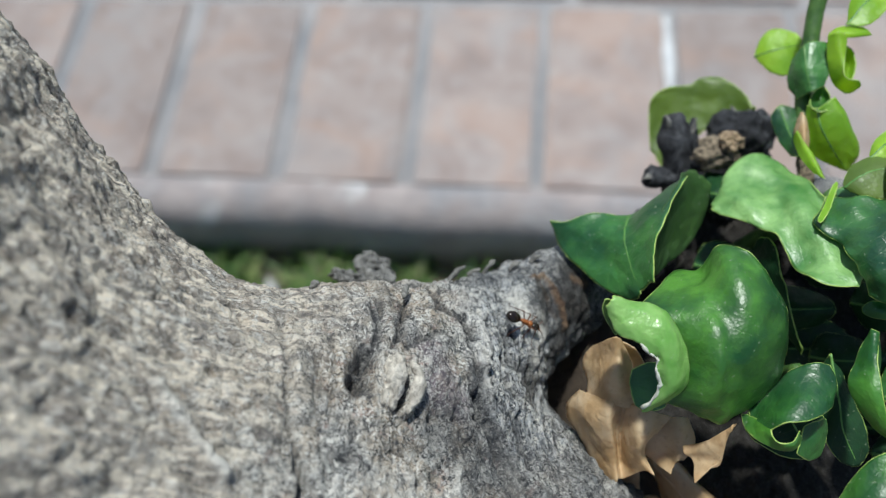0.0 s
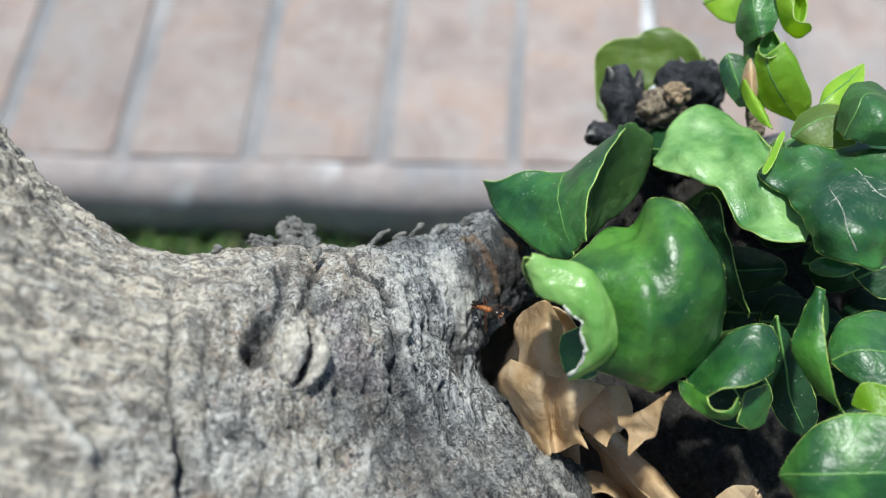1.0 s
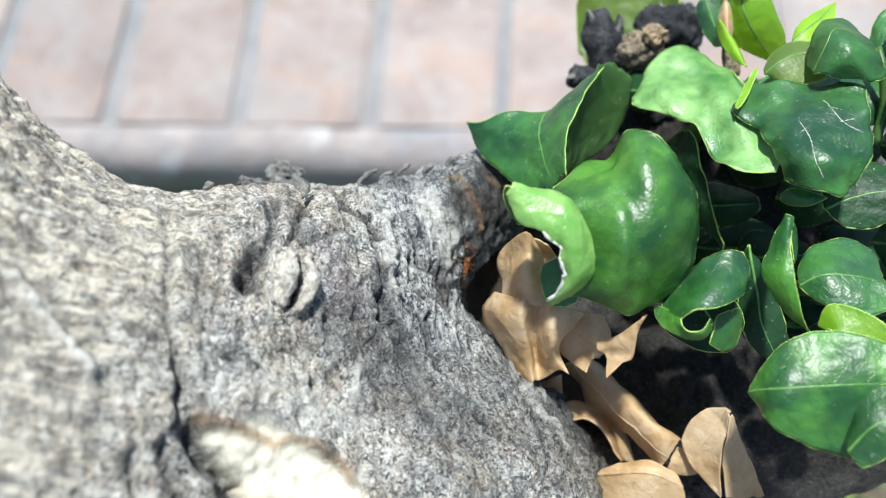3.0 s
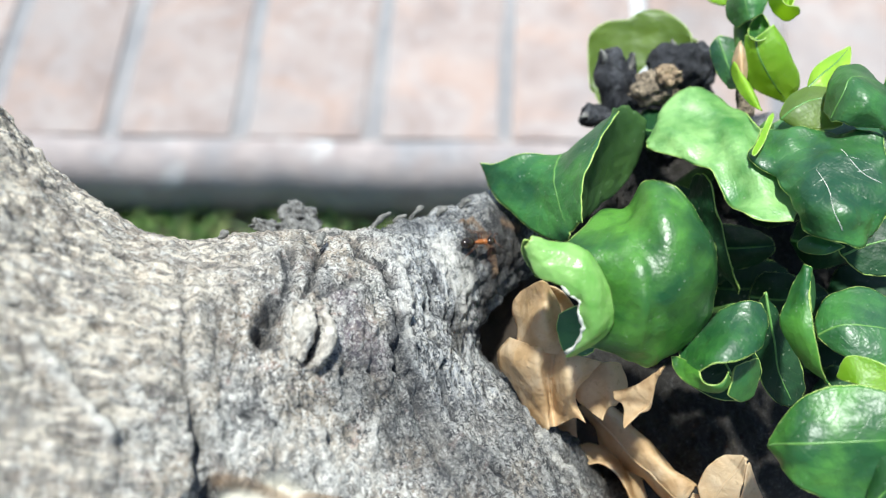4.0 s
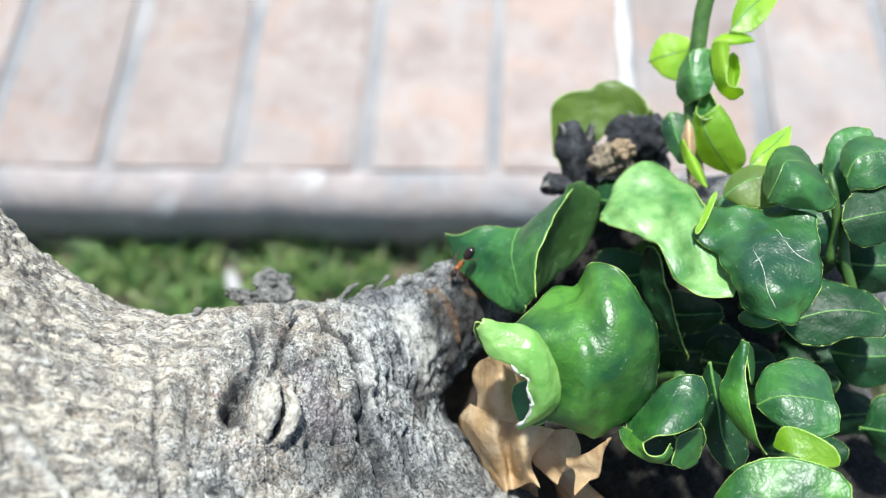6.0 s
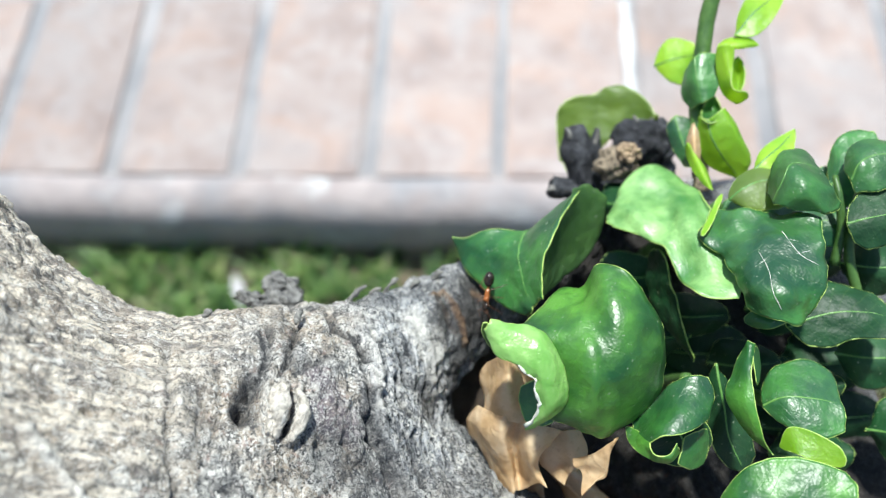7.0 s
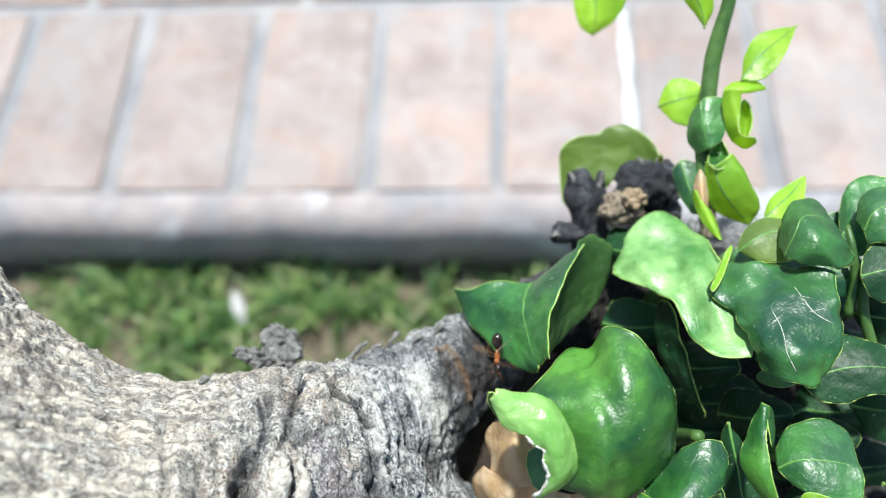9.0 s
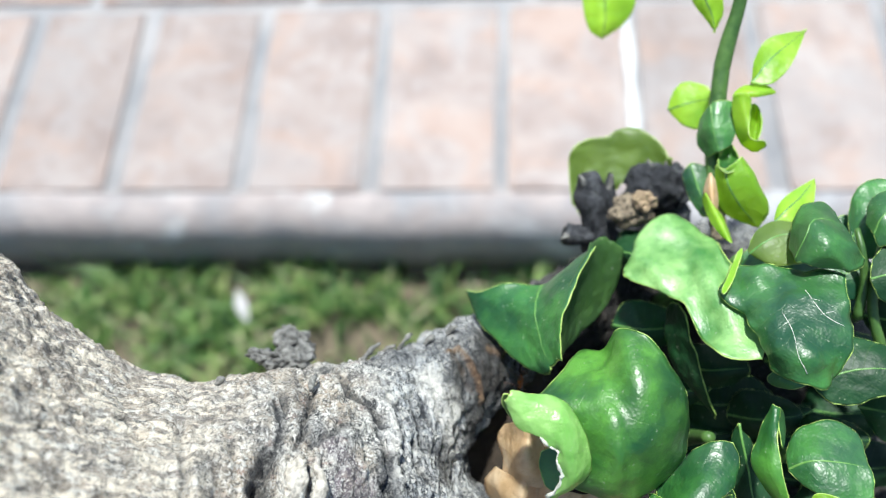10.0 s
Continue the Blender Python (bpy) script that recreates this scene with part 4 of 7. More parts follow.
def sheet(name, rails, thick, material, parent, to, nu=26, nv=36, wave=0.0, seed=0, corner=0.6, freq=0.10, fine=0.0, lobes=0.0, creased=False):
    """A thin curved blade through guide curves; returns the mesh object and its middle grid."""
    along = np.stack([spline(r, 61) for r in rails])
    full = np.stack([spline(along[:, k], 61) for k in range(61)], 1)
    u, v = np.meshgrid(np.linspace(-1, 1, nu), np.linspace(-1, 1, nv), indexing="ij")
    u, v = u * np.sqrt(1 - corner * v**2 / 2), v * np.sqrt(1 - corner * u**2 / 2)
    edge = np.maximum(np.abs(u), np.abs(v)) ** 6
    ang = np.arctan2(v, u)
    shrink = 1 - lobes * edge * (0.35 + 0.5 * np.sin(5 * ang + seed) + 0.3 * np.sin(9 * ang + 2.3 * seed) + 0.2 * np.sin(17 * ang + seed))
    u, v = (u * shrink + 1) * 30, (v * shrink + 1) * 30
    i, j = np.minimum(u.astype(int), 59), np.minimum(v.astype(int), 59)
    fu, fv = (u - i)[..., None], (v - j)[..., None]
    grid = (1 - fu) * (1 - fv) * full[i, j] + fu * (1 - fv) * full[i + 1, j] + (1 - fu) * fv * full[i, j + 1] + fu * fv * full[i + 1, j + 1]
    if wave:
        du, dv = np.gradient(grid, axis=0), np.gradient(grid, axis=1)
        nrm = np.cross(du, dv)
        nrm /= np.linalg.norm(nrm, axis=-1)[..., None] + 1e-9
        bumps = fractal(grid.reshape(-1, 3), freq, 3, seed).reshape(nu, nv)
        if creased:
            bumps = 1.1 - 2.4 * np.abs(fractal(grid.reshape(-1, 3), freq * 0.8, 2, seed + 5).reshape(nu, nv))
        small = fractal(grid.reshape(-1, 3), freq * 3.5, 3, seed + 9).reshape(nu, nv)
        grid = grid + nrm * (wave * bumps * (1 + 0.8 * edge) + fine * small)[..., None]
    du, dv = np.gradient(grid, axis=0), np.gradient(grid, axis=1)
    nrm = np.cross(du, dv)
    nrm /= np.linalg.norm(nrm, axis=-1)[..., None] + 1e-9
    top, low = to(grid + nrm * thick / 2).reshape(-1, 3), to(grid - nrm * thick / 2).reshape(-1, 3)
    idx = np.arange(nu * nv).reshape(nu, nv)
    a, b, c, d = idx[:-1, :-1].ravel(), idx[1:, :-1].ravel(), idx[1:, 1:].ravel(), idx[:-1, 1:].ravel()
    faces = [*zip(a, b, c, d), *zip(d + nu * nv, c + nu * nv, b + nu * nv, a + nu * nv)]
    ring = [*idx[:, 0], *idx[-1, 1:], *idx[::-1, -1][1:], *idx[0, ::-1][1:-1]]
    faces += [(ring[k], ring[k - 1], ring[k - 1] + nu * nv, ring[k] + nu * nv) for k in range(len(ring))]
    me = mesh_of(name, np.vstack([top, low]), faces)
    uv = me.uv_layers.new(name="UVMap")
    loops = np.empty(len(me.loops), int)
    me.loops.foreach_get("vertex_index", loops)
    loops %= nu * nv
    uv.data.foreach_set("uv", np.stack([loops // nv / (nu - 1), loops % nv / (nv - 1)], -1).ravel())
    return link(name, me, material, parent), grid


count = iter(range(1000))


SKINS = {"green": LEAF, "young": YOUNG, "olive": OLIVE, "fresh": FRESH, "dry": DRY, "deep": DEEP, "under": UNDER, "flap": FLAP, "pale": PALE}


def leaf_sheet(label, rails, rib=1, skin="green", corner=0.6, rim=True, torn=False, scratches=(), pucker=0.65):
    k = next(count)
    span = np.linalg.norm(np.ptp(np.concatenate([np.array(r) for r in rails]), axis=0))
    ob, grid = sheet("leaf", rails, 0.26, SKINS[skin], tree, to_tree, 34, 44, wave=min(0.95, span * 0.03) * pucker, seed=k, corner=corner, fine=min(0.2, span * 0.008), lobes=0.03)
    tagged(ob, label)
    nu, nv = grid.shape[:2]
    if rim:
        ring = np.vstack([grid[:, 0], grid[-1, 1:], grid[::-1, -1][1:], grid[0, ::-1][1:]])
        keep = np.r_[True, np.linalg.norm(np.diff(ring, axis=0), axis=1) > 0.02]
        ring = ring[keep]
        teeth = 0.125 + 0.045 * lattice_noise(ring * 1.3, k)
        link("leaf_margin", tube_mesh("leaf_margin", to_tree(ring), teeth * 0.001, 6), DRY if skin == "dry" else RIM, ob, "pale yellow-green toothed margin")
    if torn:
        edge = grid[0, nv // 3 :] + 0.3 * np.stack([lattice_noise(grid[0, nv // 3 :] * 1.9, q) for q in (1, 2, 3)], -1)
        link("torn_edge", tube_mesh("torn_edge", to_tree(edge), (0.27 + 0.16 * lattice_noise(edge * 1.1, 4)) * 0.001, 7), SCAR, ob, "whitish dried torn edge")
    for mark in scratches:
        uv = spline([(a * (nu - 1), c * (nv - 1), 0) for a, c in mark], 14)
        line = np.array([grid[int(a), int(c)] + (a % 1) * (grid[min(int(a) + 1, nu - 1), int(c)] - grid[int(a), int(c)]) + (c % 1) * (grid[int(a), min(int(c) + 1, nv - 1)] - grid[int(a), int(c)]) for a, c, _ in uv])
        over = np.array([np.cross(grid[min(int(a) + 1, nu - 1), int(c)] - grid[int(a), int(c)], grid[int(a), min(int(c) + 1, nv - 1)] - grid[int(a), int(c)]) for a, c, _ in uv])
        line = line + np.sign(over[:, 2:]) * over / np.linalg.norm(over, axis=1)[:, None] * 0.12
        link("scratch", tube_mesh("scratch", to_tree(line), (0.055 + 0.05 * lattice_noise(line * 1.9, k)) * 0.001, 6), SCAR, ob, "pale dried scratch")
    if rib < len(rails):
        line = grid[round(rib / (len(rails) - 1) * (nu - 1))]
        link("midrib", tube_mesh("midrib", to_tree(line), np.linspace(0.26, 0.13, nv) * 0.001, 8), RIB, ob, "paler raised midrib")
    return ob


leaf_sheet("broad glossy dark green leaf folded along its midrib",
    [[(-6.3, 30.2, -13.6), (-4.7, 26.3, -14.4), (-1.6, 20.7, -12.8), (3, 15.5, -11.1), (8.9, 10.7, -7.1)],
     [(-2.8, 29.1, -12.1), (-1.2, 25.5, -11.7), (1.5, 20.9, -10.7), (4.9, 16.1, -8.7), (9.1, 10.8, -6)],
     [(2.4, 29.6, -9.5), (2.9, 25.7, -8.6), (4.4, 21.3, -8), (6.8, 16.2, -6.6), (9.3, 11.1, -4.7)],
     [(8.2, 28.9, -7.5), (7.1, 23.5, -5.5), (7.4, 19.2, -4.7), (8.3, 15.2, -4.4), (9.7, 11.6, -4)],
     [(12.2, 30.8, -3.6), (10.3, 25.3, -1.6), (9.6, 20.6, -1), (9.8, 16.4, -1.2), (10.3, 12.1, -2.1)],
     [(18, 34.6, -0.6), (13.3, 24.5, 2.8), (11.8, 19, 2.6), (11.1, 14.5, 1.1), (10.8, 11.3, -0.4)]], rib=3, corner=0.04, pucker=0.5)
leaf_sheet("dark inner side of a folded leaf",
    [[(17.9, 35.2, -1.5), (12.9, 25.3, 1.5), (11.5, 20, 0.8), (10.8, 15.4, -0.7), (10.7, 11.7, -1.8)],
     [(21.4, 37.5, -5.6), (18.8, 30.7, -8.6), (16.2, 24.9, -8.8), (13.8, 19.3, -6.8), (11.6, 13.8, -4.8)],
     [(24.6, 37.1, -8.3), (23.4, 31.5, -14), (19.7, 25.5, -14.3), (15.8, 20.2, -10.9), (12.5, 15.6, -7.3)]], rib=9, corner=0.08, rim=False, skin='under', pucker=0.4)
leaf_sheet("bright rolled-back flap of a torn leaf",
    [[(1.5, 0.1, 12.3), (3.2, -3.1, 11.2), (5.5, -4.2, 11.7), (6.7, -4.6, 11.4), (7.8, -5.7, 10.8), (9.2, -6.1, 10), (9.2, -7.5, 8.8), (10.2, -8.7, 7), (9.5, -10.5, 4.6), (7.8, -11.5, 2.1)],
     [(1.5, 0.6, 13.6), (3.8, -1.5, 13), (7, -2.9, 12.7), (9.3, -4.5, 12), (10.8, -7.4, 10), (11.1, -10.1, 6.4), (8.2, -11.7, 2)],
     [(1.8, 1.2, 14.4), (4.6, 0.3, 13.5), (8.5, -0.7, 13.1), (11, -2.7, 12.2), (12.5, -6, 10), (12.4, -9.5, 6), (8.7, -11.5, 1.5)],
     [(2.2, 1.8, 14.1), (5.1, 1.7, 12.8), (8.7, 1.8, 12), (11.8, -0, 10.9), (13.9, -4.3, 8.8), (13.7, -8.6, 4.6), (9.1, -11.3, 1)]], rib=9, corner=0.03, torn=True, skin='flap', pucker=0.4)
leaf_sheet("large puckered green leaf with an insect-torn, rolled-back edge",
    [[(4.9, 3.2, 8.9), (6.3, -0.8, 5.9), (11.1, -3.5, 4.3), (12.1, -7.3, 1.4), (10.8, -10, -0.8)],
     [(7.1, 3.5, 7.7), (11.8, 0.6, 9.4), (14.1, -4, 8.2), (13.8, -7.5, 4.5), (12.4, -10.2, 0.1)],
     [(13.7, 12.1, 3.4), (15.5, 3.2, 10.3), (17.5, -4.4, 11.7), (17.7, -9.4, 7.8), (15.9, -11.1, 0.5)],
     [(17.3, 12, 4.3), (17.9, 4.4, 10.7), (19.6, -3.4, 11.4), (20.2, -8.9, 6.7), (18.5, -12.2, -0.2)],
     [(19.3, 13.2, 10.2), (21.2, 5.9, 13.3), (23.5, -2.3, 11.1), (24, -7.7, 4.8), (21.6, -12.3, -1.5)],
     [(23.6, 11.9, 11.5), (26.8, 8, 10.6), (30.4, 0.9, 6), (29.9, -5, 0.1), (26.3, -8.3, -4.5)]], rib=9, corner=0.15, pucker=0.5, skin='fresh')
leaf_sheet("pale green bulging leaf with a drooping lobe",
    [[(24.5, 33, -9.8), (25.7, 39.3, -8.2), (33, 44.9, -8.4), (40.2, 40.1, -7.8), (42.7, 30.5, -1.3)],
     [(24.5, 31.8, -9.3), (28.3, 32.6, -4.8), (34.9, 32, -5.5), (39.2, 23.2, 0), (44.7, 15.7, 1.2)],
     [(25, 30.4, -8.9), (29.2, 26.4, -4.9), (33.7, 22.4, -2.1), (37.7, 11.7, 0.5), (44.7, 11.1, 1.3)]], rib=9, skin='pale', corner=0.2, pucker=1.2)
leaf_sheet("large dark green leaf with pale scratches",
    [[(41.4, 29.9, -0.4), (38.4, 24, 0.5), (41.6, 18.7, 2.3), (43.6, 13.4, 3.6), (45.3, 9.5, 2.2)],
     [(46.6, 28, 1.7), (45.2, 21.9, 4), (45.9, 15.4, 6.5), (46.3, 9.8, 7.8), (48.1, 7.1, 5.3)],
     [(52.8, 26.6, 3.9), (50.5, 21, 6.5), (49.8, 15.3, 8.4), (49.9, 9.3, 8.9), (51.5, 6.2, 4.7)],
     [(59, 25, 4.9), (57.5, 19.8, 7.1), (56.7, 15.4, 6.8), (55.5, 10.9, 6), (53.9, 7.7, 3.6)]], rib=9, corner=0.3, pucker=1.7, scratches=[[(0.42, 0.4), (0.46, 0.58), (0.44, 0.72), (0.48, 0.88)], [(0.68, 0.22), (0.76, 0.36), (0.84, 0.46), (0.93, 0.52)], [(0.78, 0.42), (0.88, 0.38)], [(0.72, 0.3), (0.8, 0.3)]])
leaf_sheet("olive green drooping leaf behind the broken stub",
    [[(17.2, 55.3, -30.2), (16.3, 64.6, -25.9), (16.7, 68.5, -23), (20.2, 70.9, -22.2), (24.9, 71.6, -22.2), (27.1, 72.6, -20.8), (30.7, 72.7, -19.9), (35.2, 69, -19.7), (38, 64.6, -19.8)],
     [(19.7, 55.2, -30.5), (19.2, 63.6, -26.6), (21.4, 67.6, -24.9), (26.3, 69.6, -24.3), (30.9, 69.1, -22.7), (34.9, 66.9, -21.8), (37.7, 63.7, -20.1)],
     [(24.5, 52.2, -32.2), (25.7, 59, -29.2), (28.4, 62.7, -27.6), (32.4, 63.2, -26.6), (39.4, 62.9, -25)]], rib=9, skin='olive', corner=0.3)
leaf_sheet("curled green leaf with an eaten loop at its edge",
    [[(25.5, -9, -4.1), (28.3, -6.1, -1.9), (31.5, -3.2, 0.3), (35.1, -2, 1.7), (37.7, -2.3, 1.4)],
     [(26.2, -10.6, -3.8), (28.6, -8.8, -0.4), (31.4, -7.2, 1.8), (35, -5.8, 2.2), (38.3, -5.1, 1.1)],
     [(26.9, -12.4, -1.4), (28.5, -11.3, 1.8), (31, -10.2, 3.2), (34, -9.2, 2.9), (37.7, -7.6, 1.1)],
     [(27.5, -13.3, 0.4), (28.8, -12.7, 2.8), (31, -12.5, 3.3), (33.6, -11.6, 2.9), (37.1, -9, 1.1)]], rib=9, corner=0.15)
leaf_sheet("narrow green leaf lip rolled into a loop",
    [[(24.8, -9.4, -4.2), (25.1, -12.1, -3.3), (26.8, -14.4, -1.7), (28.9, -15.9, -0.4), (31, -16, 0), (32.6, -14.3, 0.1)],
     [(26.4, -10.5, -2.7), (26.4, -12.6, -1.4), (27.5, -14.4, -0.1), (29, -15.6, 0.9), (30.7, -15.5, 1.3), (32.1, -13.8, 0.9)],
     [(27.9, -12.1, 0.3), (27.6, -13.5, 0.8), (28, -14.8, 1.3), (29.1, -15.4, 1.5), (30.7, -15, 1.6), (32, -13.1, 1.3)]], rib=9, corner=0.1, skin='fresh')
leaf_sheet("upright bright green leaf seen nearly edge-on",
    [[(44.6, 3.7, 1.9), (41.8, -1.3, 0.9), (40.4, -5.2, 0.3), (42.9, -9.8, -1.9), (47.5, -13.2, -3.8)],
     [(44.6, 3.3, 2.8), (42.7, -2.7, 3.5), (42.2, -7.3, 2.6), (44.2, -11.1, -0.4), (47.2, -13.7, -2.9)],
     [(45.1, 3.8, 1.9), (43.5, -3.4, 4.2), (43.9, -8.3, 3.1), (45.2, -11.7, 0.3), (47.4, -13.7, -2.9)]], rib=9, skin='fresh')
leaf_sheet("small dark leaf lobe beside an upright leaf",
    [[(45.6, 3.8, 0.7), (45.9, 0.4, -0.8), (46.2, -2.4, -2.1)],
     [(47.4, 3.8, -1.6), (47.6, 1.1, -2.8), (47.3, -1.6, -4)]], rib=9)
leaf_sheet("round smooth green leaf with pale specks",
    [[(47.9, -2.1, -6.5), (49.9, 1.3, -5.1), (55.2, 2.9, -4.8), (61.1, 1.4, -4.7)],
     [(47.5, -5.2, -4.6), (50.1, -4.5, -2.2), (54.4, -4.6, -1.5), (59.6, -5.2, -2.1)],
     [(48.8, -7.6, -4.7), (51.5, -9.9, -2.6), (56.1, -11, -2.3), (60.4, -10.4, -2.4)]], rib=1, skin='green')
leaf_sheet("pale yellowish green leaf tip",
    [[(49, -11.3, -3), (50.2, -9.5, -1.2), (53.5, -10.6, 0.3), (57.5, -13.2, 1)],
     [(49.2, -12.6, -3.6), (51.1, -13.9, -1.1), (53.9, -15.4, -0.8), (57.6, -16.2, -0.4)]], rib=9, skin='young')
leaf_sheet("broad bright green leaf with a pale midrib",
    [[(38.5, -21.3, -3.5), (41.2, -17.4, 0.3), (46.1, -15.3, 3.1), (51.2, -15.3, 3.8), (57.9, -17.2, 3.6)],
     [(38.6, -22.4, -4), (41, -23.4, 0.9), (45.7, -23.4, 2.7), (50.7, -23.2, 3.5), (56.4, -23, 4.3)],
     [(39.3, -24.2, -4.9), (41.5, -28.6, -2.6), (46.8, -31.1, -3.1), (51.9, -33, -3.1), (57.8, -33.9, -2.9)]], rib=1, skin='fresh')
leaf_sheet("bright green leaf tip",
    [[(49.5, -29.2, -1.3), (50.6, -24.9, 1.7), (54.6, -21.4, 4.1)],
     [(49.2, -31.5, -0.1), (51.4, -28.9, 3.1), (55.4, -26.8, 4.9)],
     [(50.5, -34.4, -0.4), (53.3, -32.4, 2.5), (56.5, -30.3, 4.3)]], rib=1, skin='fresh')
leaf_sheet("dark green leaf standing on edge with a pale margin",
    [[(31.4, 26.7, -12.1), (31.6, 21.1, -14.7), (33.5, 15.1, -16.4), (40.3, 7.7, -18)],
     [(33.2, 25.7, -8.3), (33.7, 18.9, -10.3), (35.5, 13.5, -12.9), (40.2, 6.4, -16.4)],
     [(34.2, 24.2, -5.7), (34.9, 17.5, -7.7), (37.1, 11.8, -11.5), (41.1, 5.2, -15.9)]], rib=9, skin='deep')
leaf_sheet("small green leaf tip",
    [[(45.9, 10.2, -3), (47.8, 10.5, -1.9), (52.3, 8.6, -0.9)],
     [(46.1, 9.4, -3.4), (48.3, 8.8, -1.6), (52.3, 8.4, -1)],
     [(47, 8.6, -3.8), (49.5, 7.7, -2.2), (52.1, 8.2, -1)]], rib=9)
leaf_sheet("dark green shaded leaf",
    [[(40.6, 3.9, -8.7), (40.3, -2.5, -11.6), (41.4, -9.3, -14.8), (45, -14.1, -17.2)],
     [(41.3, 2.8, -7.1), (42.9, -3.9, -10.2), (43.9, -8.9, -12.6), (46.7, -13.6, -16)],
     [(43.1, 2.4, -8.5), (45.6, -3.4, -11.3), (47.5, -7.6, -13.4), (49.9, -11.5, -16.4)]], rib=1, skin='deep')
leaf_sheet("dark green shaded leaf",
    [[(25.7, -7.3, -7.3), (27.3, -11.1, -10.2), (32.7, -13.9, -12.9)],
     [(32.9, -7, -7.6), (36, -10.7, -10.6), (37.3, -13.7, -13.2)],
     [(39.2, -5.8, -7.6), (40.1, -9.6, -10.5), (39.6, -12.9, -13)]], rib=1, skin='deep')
leaf_sheet("dark green leaf seen through the torn edge",
    [[(6.9, -3.2, -3), (7.3, -6, -4.3), (8.1, -8.8, -6.7)],
     [(10, -2.6, -1.8), (10.5, -5.8, -3.3), (10.7, -9.3, -6)],
     [(12.9, -2.4, -0.8), (13.5, -6.4, -2.7), (13.2, -9.3, -5.1)]], rib=9, skin='green')
leaf_sheet("small round yellow-green leaf",
    [[(36.2, 72, -11.7), (37.8, 75.2, -9.1), (40.8, 76, -7.8), (44.7, 74, -6.9)],
     [(36.5, 71.5, -11.9), (39, 71.2, -10), (41.8, 71.4, -9), (44.9, 70.8, -7.3)],
     [(37.1, 70.4, -12.5), (39, 67.7, -11.8), (41.8, 66.2, -11.6), (44.2, 65.3, -9.9)]], rib=1, skin='young')
leaf_sheet("pointed green leaf with a toothed edge",
    [[(48.9, 66.5, 3.7), (49.9, 71.1, 4.7), (53.1, 75.6, 5.6), (60.1, 78, 5.2)],
     [(48.6, 65.6, 4.4), (51.1, 68.6, 5.7), (54.3, 71.9, 5.9), (60.4, 77.9, 5.1)],
     [(48.8, 65.5, 4.3), (52.3, 65.1, 5), (56.4, 69.5, 5.7), (60.7, 77.9, 5)]], rib=1, skin='young')
leaf_sheet("green leaf hanging from the shoot",
    [[(17.9, 109.3, -8.7), (19.5, 103.4, -11.7), (21.2, 97, -15), (24.1, 94.9, -16.3)],
     [(24.2, 109.1, -7.1), (24.7, 102.6, -9.2), (24.9, 97.5, -12.8), (24.3, 94.8, -16.3)],
     [(32.3, 109.7, -9.6), (32.4, 102.5, -12), (29.7, 98.5, -14.9), (24.7, 94.9, -16.3)]], rib=1, skin='young')
leaf_sheet("pale yellow-green young leaf",
    [[(36.9, 87.8, 11.7), (38.2, 83.6, 8.4), (40.5, 80.7, 6.8), (42.9, 78.7, 4.5)],
     [(39.7, 86.4, 13), (40.7, 82.2, 9.8), (42.2, 80.1, 7.5), (42.9, 77.8, 5.2)],
     [(43.8, 87.3, 12), (44.3, 83.1, 8.8), (44.6, 80.8, 6.6), (43.7, 78.9, 4.6)]], rib=1, skin='young')
leaf_sheet("yellow-green young leaf curled at its tip",
    [[(45, 64.3, 4), (45.2, 59.9, 1.8), (46.6, 56.2, -1.2), (50.1, 54.5, -3.5)],
     [(46.2, 62.8, 5.4), (46.7, 58.8, 3.4), (47.6, 55, 1.5), (50.8, 54.3, -0.2)],
     [(48.6, 63.3, 4.4), (47.6, 58.8, 3.4), (47.7, 54.6, 2.4), (51, 54.4, 2)]], rib=9, skin='young')
leaf_sheet("small cupped green leaf",
    [[(48.2, 62.4, 1.7), (48.5, 59.8, -0.7), (49, 56.9, -2.2)],
     [(50.2, 64.1, 0.1), (50.7, 61, -2.5), (50.2, 57.4, -3.1)],
     [(51, 62.8, 0.6), (51.5, 59.9, -0.9), (50.4, 56.3, -1.4)]], rib=9, skin='young')
leaf_sheet("pale green leaf base clasping the shoot",
    [[(45, 64.6, 3), (47.6, 65.9, 3.5), (51.6, 65.4, 4), (53.4, 64.4, 3.4)],
     [(45.2, 63.4, 3.6), (47.6, 63.6, 4.6), (50.7, 63.7, 4.4), (53.3, 64.3, 3.4)],
     [(46, 62.9, 3.2), (47.9, 62.7, 4.1), (50.2, 63, 4.1), (53.1, 64.1, 3.3)]], rib=9, skin='young')
leaf_sheet("lime green young leaf, translucent in the sun",
    [[(42.1, 52.9, -3.4), (42.3, 50.3, -5.7), (43.2, 47.6, -8.1), (45.6, 45.3, -10.4), (51.4, 43, -11.9)],
     [(43.5, 50.7, -2.3), (44.4, 48.4, -3.9), (46.4, 46.2, -6.2), (48.5, 44.8, -8.7), (51.5, 43.1, -11.8)],
     [(45.9, 52.1, -0.7), (47.3, 49.7, -1.9), (49.2, 47.4, -4.2), (51.3, 45.8, -7.3), (51.7, 43.3, -11.8)],
     [(46.8, 53.2, -1.4), (48.7, 50.7, -3.2), (50.8, 47.9, -5.7), (52.9, 45.6, -9.2), (51.9, 43.4, -11.8)]], rib=1, corner=0.2, skin='young')
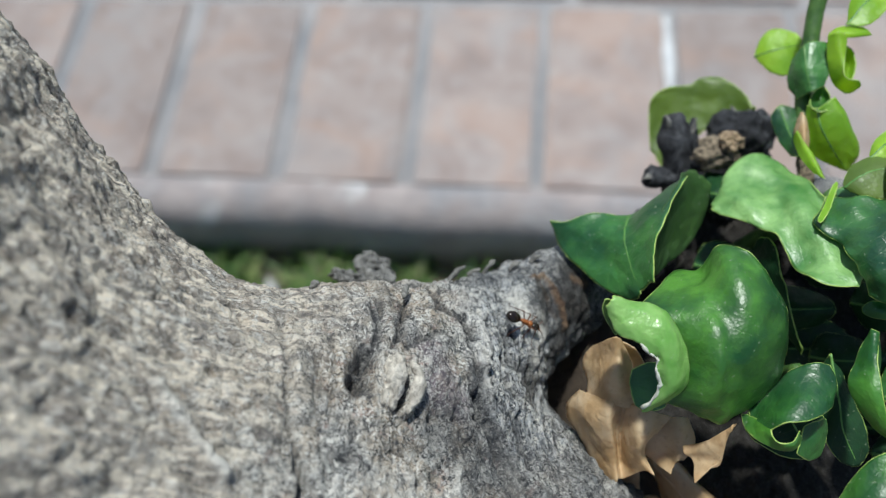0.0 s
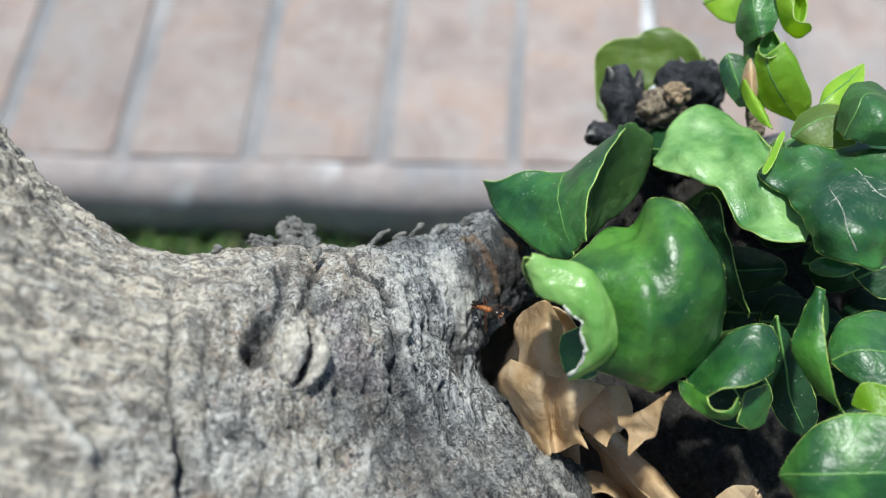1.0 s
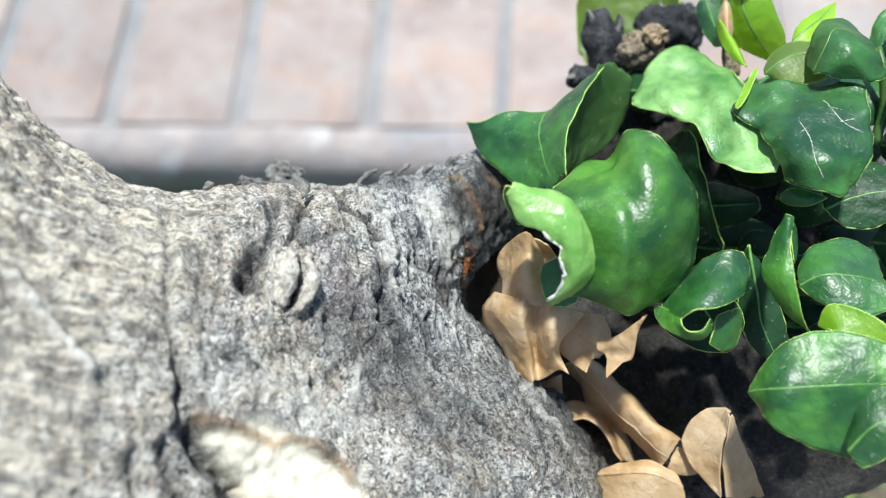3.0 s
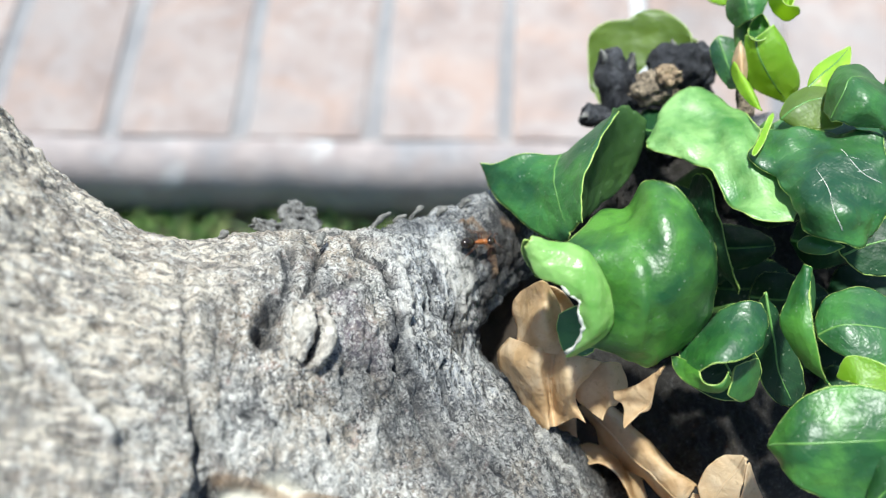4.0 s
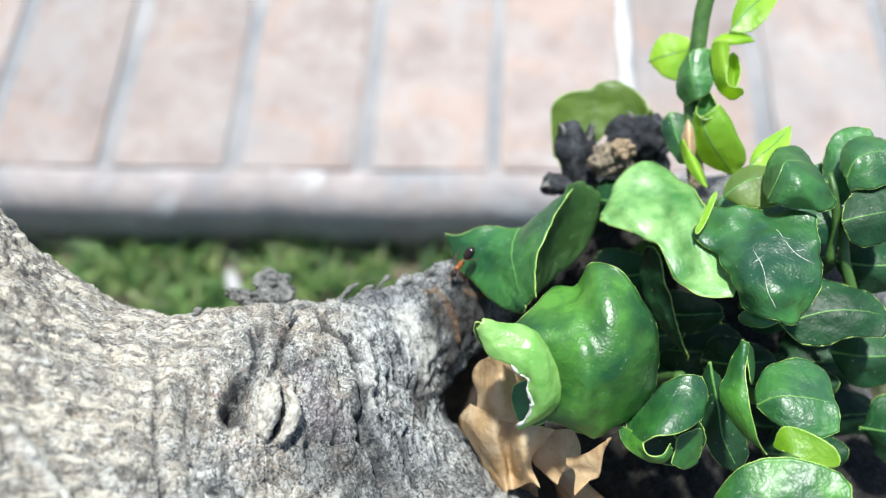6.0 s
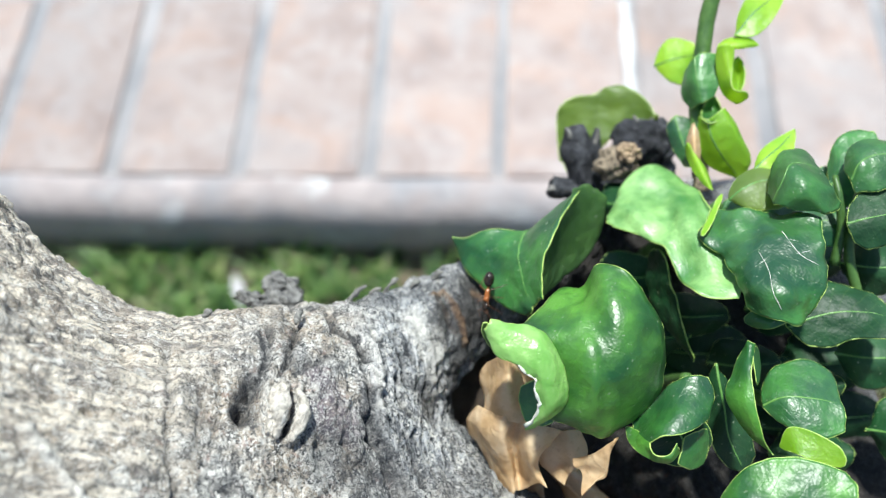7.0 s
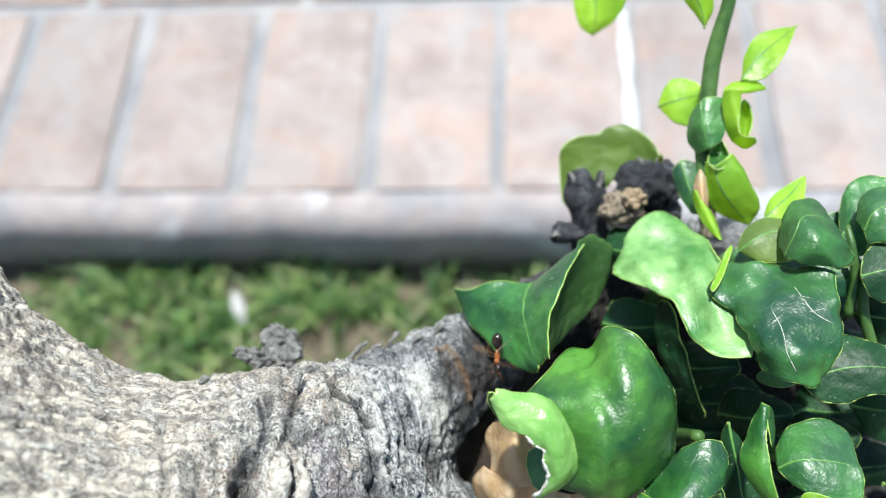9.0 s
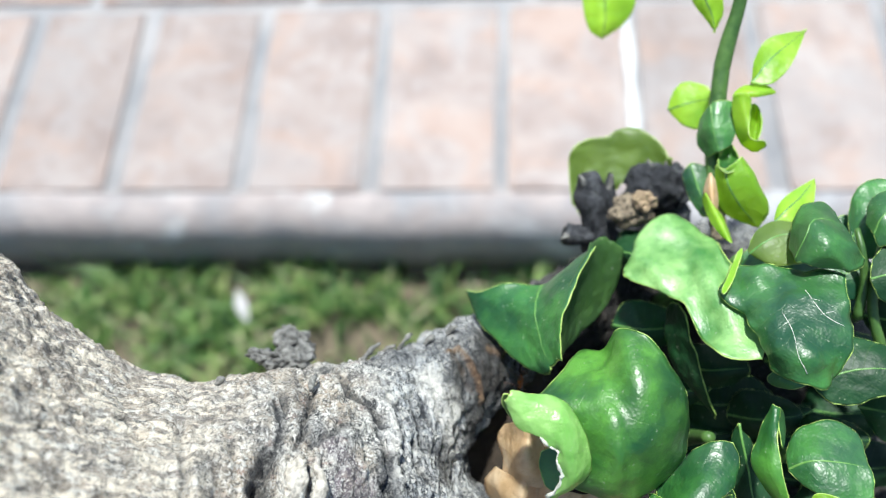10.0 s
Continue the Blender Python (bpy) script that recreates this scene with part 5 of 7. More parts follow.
leaf_sheet("curled tip of a lime green leaf",
    [[(42.2, 52.3, -3.1), (42.9, 50.1, -2.5), (44.4, 49.4, -1.8), (46.3, 50.4, -1.5)],
     [(43.1, 54.5, -3.8), (44.4, 54.8, -4.9), (45.9, 54.7, -5), (47, 53.7, -3.4)],
     [(43.4, 55.1, -2.5), (44.7, 56.6, -3), (46, 56.7, -3), (46.7, 54, -2.1)]], rib=9, skin='fresh')
leaf_sheet("dark green leaf cupped round the shoot",
    [[(40, 62.9, -3), (39.8, 58.8, -5), (41.6, 54.8, -6)],
     [(41.4, 63.2, 1.5), (41.7, 58.5, 0.3), (42.8, 54.4, -1.8)],
     [(46.2, 64.6, 1.8), (46.3, 59.6, 0.5), (45.3, 54.9, -1.7)]], rib=1)
leaf_sheet("dark green leaf beside the stub",
    [[(36.9, 54.3, -9.2), (38, 49.3, -9.6), (39.8, 42.9, -8.4)],
     [(38.8, 55.3, -7.8), (39.7, 49.3, -7.4), (40.9, 42.5, -6.4)],
     [(42.5, 55.5, -8), (41.7, 49.8, -7.3), (42, 43, -6.3)]], rib=1)
leaf_sheet("small pointed green leaf",
    [[(50.3, 38.2, -0.3), (51.4, 41.3, 0), (54.3, 44.2, 0.1), (58.5, 46.9, 0)],
     [(50, 37.5, 0.5), (52.2, 39.6, 1.4), (55.5, 42.8, 0.5), (58.7, 46.9, -0)],
     [(50.3, 37.3, 0.4), (53.4, 37.3, 1.3), (57.2, 40.5, 0.3), (58.9, 46.7, -0.1)]], rib=1, skin='young')
leaf_sheet("smooth olive green leaf",
    [[(44.7, 32.4, -0.5), (47.2, 36.5, 0.2), (51.2, 38.3, 0.8), (55.4, 37.4, 1.2)],
     [(44.9, 31.5, 0.2), (47.3, 32.9, 1.8), (50.7, 34.3, 2.2), (54.3, 33.8, 2.8)],
     [(45.6, 31, -0.1), (47.9, 29.2, 1), (51.5, 28.7, 1.7), (54.4, 29.3, 1.7)]], rib=1, skin='olive', corner=0.25)
leaf_sheet("strongly puckered dark green leaf",
    [[(51.3, 30.8, 2.7), (51.5, 34.7, 4.6), (53.8, 38.4, 5.1), (57.8, 39.7, 4.4), (59.4, 37.5, 4.3)],
     [(50.5, 27.7, 5.7), (51.5, 30.2, 9.1), (53.4, 33.3, 9.4), (56.7, 33.9, 8.3), (58.6, 33.1, 7.7)],
     [(51.2, 26.3, 7.2), (53.3, 26.9, 10.7), (54.6, 28.1, 11.2), (57.3, 28.7, 10.1), (59.6, 28.6, 8.8)],
     [(53.5, 25.7, 6.7), (56.8, 25.4, 7.4), (58.7, 24.9, 7.1), (60.7, 26.1, 6.4), (61.8, 27.6, 6)]], rib=1, corner=0.3)
leaf_sheet("dark green leaf tucked among the others",
    [[(43.6, 33, -9), (49.6, 36.6, -6.6), (58.3, 36.4, -5.1), (68.8, 34.4, -4.6)],
     [(43.5, 28.5, -6.8), (49.1, 29.7, -4.4), (56.8, 29.7, -3.8), (68, 28.6, -3)],
     [(45.6, 25.8, -8.3), (51.1, 25.2, -6.7), (58.8, 25.1, -6.3), (69, 24.2, -5.2)]], rib=1)
leaf_sheet("green leaf tucked among the others",
    [[(65, 41.3, -4.3), (67, 46, -2.1), (70.2, 48, -1.4), (74.9, 48.6, -0.4)],
     [(64.7, 36.1, -3.5), (66.8, 38.5, -1.4), (69.9, 39.5, -1.1), (73.9, 39.6, -0.2)],
     [(65.8, 31.6, -5.8), (68.4, 32.6, -4.4), (70.9, 32.7, -3.4), (74.5, 32.4, -2.7)]], rib=1)
leaf_sheet("green leaf at the end of a twig",
    [[(65, 35.7, 1.8), (66, 40.2, 2.9), (68.9, 42.2, 3.7), (73.9, 42.7, 3.5)],
     [(65.6, 33.9, 3.1), (66.6, 36, 5.3), (69, 37.4, 5.8), (72.9, 38, 5.7)],
     [(66.1, 31.2, 1.8), (67.6, 31.7, 3.1), (69.5, 31.3, 3.8), (73.3, 31.5, 3.6)]], rib=1)
leaf_sheet("small green leaf",
    [[(63.6, 42.2, -7.1), (66.2, 43.2, -6.8), (70, 43.1, -7.2)],
     [(64.4, 40.1, -7.7), (66.9, 39.9, -7.4), (69.5, 40.3, -7.4)]], rib=9)
leaf_sheet("dark leaf end in the shaded green",
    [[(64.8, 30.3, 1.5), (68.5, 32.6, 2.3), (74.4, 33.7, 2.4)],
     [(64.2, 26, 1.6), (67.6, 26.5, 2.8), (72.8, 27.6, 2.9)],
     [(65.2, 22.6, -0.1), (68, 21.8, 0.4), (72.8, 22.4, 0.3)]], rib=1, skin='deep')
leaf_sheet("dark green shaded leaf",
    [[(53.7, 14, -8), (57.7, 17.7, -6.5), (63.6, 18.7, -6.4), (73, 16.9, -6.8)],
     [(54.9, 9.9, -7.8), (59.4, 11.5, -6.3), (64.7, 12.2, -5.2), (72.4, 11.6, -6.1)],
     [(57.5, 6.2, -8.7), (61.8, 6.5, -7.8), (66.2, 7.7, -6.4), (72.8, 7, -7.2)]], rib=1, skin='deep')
leaf_sheet("dried orange-brown bud scale on the shoot",
    [[(40.6, 50.7, -4.6), (39.9, 46.8, -5.3), (40.9, 42.3, -6.5)],
     [(40.9, 50.2, -2.6), (40.6, 45.3, -2.8), (41.1, 40.9, -5)],
     [(42.2, 49.8, -4), (42.4, 45.9, -4.9), (42.2, 42.1, -6.7)]], rib=9, skin='dry')
leaf_sheet("pale green leaf stalk sheath",
    [[(39.2, 46.3, -5.5), (40.1, 42.4, -5.3), (41.9, 36.4, -3.9)],
     [(39.6, 46.2, -3.4), (41, 42, -3.3), (42.7, 35, -2.4)],
     [(40.7, 46.8, -5.4), (42.4, 42.5, -5.4), (43.8, 35.5, -4.5)]], rib=9, skin='young')
leaf_sheet("small pale green leaf stalk",
    [[(38.4, 23.1, 2.3), (40.5, 27.1, 1.7), (43, 32.3, 0.6)],
     [(38.8, 22.2, 3), (41, 26.1, 2.4), (44, 32.3, 0.5)]], rib=9, skin='young')
# added leaves, out of view and deep inside, that darken the foliage's interior
leaf_sheet("dark green leaf added to fill and shade the inner foliage",
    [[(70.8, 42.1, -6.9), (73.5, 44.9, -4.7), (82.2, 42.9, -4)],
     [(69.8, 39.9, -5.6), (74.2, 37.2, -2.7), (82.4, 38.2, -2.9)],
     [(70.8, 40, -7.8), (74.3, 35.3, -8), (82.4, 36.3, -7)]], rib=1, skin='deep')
leaf_sheet("dark green leaf added to fill and shade the inner foliage",
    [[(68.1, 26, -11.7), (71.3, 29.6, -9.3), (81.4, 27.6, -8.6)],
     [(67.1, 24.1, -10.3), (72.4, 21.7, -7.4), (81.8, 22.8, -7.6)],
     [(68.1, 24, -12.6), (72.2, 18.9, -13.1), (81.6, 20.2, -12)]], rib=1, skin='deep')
leaf_sheet("dark green leaf added to fill and shade the inner foliage",
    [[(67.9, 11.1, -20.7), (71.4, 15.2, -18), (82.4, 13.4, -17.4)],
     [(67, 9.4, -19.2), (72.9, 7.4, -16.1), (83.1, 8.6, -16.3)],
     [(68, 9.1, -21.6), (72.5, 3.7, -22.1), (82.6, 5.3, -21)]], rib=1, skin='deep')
leaf_sheet("dark green leaf added to fill and shade the inner foliage",
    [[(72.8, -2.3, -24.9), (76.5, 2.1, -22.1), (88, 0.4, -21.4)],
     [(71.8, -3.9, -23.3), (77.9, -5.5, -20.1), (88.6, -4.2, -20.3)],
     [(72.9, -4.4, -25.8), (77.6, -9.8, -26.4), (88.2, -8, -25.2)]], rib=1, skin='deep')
leaf_sheet("dark green leaf added to fill and shade the inner foliage",
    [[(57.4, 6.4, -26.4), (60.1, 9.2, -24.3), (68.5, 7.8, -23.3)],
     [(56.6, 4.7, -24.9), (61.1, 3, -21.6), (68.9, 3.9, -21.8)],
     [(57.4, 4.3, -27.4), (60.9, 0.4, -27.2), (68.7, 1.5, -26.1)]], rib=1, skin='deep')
leaf_sheet("dark green leaf added to fill and shade the inner foliage",
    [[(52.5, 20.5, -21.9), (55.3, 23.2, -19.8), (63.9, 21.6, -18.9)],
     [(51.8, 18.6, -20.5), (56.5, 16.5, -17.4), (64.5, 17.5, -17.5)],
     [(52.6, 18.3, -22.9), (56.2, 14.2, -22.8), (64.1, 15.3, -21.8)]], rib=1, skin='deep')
leaf_sheet("dark green leaf added to fill and shade the inner foliage",
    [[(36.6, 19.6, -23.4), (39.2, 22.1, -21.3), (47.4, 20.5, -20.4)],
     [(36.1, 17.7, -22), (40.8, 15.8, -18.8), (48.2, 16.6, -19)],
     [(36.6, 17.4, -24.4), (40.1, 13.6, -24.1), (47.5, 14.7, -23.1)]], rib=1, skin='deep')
leaf_sheet("dark green leaf added to fill and shade the inner foliage",
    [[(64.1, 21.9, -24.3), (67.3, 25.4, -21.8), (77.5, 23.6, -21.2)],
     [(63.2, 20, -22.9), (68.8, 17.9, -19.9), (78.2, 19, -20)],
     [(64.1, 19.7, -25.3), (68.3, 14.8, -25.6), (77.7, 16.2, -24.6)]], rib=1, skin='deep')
leaf_sheet("dark green leaf added to fill and shade the inner foliage",
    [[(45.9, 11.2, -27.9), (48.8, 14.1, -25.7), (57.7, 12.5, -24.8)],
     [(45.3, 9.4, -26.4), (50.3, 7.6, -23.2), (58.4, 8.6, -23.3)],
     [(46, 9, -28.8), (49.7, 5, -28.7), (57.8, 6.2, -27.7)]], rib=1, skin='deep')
leaf_sheet("dark green leaf added to fill and shade the inner foliage",
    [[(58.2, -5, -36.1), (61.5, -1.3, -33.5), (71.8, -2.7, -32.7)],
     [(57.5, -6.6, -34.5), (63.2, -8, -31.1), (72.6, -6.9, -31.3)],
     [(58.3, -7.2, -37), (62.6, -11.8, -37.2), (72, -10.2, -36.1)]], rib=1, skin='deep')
leaf_sheet("dark green leaf added to fill and shade the inner foliage",
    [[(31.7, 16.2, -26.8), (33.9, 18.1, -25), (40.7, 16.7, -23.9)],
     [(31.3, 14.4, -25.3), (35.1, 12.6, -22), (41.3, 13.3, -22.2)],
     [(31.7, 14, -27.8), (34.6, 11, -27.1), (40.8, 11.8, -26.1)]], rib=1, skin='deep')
leaf_sheet("dark green leaf added to fill and shade the inner foliage",
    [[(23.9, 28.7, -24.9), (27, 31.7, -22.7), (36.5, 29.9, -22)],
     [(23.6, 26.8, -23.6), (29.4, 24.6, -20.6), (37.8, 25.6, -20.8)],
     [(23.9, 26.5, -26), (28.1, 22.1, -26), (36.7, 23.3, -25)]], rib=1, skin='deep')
leaf_sheet("dark green leaf added to fill and shade the inner foliage",
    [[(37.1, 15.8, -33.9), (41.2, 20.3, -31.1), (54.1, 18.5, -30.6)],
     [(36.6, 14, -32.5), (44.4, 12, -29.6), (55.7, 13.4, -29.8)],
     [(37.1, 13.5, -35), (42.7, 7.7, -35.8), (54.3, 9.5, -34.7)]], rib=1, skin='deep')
leaf_sheet("dark green leaf added to fill and shade the inner foliage",
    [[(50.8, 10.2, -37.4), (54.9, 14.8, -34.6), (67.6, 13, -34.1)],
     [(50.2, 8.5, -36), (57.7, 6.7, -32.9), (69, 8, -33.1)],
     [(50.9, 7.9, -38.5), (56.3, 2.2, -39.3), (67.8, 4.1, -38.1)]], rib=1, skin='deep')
leaf_sheet("dark green leaf added to fill and shade the inner foliage",
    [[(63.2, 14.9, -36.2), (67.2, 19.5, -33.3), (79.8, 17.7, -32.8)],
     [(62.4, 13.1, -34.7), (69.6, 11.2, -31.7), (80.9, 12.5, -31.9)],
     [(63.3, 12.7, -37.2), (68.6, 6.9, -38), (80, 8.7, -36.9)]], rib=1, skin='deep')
leaf_sheet("dark green leaf added to fill and shade the inner foliage",
    [[(44.6, 32.7, -26.8), (48.2, 36.4, -24.3), (59.3, 34.5, -23.8)],
     [(44, 30.7, -25.5), (50.6, 28.4, -22.6), (60.5, 29.6, -22.8)],
     [(44.7, 30.4, -27.8), (49.4, 25.2, -28.3), (59.5, 26.7, -27.3)]], rib=1, skin='deep')
leaf_sheet("dark green leaf added to fill and shade the inner foliage",
    [[(60.8, 33.5, -25.4), (63.7, 36.4, -23.2), (72.8, 34.6, -22.5)],
     [(60, 31.5, -24.1), (65, 29.2, -21.1), (73.4, 30.2, -21.2)],
     [(60.9, 31.3, -26.4), (64.6, 26.9, -26.5), (72.9, 28, -25.5)]], rib=1, skin='deep')
leaf_sheet("dark green leaf added to fill and shade the inner foliage",
    [[(55.6, 2.1, -41.4), (59.1, 6, -38.8), (70, 4.5, -38.1)],
     [(54.9, 0.5, -39.9), (61.1, -1.1, -36.7), (71.1, 0.1, -36.9)],
     [(55.6, -0.2, -42.5), (60.3, -5, -42.8), (70.2, -3.4, -41.7)]], rib=1, skin='deep')
leaf_sheet("dark green leaf added to fill and shade the inner foliage",
    [[(34.2, 10.1, -38.5), (37.4, 13.2, -36.2), (47.1, 11.7, -35.4)],
     [(33.8, 8.4, -37.1), (39.6, 6.7, -33.8), (48.2, 7.7, -34)],
     [(34.3, 7.8, -39.6), (38.5, 3.6, -39.5), (47.2, 4.9, -38.5)]], rib=1, skin='deep')
leaf_sheet("dark green leaf added to fill and shade the inner foliage",
    [[(67.1, 4.1, -39.2), (70.5, 8, -36.6), (81.2, 6.4, -35.8)],
     [(66.3, 2.5, -37.6), (72.1, 0.9, -34.4), (81.9, 2, -34.6)],
     [(67.2, 1.9, -40.2), (71.6, -2.9, -40.5), (81.4, -1.3, -39.3)]], rib=1, skin='deep')
# leaves hidden behind others, placed to keep sun off the inner bark
leaf_sheet("dark green leaf added to fill and shade the inner foliage",
    [[(24.7, 43.7, -20.4), (27.1, 45.7, -18.6), (34.8, 43.9, -17.7)],
     [(24.4, 41.6, -19.2), (28.9, 39.1, -16.2), (35.8, 39.9, -16.3)],
     [(24.7, 41.4, -21.4), (28, 37.8, -21.1), (35, 38.6, -20.2)]], rib=1, skin='deep')
leaf_sheet("dark green leaf added to fill and shade the inner foliage",
    [[(35, -3.6, -19.5), (36.7, -2.1, -17.8), (42.3, -3.2, -16.5)],
     [(34.5, -5.2, -17.9), (37.4, -6.6, -14.4), (42.5, -6, -14.5)],
     [(35, -5.6, -20.4), (37.3, -8, -19.4), (42.4, -7.3, -18.4)]], rib=1, skin='deep')
leaf_sheet("dark green leaf added to fill and shade the inner foliage",
    [[(46.1, -17.3, -23.1), (47.7, -15.7, -21.4), (53, -16.6, -20)],
     [(45.4, -18.6, -21.5), (47.9, -19.6, -17.7), (52.9, -19, -17.8)],
     [(46.2, -19.2, -24), (48.2, -21.4, -22.9), (53.1, -20.6, -21.8)]], rib=1, skin='deep')
leaf_sheet("dark green leaf added to fill and shade the inner foliage",
    [[(47.7, 31.4, -15.5), (49.9, 33.4, -13.7), (57, 31.7, -12.8)],
     [(47, 29.4, -14.2), (50.8, 27.1, -11.1), (57.4, 27.9, -11.2)],
     [(47.7, 29.3, -16.5), (50.6, 25.7, -16.1), (57.1, 26.5, -15.1)]], rib=1, skin='deep')
leaf_sheet("dark green leaf added to fill and shade the inner foliage",
    [[(24.9, 7.1, -24.9), (27.1, 8.9, -23.1), (33.7, 7.6, -22)],
     [(24.6, 5.4, -23.4), (28.5, 3.8, -20), (34.4, 4.5, -20.2)],
     [(25, 5, -25.9), (27.8, 2.2, -25.1), (33.8, 3, -24.1)]], rib=1, skin='deep')
leaf_sheet("dark green leaf added to fill and shade the inner foliage",
    [[(52.1, -19, -25.4), (53.8, -17.2, -23.7), (59.4, -18.1, -22.3)],
     [(51.3, -20.3, -23.8), (53.9, -21.3, -20), (59.4, -20.6, -20.1)],
     [(52.1, -21, -26.3), (54.3, -23.3, -25.3), (59.5, -22.4, -24.2)]], rib=1, skin='deep')
leaf_sheet("dark green leaf added to fill and shade the inner foliage",
    [[(30.2, -1.9, -17.3), (31.6, -0.8, -15.8), (36.3, -1.9, -14.4)],
     [(29.7, -3.5, -15.7), (32.2, -4.9, -12.1), (36.6, -4.4, -12.2)],
     [(30.2, -3.9, -18.1), (32.1, -5.9, -17), (36.4, -5.4, -16)]], rib=1, skin='deep')
leaf_sheet("dark green leaf added to fill and shade the inner foliage",
    [[(55.4, 2.7, -22.5), (57, 4.1, -20.8), (62.2, 2.9, -19.5)],
     [(54.7, 1.1, -20.9), (57, -0.5, -17.4), (62, 0.1, -17.5)],
     [(55.5, 0.7, -23.4), (57.4, -1.7, -22.4), (62.3, -1.1, -21.4)]], rib=1, skin='deep')
leaf_sheet("dark green leaf added to fill and shade the inner foliage",
    [[(36.4, 42, -17.6), (38.1, 43.1, -16.2), (43.5, 41.5, -15.1)],
     [(35.9, 39.9, -16.4), (38.8, 37.5, -13.3), (43.8, 38, -13.3)],
     [(36.5, 39.8, -18.6), (38.6, 37.1, -17.8), (43.6, 37.6, -16.9)]], rib=1, skin='deep')
leaf_sheet("dark hollow of a curled leaf tip",
    [[(1.1, 1.5, 14.1), (0.9, 0.7, 12.1), (1.9, -0.5, 9.8), (3.2, -2, 8.5)],
     [(2.6, 1.5, 13.4), (2.8, 0.3, 11.2), (3.1, -0.9, 9.5), (3.5, -2, 8.4)]], rib=9, skin='under', corner=0.2)
leaf_sheet("dark green leaf end behind a rolled loop",
    [[(33.4, -11.1, -2.3), (36.5, -10, -3.2), (38, -9, -3.9)],
     [(33.3, -13.4, -3.4), (36.3, -12.7, -4.9), (38.4, -11, -6)],
     [(32.1, -15.4, -4.2), (35.2, -15.5, -6.7), (38.1, -14.7, -8.8)]], rib=9)


def to_world(p):
    return np.asarray(p, float) * 0.001 + np.array(FORK)


def dead_sheet(label, rails, rib=9, skin=DRY, corner=0.12):
    k = next(count)
    ob, grid = sheet("dead_leaf", rails, 0.3, skin, None, to_world, 44, 56, wave=0.28, seed=k, freq=0.13, corner=corner, fine=0.09, lobes=0.03, creased=True)
    tagged(ob, label, "dead leaf", "dead leaves in the crotch")
    if rib < len(rails):
        line = grid[round(rib / (len(rails) - 1) * (grid.shape[0] - 1))]
        link("midrib", tube_mesh("midrib", to_world(line), np.linspace(0.4, 0.2, len(line)) * 0.001, 8), DRY, ob)
    return ob


dead_sheet("dry crumpled tan leaf lying in the crotch",
    [[(0.2, -3.5, -15.2), (-2.3, -5.6, -18.2), (-0.8, -9, -21), (2.1, -13.4, -22.1), (6.3, -19.1, -20.6)],
     [(2.6, -6.1, -9.9), (2, -9, -11.8), (3, -11.9, -14.8), (4.9, -15.1, -17.5), (6.7, -18.9, -18.3)],
     [(4.9, -7.3, -7.9), (4.5, -10.2, -9.8), (5.4, -12.7, -13.2), (6.4, -15.2, -16.6), (7.1, -18.4, -18.1)],
     [(7.1, -7.4, -9.2), (6.8, -10.1, -13.7), (7.1, -12.7, -17.1), (7.6, -15.2, -18.9), (8.1, -17.8, -19)],
     [(9.7, -8.5, -7.2), (9, -11.8, -8.6), (9.2, -14.3, -10.9), (9.8, -16.1, -12.9), (10.8, -17.5, -14.1)],
     [(15.4, -9.1, -9), (13.3, -11.5, -9.9), (11.6, -12.9, -11.5), (11.2, -14.9, -13), (12.8, -18.9, -13.2)]], rib=3)
dead_sheet("cupped orange-tan end of a dry leaf",
    [[(2.1, 2.6, -9.2), (0.9, 0.8, -12.2), (1.4, -1.9, -13.4), (1.1, -5.1, -13.8)],
     [(3.3, 1.9, -4.1), (3, -0.3, -7.3), (3.2, -3.9, -6.8), (3.2, -7.6, -10.7)],
     [(4.5, 1.4, -1.1), (5.1, -1.1, -3.4), (5.3, -4.3, -3.8), (5.9, -8.3, -9)],
     [(5.7, 1.2, -1.8), (7.2, -0.9, -4.6), (7.8, -3.6, -5.9), (8.4, -8.4, -9.8)],
     [(6.6, 1.8, -5.5), (8.6, -1.7, -7.2), (9.1, -3.8, -8.2), (10.2, -8.4, -10.5)]], rib=9)
dead_sheet("brown inner side of a cupped dry leaf",
    [[(5.8, 1.9, -4.3), (7.5, 1, -9.3), (9, -0.9, -12.4)],
     [(8.5, 1.5, -5.8), (10.7, 0.3, -9.8), (11.7, -2.1, -13.2)]], rib=9)
dead_sheet("dry tan leaf fragment with a rolled edge",
    [[(10.5, -9.6, -14.3), (11, -12.5, -17.3), (13.1, -14.9, -18), (15.6, -17.5, -15.6)],
     [(13.6, -8.9, -12), (13.7, -11.7, -13.9), (14.8, -13.6, -15.9), (16.1, -15.7, -15.3)],
     [(15.9, -8.7, -10.5), (16.5, -11.5, -11.2), (16.6, -13.6, -12.8), (16.5, -15.4, -14.1)],
     [(18.3, -8.5, -12.2), (19.7, -10.9, -13.4), (19.3, -13.4, -13.4), (17.2, -15.2, -13.5)]], corner=0.05)
dead_sheet("curled dry leaf scrap with a hooked tip",
    [[(23, -12.3, -1), (21.4, -12.8, -2.8), (19.6, -13.7, -5.8), (16.2, -13.9, -9.6)],
     [(22.8, -12.6, -1.7), (21.4, -14, -3.4), (19.8, -15.1, -5.9), (16.5, -15.2, -9.6)],
     [(22.3, -12.8, -2.3), (21.6, -15.5, -4.6), (20.7, -16.8, -6.8), (17.6, -16.3, -9.1)],
     [(22.4, -12.7, -3.4), (21.6, -17.2, -6.5), (19.5, -18.1, -6.8), (17.2, -20.2, -7)]], corner=0.05)
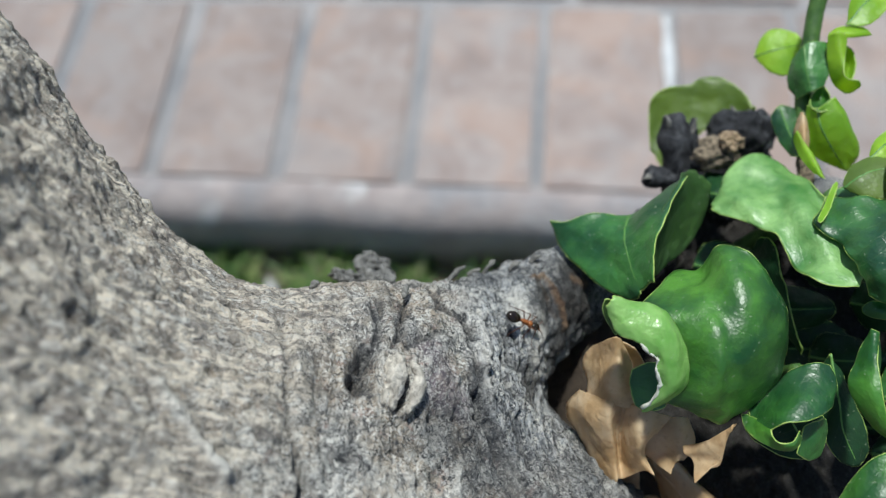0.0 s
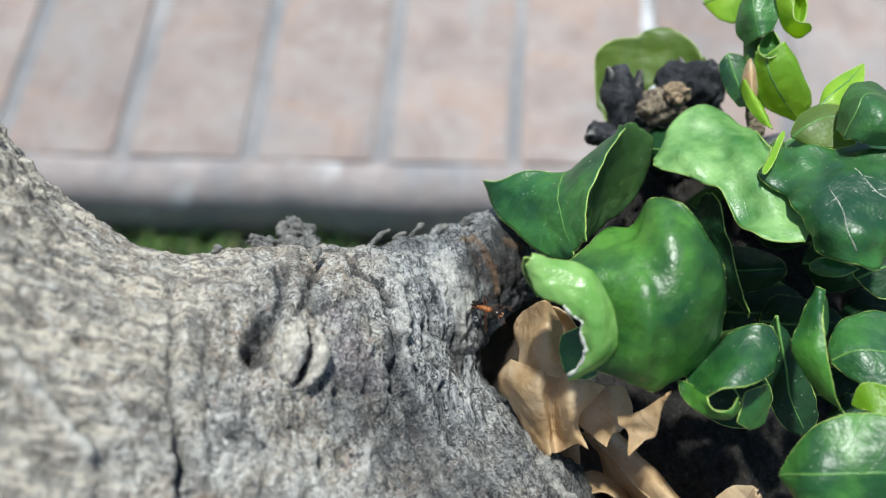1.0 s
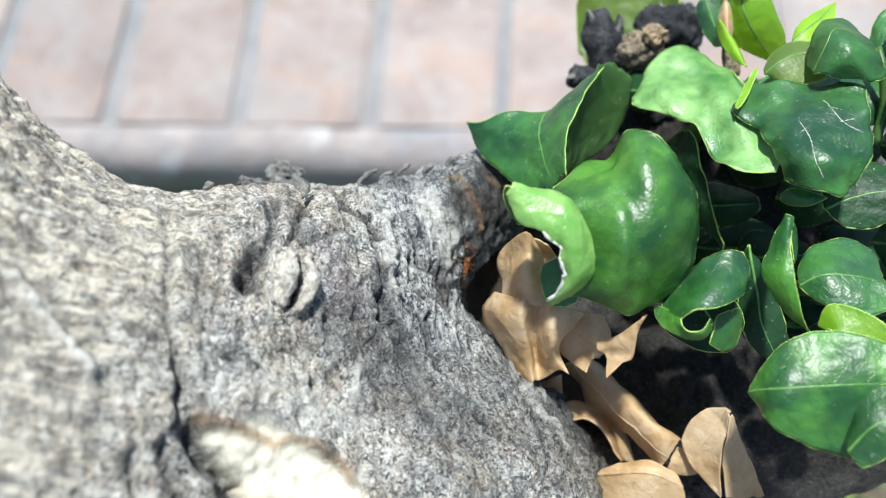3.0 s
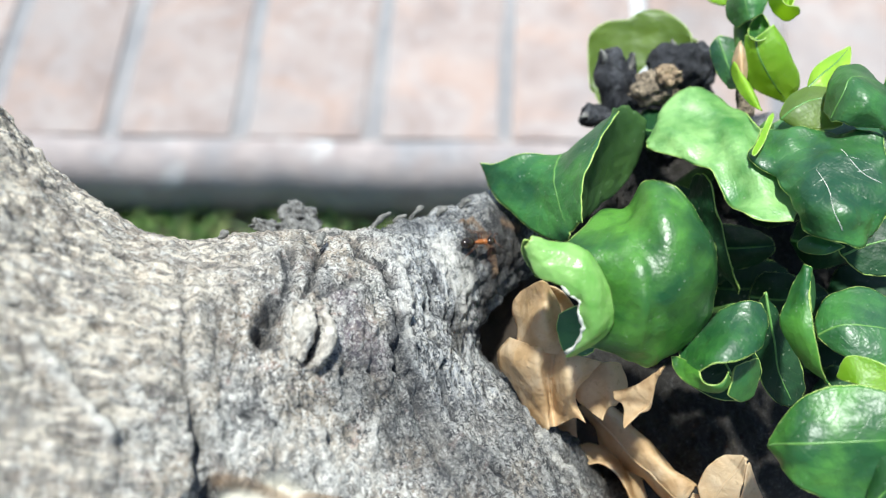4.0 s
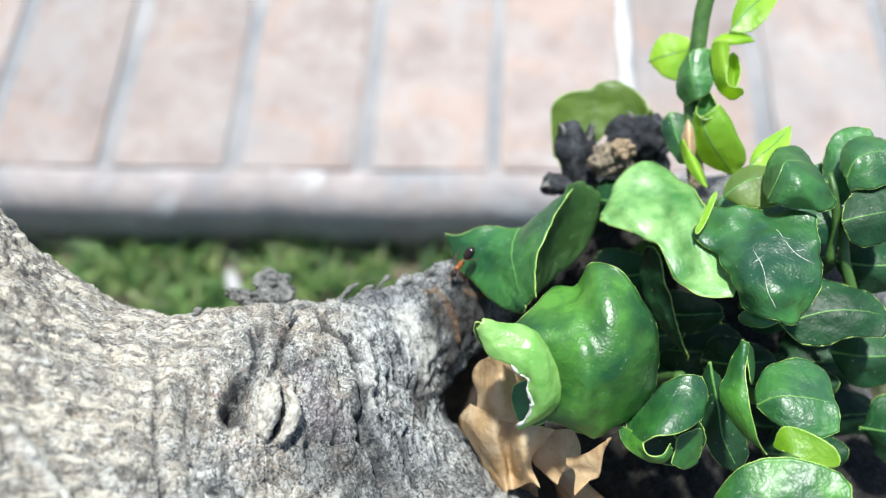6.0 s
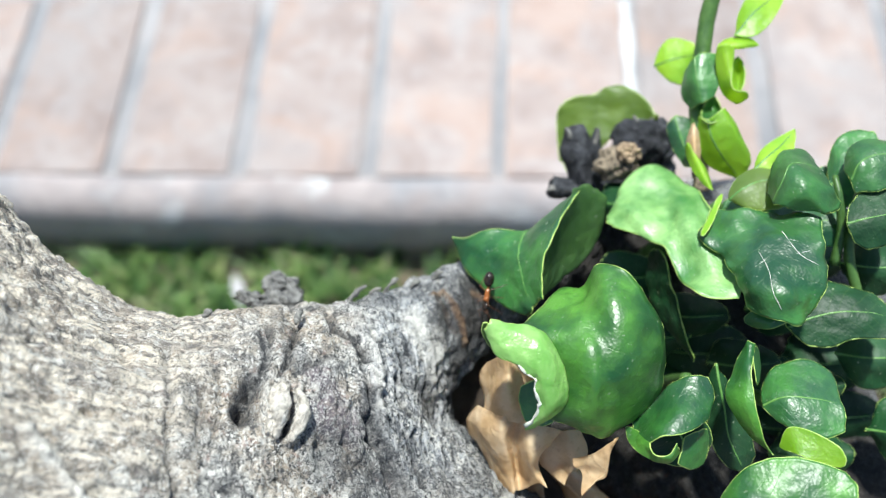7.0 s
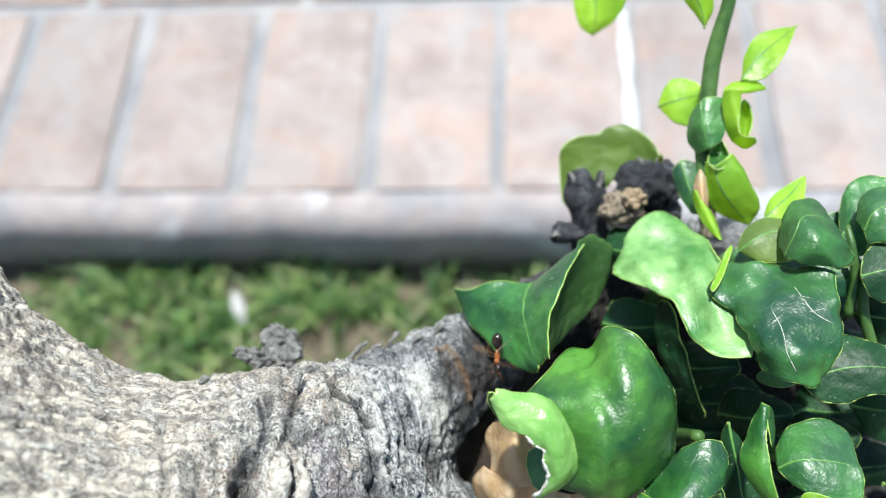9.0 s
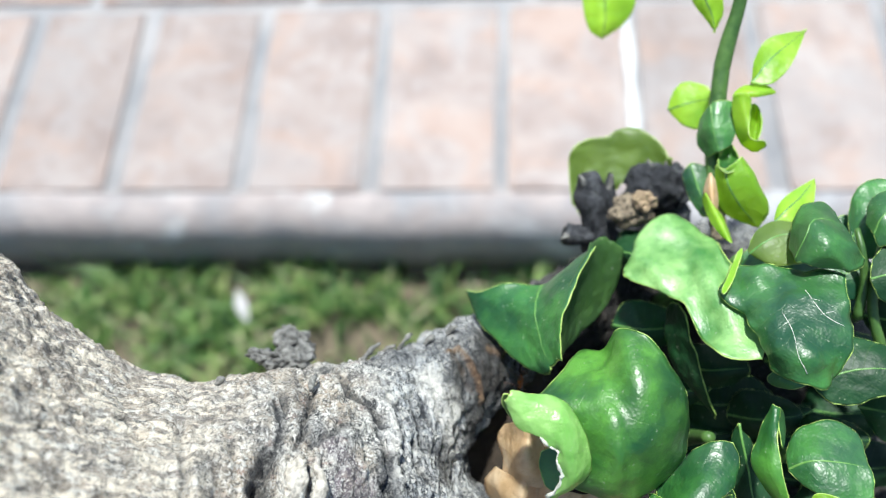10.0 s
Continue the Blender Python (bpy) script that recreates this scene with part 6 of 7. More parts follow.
dead_sheet("dry leaf rolled into a tube",
    [[(13.3, -10.3, -36.9), (19.3, -18.4, -36.7), (24.6, -23.7, -34.1), (29.2, -28.1, -32.1), (30.3, -29.6, -31.2)],
     [(14.4, -10.8, -31.7), (20.5, -17.8, -31), (25.2, -23.3, -29), (29, -27, -28.2), (30.8, -28.1, -28.9)],
     [(17, -11.5, -28.9), (22.5, -16.6, -27.8), (26.2, -21.5, -26.5), (29.6, -24.6, -26.1), (32, -26, -27.5)],
     [(20.3, -12.1, -31.7), (25.3, -16.6, -30.8), (27.7, -20.3, -29.4), (30.4, -23.3, -27.7), (33.5, -25.4, -27.9)]], rib=1)
dead_sheet("dry brown leaf curled into an arch",
    [[(12, -25.1, -33.7), (13.3, -23.1, -31.7), (16.1, -22.2, -30.4), (19.2, -23, -30.5), (21.3, -25.4, -31.2), (23.5, -28.7, -33)],
     [(11.4, -23.6, -35.1), (13, -21, -33.5), (16.4, -19.9, -33.3), (20.4, -20.4, -34.4), (23.4, -23.4, -36), (25.8, -27.8, -37.2)],
     [(9.8, -19.9, -36.6), (11.8, -17.3, -36.6), (16.4, -15.8, -37.5), (21.5, -17.4, -38.6), (25.6, -22, -40), (28.4, -28.1, -40.8)]], rib=9)
dead_sheet("tan face of a folded dry leaf",
    [[(38.9, -21.3, -19.2), (35.8, -21.4, -21.3), (33.6, -22.9, -23.4), (32.3, -25.7, -25.7)],
     [(39, -21.9, -19), (37.5, -24.2, -22.1), (35.9, -26.3, -25.2), (34.3, -28.9, -28.4)],
     [(39, -22.7, -18.8), (38.5, -26.4, -21.6), (38.9, -30.1, -25), (39.8, -34.6, -29.3)]], rib=1)
dead_sheet("pale face of a folded dry leaf",
    [[(38.9, -22.5, -18.7), (38.6, -26.5, -21.5), (38.9, -30.2, -24.8), (39.8, -34.6, -29.3)],
     [(39.2, -22.6, -19.1), (40.7, -25.8, -22), (42.7, -29, -25.3), (45, -34.2, -30.7)],
     [(39.4, -22.7, -19.4), (41.9, -25.5, -23.1), (44.7, -29, -27.2), (47.8, -33.8, -32.4)]], rib=9)
dead_sheet("small curved scrap of dry leaf",
    [[(32.4, -26.1, -29.2), (35.4, -27.2, -28.8), (38.5, -27.4, -28.1)],
     [(31.6, -28.2, -30.7), (35, -28.7, -29.5), (38.5, -28.7, -28.2)],
     [(30.9, -29.9, -31.9), (34.8, -30.9, -31.6), (38.5, -29.4, -29.6)]], rib=9)
dead_sheet("pale tan dry leaf lying flat",
    [[(20.8, -29.7, -32.1), (24.8, -28.9, -31), (27.9, -28.7, -30.6), (31.6, -30.2, -31)],
     [(19.1, -30.8, -33.6), (23.7, -30.7, -30.6), (28.2, -30.8, -29.9), (33.3, -32.5, -31.1)],
     [(19, -34.7, -37.6), (24.1, -35.3, -33.9), (29, -35.6, -33.3), (35.5, -36.9, -34.4)]], rib=1)
# added sheet closing a gap that is dark only with shade
dead_sheet("near-black sheet added to fill the shaded crotch gap",
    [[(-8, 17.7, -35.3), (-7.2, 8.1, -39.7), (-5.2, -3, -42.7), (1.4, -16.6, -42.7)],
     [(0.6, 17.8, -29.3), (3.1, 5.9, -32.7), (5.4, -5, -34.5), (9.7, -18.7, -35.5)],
     [(9.5, 18.4, -27.5), (13.1, 6.4, -33.2), (15.1, -4.8, -34), (18.2, -19.3, -36.4)]], rib=9, skin=GAP_SHADE)
dead_sheet("dry brown leaf scrap",
    [[(7.6, -15.7, -33.4), (9.2, -18.4, -34.7), (11.7, -22, -35.5)],
     [(12.8, -13.3, -30.5), (13, -16.6, -33.1), (13.1, -20.2, -34.8)]], rib=9)


# ---- twigs, broken stub, knobs and flakes of bark ----
def rough_tube(name, line, radii, material, label="", rough=0.25, freq=600, sides=14, n=14, seed=0):
    me = tube_mesh(name, to_tree(spline(line, n)), np.interp(np.linspace(0, 1, n), np.linspace(0, 1, len(radii)), radii) * 0.001, sides, rough, freq, seed)
    return link(name, me, material, tree, label)


def lump(name, centre, size, material, label="", rough=0.3, freq=500, seed=0, parent=None, to=None):
    bm = bmesh.new()
    bmesh.ops.create_icosphere(bm, subdivisions=4, radius=1)
    p = np.array([v.co for v in bm.verts])
    d = p * (1 + rough * fractal(p * 0.004, freq, 4, seed))[:, None] * np.array(size)
    q = (to or to_tree)(d + np.array(centre))
    for v, c in zip(bm.verts, q):
        v.co = c
    ob = part(name, bm, material, parent or tree, label)
    return ob


rough_tube("shoot_stem", [(43.3, 50.4, -9.4), (43.1, 59.4, -4.9), (43.9, 67.9, 0.3), (44.5, 72.7, 3.7), (46.3, 79, 10), (47.2, 83.6, 15.5)], [1.7, 1.7, 1.6, 1.7, 1.3, 1.2], STEM, "dark green upright young shoot", rough=0.05, n=24)
rough_tube("twig", [(44.1, 41.4, -13.9), (43.8, 46.4, -11.4), (43.3, 50.9, -9.1)], [1.6, 1.7, 1.7], CUT, "brown base of the shoot", rough=0.15)
rough_tube("twig", [(69, 16.9, -9.9), (66.3, 23.3, -4.4), (66.6, 29.1, -0.4), (69.2, 36.3, 0.7)], [1.0, 0.9, 0.8, 0.7], STEM, "thin green twig", rough=0.06)
rough_tube("twig", [(64.5, 22.2, -7), (64.8, 26.8, -2.5), (63.5, 31.2, 2), (63.1, 35.1, 2.8)], [0.9, 0.8, 0.7, 0.5], STEM, "thin green twig", rough=0.06)
rough_tube("twig", [(36, 35.7, -32.5), (39.7, 34.1, -20.3), (41.9, 30.7, -6.6), (43.2, 31.1, -1)], [2.2, 1.8, 1.4, 1.0], STEM, "green twig bearing leaves", rough=0.08)
rough_tube("twig", [(33.7, 5.4, -42.8), (36.7, 4.8, -26.8), (37.5, 1.5, -11.8)], [2.0, 1.6, 1.0], STEM, "green twig bearing leaves", rough=0.08)
rough_tube("twig", [(49.5, 4.6, -38.8), (51.8, 1.9, -23.7), (53.5, -3.1, -11.7)], [2.0, 1.6, 1.0], STEM, "green twig bearing leaves", rough=0.08)
rough_tube("stub_prong", [(22.4, 45.3, -25), (20.4, 50.4, -19.3), (19.5, 54.4, -15.2), (18.6, 56.4, -13.2)], [3.8, 3.2, 2.8, 2.0], CHAR, "blackened splintered prong", rough=0.28, freq=260, seed=3, sides=26, n=26)
rough_tube("stub_prong", [(25.1, 47.1, -25.5), (19.7, 46.2, -22.2), (14.9, 46.2, -20.8)], [3.0, 2.6, 2.3], CHAR, "blackened splintered prong", rough=0.28, freq=260, seed=5, sides=26, n=26)
rough_tube("stub_prong", [(25, 49.8, -24.3), (24.2, 55.6, -20.5), (24.6, 59.9, -18.6)], [1.8, 1.4, 0.5], CHAR, "blackened splinter", rough=0.3, freq=500, seed=6)
rough_tube("stub_core", [(33.6, 48.5, -37.6), (33.9, 54.2, -30.6), (33.7, 59, -24), (32.9, 62.6, -20.1)], [8.5, 7, 5.4, 3.4], CHAR, "blackened broken branch end", rough=0.3, freq=260, seed=8, sides=26, n=26)
rough_tube("stub_core", [(36.4, 52.1, -31.8), (37.7, 57.6, -25), (38.9, 62.3, -21.8)], [6.0, 4.6, 2.6], CHAR, "blackened broken branch end", rough=0.3, freq=260, seed=9, sides=26, n=26)
lump("stub_core", (33.7, 57.1, -19.6), (5.6, 4.6, 5.0), CHAR, "blackened broken branch end", rough=0.3, freq=330, seed=70)
lump("stub_core", (38.3, 57.7, -20.7), (3.6, 4.4, 4.4), CHAR, "blackened broken branch end", rough=0.3, freq=330, seed=71)
lump("stub_core", (30.9, 59.2, -19.5), (3.0, 2.4, 3.0), CHAR, "blackened broken branch end", rough=0.35, freq=330, seed=72)
lump("stub_core", (22.5, 53.4, -21.6), (2.9, 4.6, 3.6), CHAR, "blackened splintered prong", rough=0.3, freq=300, seed=73)
lump("stub_core", (16, 46.6, -22), (2.4, 2.2, 2.4), CHAR, "blackened splintered prong", rough=0.3, freq=300, seed=77)
lump("stub_cut", (27.9, 48.7, -15.3), (4.3, 3.5, 3.2), CUT, "crumbling brown cut end", rough=0.32, freq=620, seed=4)
lump("stub_cut", (29.6, 48.7, -11), (2.3, 1.9, 1.7), TAN, "pale brown fibrous cut wood", rough=0.4, freq=620, seed=6)
rough_tube("splinter", [(18, 53.7, -14.3), (17.9, 54.4, -12.9), (17, 55, -11.5)], [0.6, 0.5, 0.2], BARKBIT, "pale grey weathered splinter", rough=0.5, freq=600, seed=90)
rough_tube("splinter", [(19.6, 53.9, -14.3), (20, 54.8, -13.4), (19.6, 55.6, -12.5)], [0.6, 0.5, 0.2], BARKBIT, "pale grey weathered splinter", rough=0.5, freq=600, seed=91)
rough_tube("splinter", [(23.6, 56, -19.2), (24.4, 57.3, -18.1), (24.5, 58.6, -17)], [0.6, 0.5, 0.2], BARKBIT, "pale grey weathered splinter", rough=0.5, freq=600, seed=92)
rough_tube("splinter", [(33.2, 60.9, -19.8), (33.2, 61.9, -18.8), (32.5, 62.8, -17.8)], [0.6, 0.5, 0.2], BARKBIT, "pale grey weathered splinter", rough=0.5, freq=600, seed=93)
rough_tube("splinter", [(36, 61.7, -20.8), (36.7, 62.4, -20), (36.7, 63, -19.1)], [0.6, 0.5, 0.2], BARKBIT, "pale grey weathered splinter", rough=0.5, freq=600, seed=94)
rough_tube("splinter", [(14.8, 45.4, -20.1), (14.5, 44.9, -19.7), (13.4, 44.3, -19.3)], [0.6, 0.5, 0.2], BARKBIT, "pale grey weathered splinter", rough=0.5, freq=600, seed=95)
lump("branch_scar", (-29.9, -11.9, 10.4), (1.8, 3.9, 2.1), SCARWOOD, "pale grey healed branch scar", rough=0.3, freq=520, seed=50)
rough_tube("scar_rim", [(-27.6, -8.6, 9.4), (-26.1, -11, 9.3), (-26.3, -14, 9.5), (-27.4, -16.8, 9.9)], [0.5, 0.95, 0.9, 0.4], SCARWOOD, "pale raised rim beside the scar", rough=0.4, freq=520, seed=51, n=20)
lump("bark_knob", (-42.1, 20.4, -20.7), (2.38, 1.9, 2.28), KNOB, "small grey knob of bark", rough=0.6, freq=520, seed=20)
lump("bark_knob", (-40.3, 18.9, -21.5), (2.12, 1.7, 2.04), KNOB, "small grey knob of bark", rough=0.6, freq=520, seed=21)
lump("bark_knob", (-41.3, 21.7, -21.3), (2.12, 1.7, 2.04), KNOB, "small grey knob of bark", rough=0.6, freq=520, seed=22)
lump("bark_knob", (-38.8, 19.1, -21.5), (1.75, 1.4, 1.68), KNOB, "small grey knob of bark", rough=0.6, freq=520, seed=23)
lump("bark_knob", (-40.7, 15.8, -16.3), (2.25, 1.8, 2.16), KNOB, "small grey knob of bark", rough=0.6, freq=520, seed=24)
lump("bark_knob", (-38.4, 15.5, -16.6), (2.12, 1.7, 2.04), KNOB, "small grey knob of bark", rough=0.6, freq=520, seed=25)
lump("bark_knob", (-42.9, 14.5, -14.5), (1.38, 1.1, 1.32), KNOB, "small grey knob of bark", rough=0.6, freq=520, seed=26)
lump("bark_knob", (-40.7, 18.2, -19.6), (2.12, 1.7, 2.04), KNOB, "small grey knob of bark", rough=0.6, freq=520, seed=27)
lump("bark_knob", (-43.5, 22.4, -21.9), (1.88, 1.5, 1.8), KNOB, "small grey knob of bark", rough=0.6, freq=520, seed=28)
lump("bark_knob", (-42.4, 23.5, -21.5), (1.62, 1.3, 1.56), KNOB, "small grey knob of bark", rough=0.6, freq=520, seed=29)
lump("bark_knob", (-39.7, 22.2, -22.2), (1.94, 1.55, 1.86), KNOB, "small grey knob of bark", rough=0.6, freq=520, seed=30)
lump("bark_knob", (-39, 21, -22.8), (1.62, 1.3, 1.56), KNOB, "small grey knob of bark", rough=0.6, freq=520, seed=31)
lump("bark_knob", (-40.8, 20.1, -22), (1.88, 1.5, 1.8), KNOB, "small grey knob of bark", rough=0.6, freq=520, seed=32)
lump("bark_knob", (-47.1, 16.9, -15.3), (1.38, 1.1, 1.32), KNOB, "small grey knob of bark", rough=0.6, freq=520, seed=33)
lump("bark_knob", (-44.6, 17, -16.5), (1.5, 1.2, 1.44), KNOB, "small grey knob of bark", rough=0.6, freq=520, seed=34)
lump("bark_knob", (-43.7, 17.4, -18.6), (1.25, 1.0, 1.2), KNOB, "small grey knob of bark", rough=0.6, freq=520, seed=35)
lump("bark_knob", (-46, 16, -15.8), (1.12, 0.9, 1.08), KNOB, "small grey knob of bark", rough=0.6, freq=520, seed=36)
rough_tube("bark_flake", [(-24.7, 13.7, -8.8), (-23.4, 16.1, -10), (-22, 18, -11.4)], [0.35, 0.6, 0.3], BARKBIT, "loose flake of dark bark", rough=0.5, freq=700, seed=40)
rough_tube("bark_flake", [(-21.4, 16.8, -12.5), (-20.2, 17.4, -11.8), (-19, 17.5, -11.3)], [0.35, 0.6, 0.3], BARKBIT, "loose flake of dark bark", rough=0.5, freq=700, seed=41)
rough_tube("bark_flake", [(-18.5, 17.2, -12.3), (-17.5, 19.5, -13.5), (-16.5, 21.3, -15)], [0.35, 0.6, 0.3], BARKBIT, "loose flake of dark bark", rough=0.5, freq=700, seed=42)
rough_tube("bark_flake", [(-13.7, 18.5, -12.9), (-12.7, 19.6, -12.8), (-11.8, 20.2, -13)], [0.35, 0.6, 0.3], BARKBIT, "loose flake of dark bark", rough=0.5, freq=700, seed=43)
rough_tube("bark_flake", [(-9.7, 21.3, -14.9), (-8.7, 22.4, -14.9), (-7.6, 23, -15.1)], [0.35, 0.6, 0.3], BARKBIT, "loose flake of dark bark", rough=0.5, freq=700, seed=44)
rough_tube("bark_flake", [(-46.4, 4.7, 4.4), (-45.9, 5.7, 4.4), (-45.3, 6.2, 4.2)], [0.35, 0.6, 0.3], BARKBIT, "loose flake of dark bark", rough=0.5, freq=700, seed=45)
rough_tube("bark_flake", [(-30.8, 4.5, 3.2), (-30.8, 6.5, 2.2), (-30.7, 8, 1)], [0.35, 0.6, 0.3], BARKBIT, "loose flake of dark bark", rough=0.5, freq=700, seed=46)

# ---- pale scrap in the grass ----
scrap, _ = sheet("dry_leaf", [[(-14, -3, 2), (0, -5, 6), (14, -2, 3)], [(-15, 0, 1), (0, 0, 4), (16, 1, 1)], [(-13, 3, 2), (0, 5, 6), (13, 3, 4)]], 0.4, MORTAR, None,
                 lambda p: (np.asarray(p) @ np.array(Matrix.Rotation(radians(112), 3, "Z")).T) * 0.0011 + np.array((-0.174, 0.347, -0.064)), wave=0.4, seed=77)
tagged(scrap, "pale grey dry leaf lying in the grass", "dry leaf")


# ---- the ant ----
ant = new("ant")
tagged(ant, "small orange-brown ant with a dark shiny abdomen and head", "ant")


ANT_SIZE = 0.00118


def ant_mm(p):
    return np.asarray(p, float) * ANT_SIZE


def ant_lump(name, centre, size, material, label="", rough=0.03, seed=0):
    return lump(name, centre, size, material, label, rough, 250, seed, ant, ant_mm)


ant_lump("abdomen", (-2.55, 0, 0.10), (1.22, 0.86, 0.80), ANT_DARK, "shiny blackish-brown abdomen")
ant_lump("waist", (-1.22, 0, 0.02), (0.26, 0.18, 0.30), ANT_RED, "narrow orange waist")
thorax = ant_lump("thorax", (-0.15, 0, 0.12), (0.98, 0.40, 0.42), ANT_RED, "orange-brown thorax", 0.10, 3)
ant_lump("neck_hump", (0.55, 0, 0.2), (0.48, 0.44, 0.42), ANT_RED, "", 0.05, 5)
head = ant_lump("head", (1.75, 0, 0.10), (0.72, 0.62, 0.46), ANT_DARK, "dark brown head", 0.04, 8)
for s_ in (-1, 1):
    eye_ = ant_lump("eye", (1.75, 0.52 * s_, 0.28), (0.15, 0.11, 0.13), ANT_DARK)
    link("mandible", tube_mesh("mandible", ant_mm(spline([(2.3, 0.28 * s_, 0.0), (2.7, 0.24 * s_, -0.05), (2.78, 0.04 * s_, -0.08)], 8)), np.linspace(0.12, 0.05, 8) * ANT_SIZE, 8), ANT_RED, ant)
    link("antenna", tube_mesh("antenna", ant_mm(spline([(2.2, 0.3 * s_, 0.3), (2.6, 0.95 * s_, 0.62), (3.1, 1.15 * s_, 0.2), (3.75, 1.1 * s_, -0.15)], 16)), np.linspace(0.075, 0.06, 16) * ANT_SIZE, 7), ANT_LEG, ant, "thin elbowed antenna")
legs = []
for s_ in (-1, 1):
    for k, (x0, x1, x2) in enumerate(((0.65, 1.25, 2.1), (0.2, 0.15, 0.1), (-0.35, -1.2, -2.3))):
        me = tube_mesh("leg", ant_mm(np.vstack([spline([(0, 0.25 * s_, 0), (x1 - x0, 1.15 * s_, 0.85)], 7), spline([(x1 - x0, 1.2 * s_, 0.82), ((x1 + x2) / 2 - x0, 1.75 * s_, -0.2), (x2 - x0, 2.3 * s_, -1.05)], 9), spline([(x2 - x0, 2.35 * s_, -1.06), (x2 - x0 + 0.25 * (1 - k), 2.8 * s_, -1.08)], 4)])), np.r_[np.linspace(0.10, 0.08, 7), np.linspace(0.065, 0.045, 9), np.linspace(0.04, 0.025, 4)] * ANT_SIZE, 7)
        leg = link("leg", me, ANT_LEG, ant, "thin jointed brown leg")
        legs.append((leg, (x0, 0, -0.02), s_ * (1 if k % 2 else -1), s_))

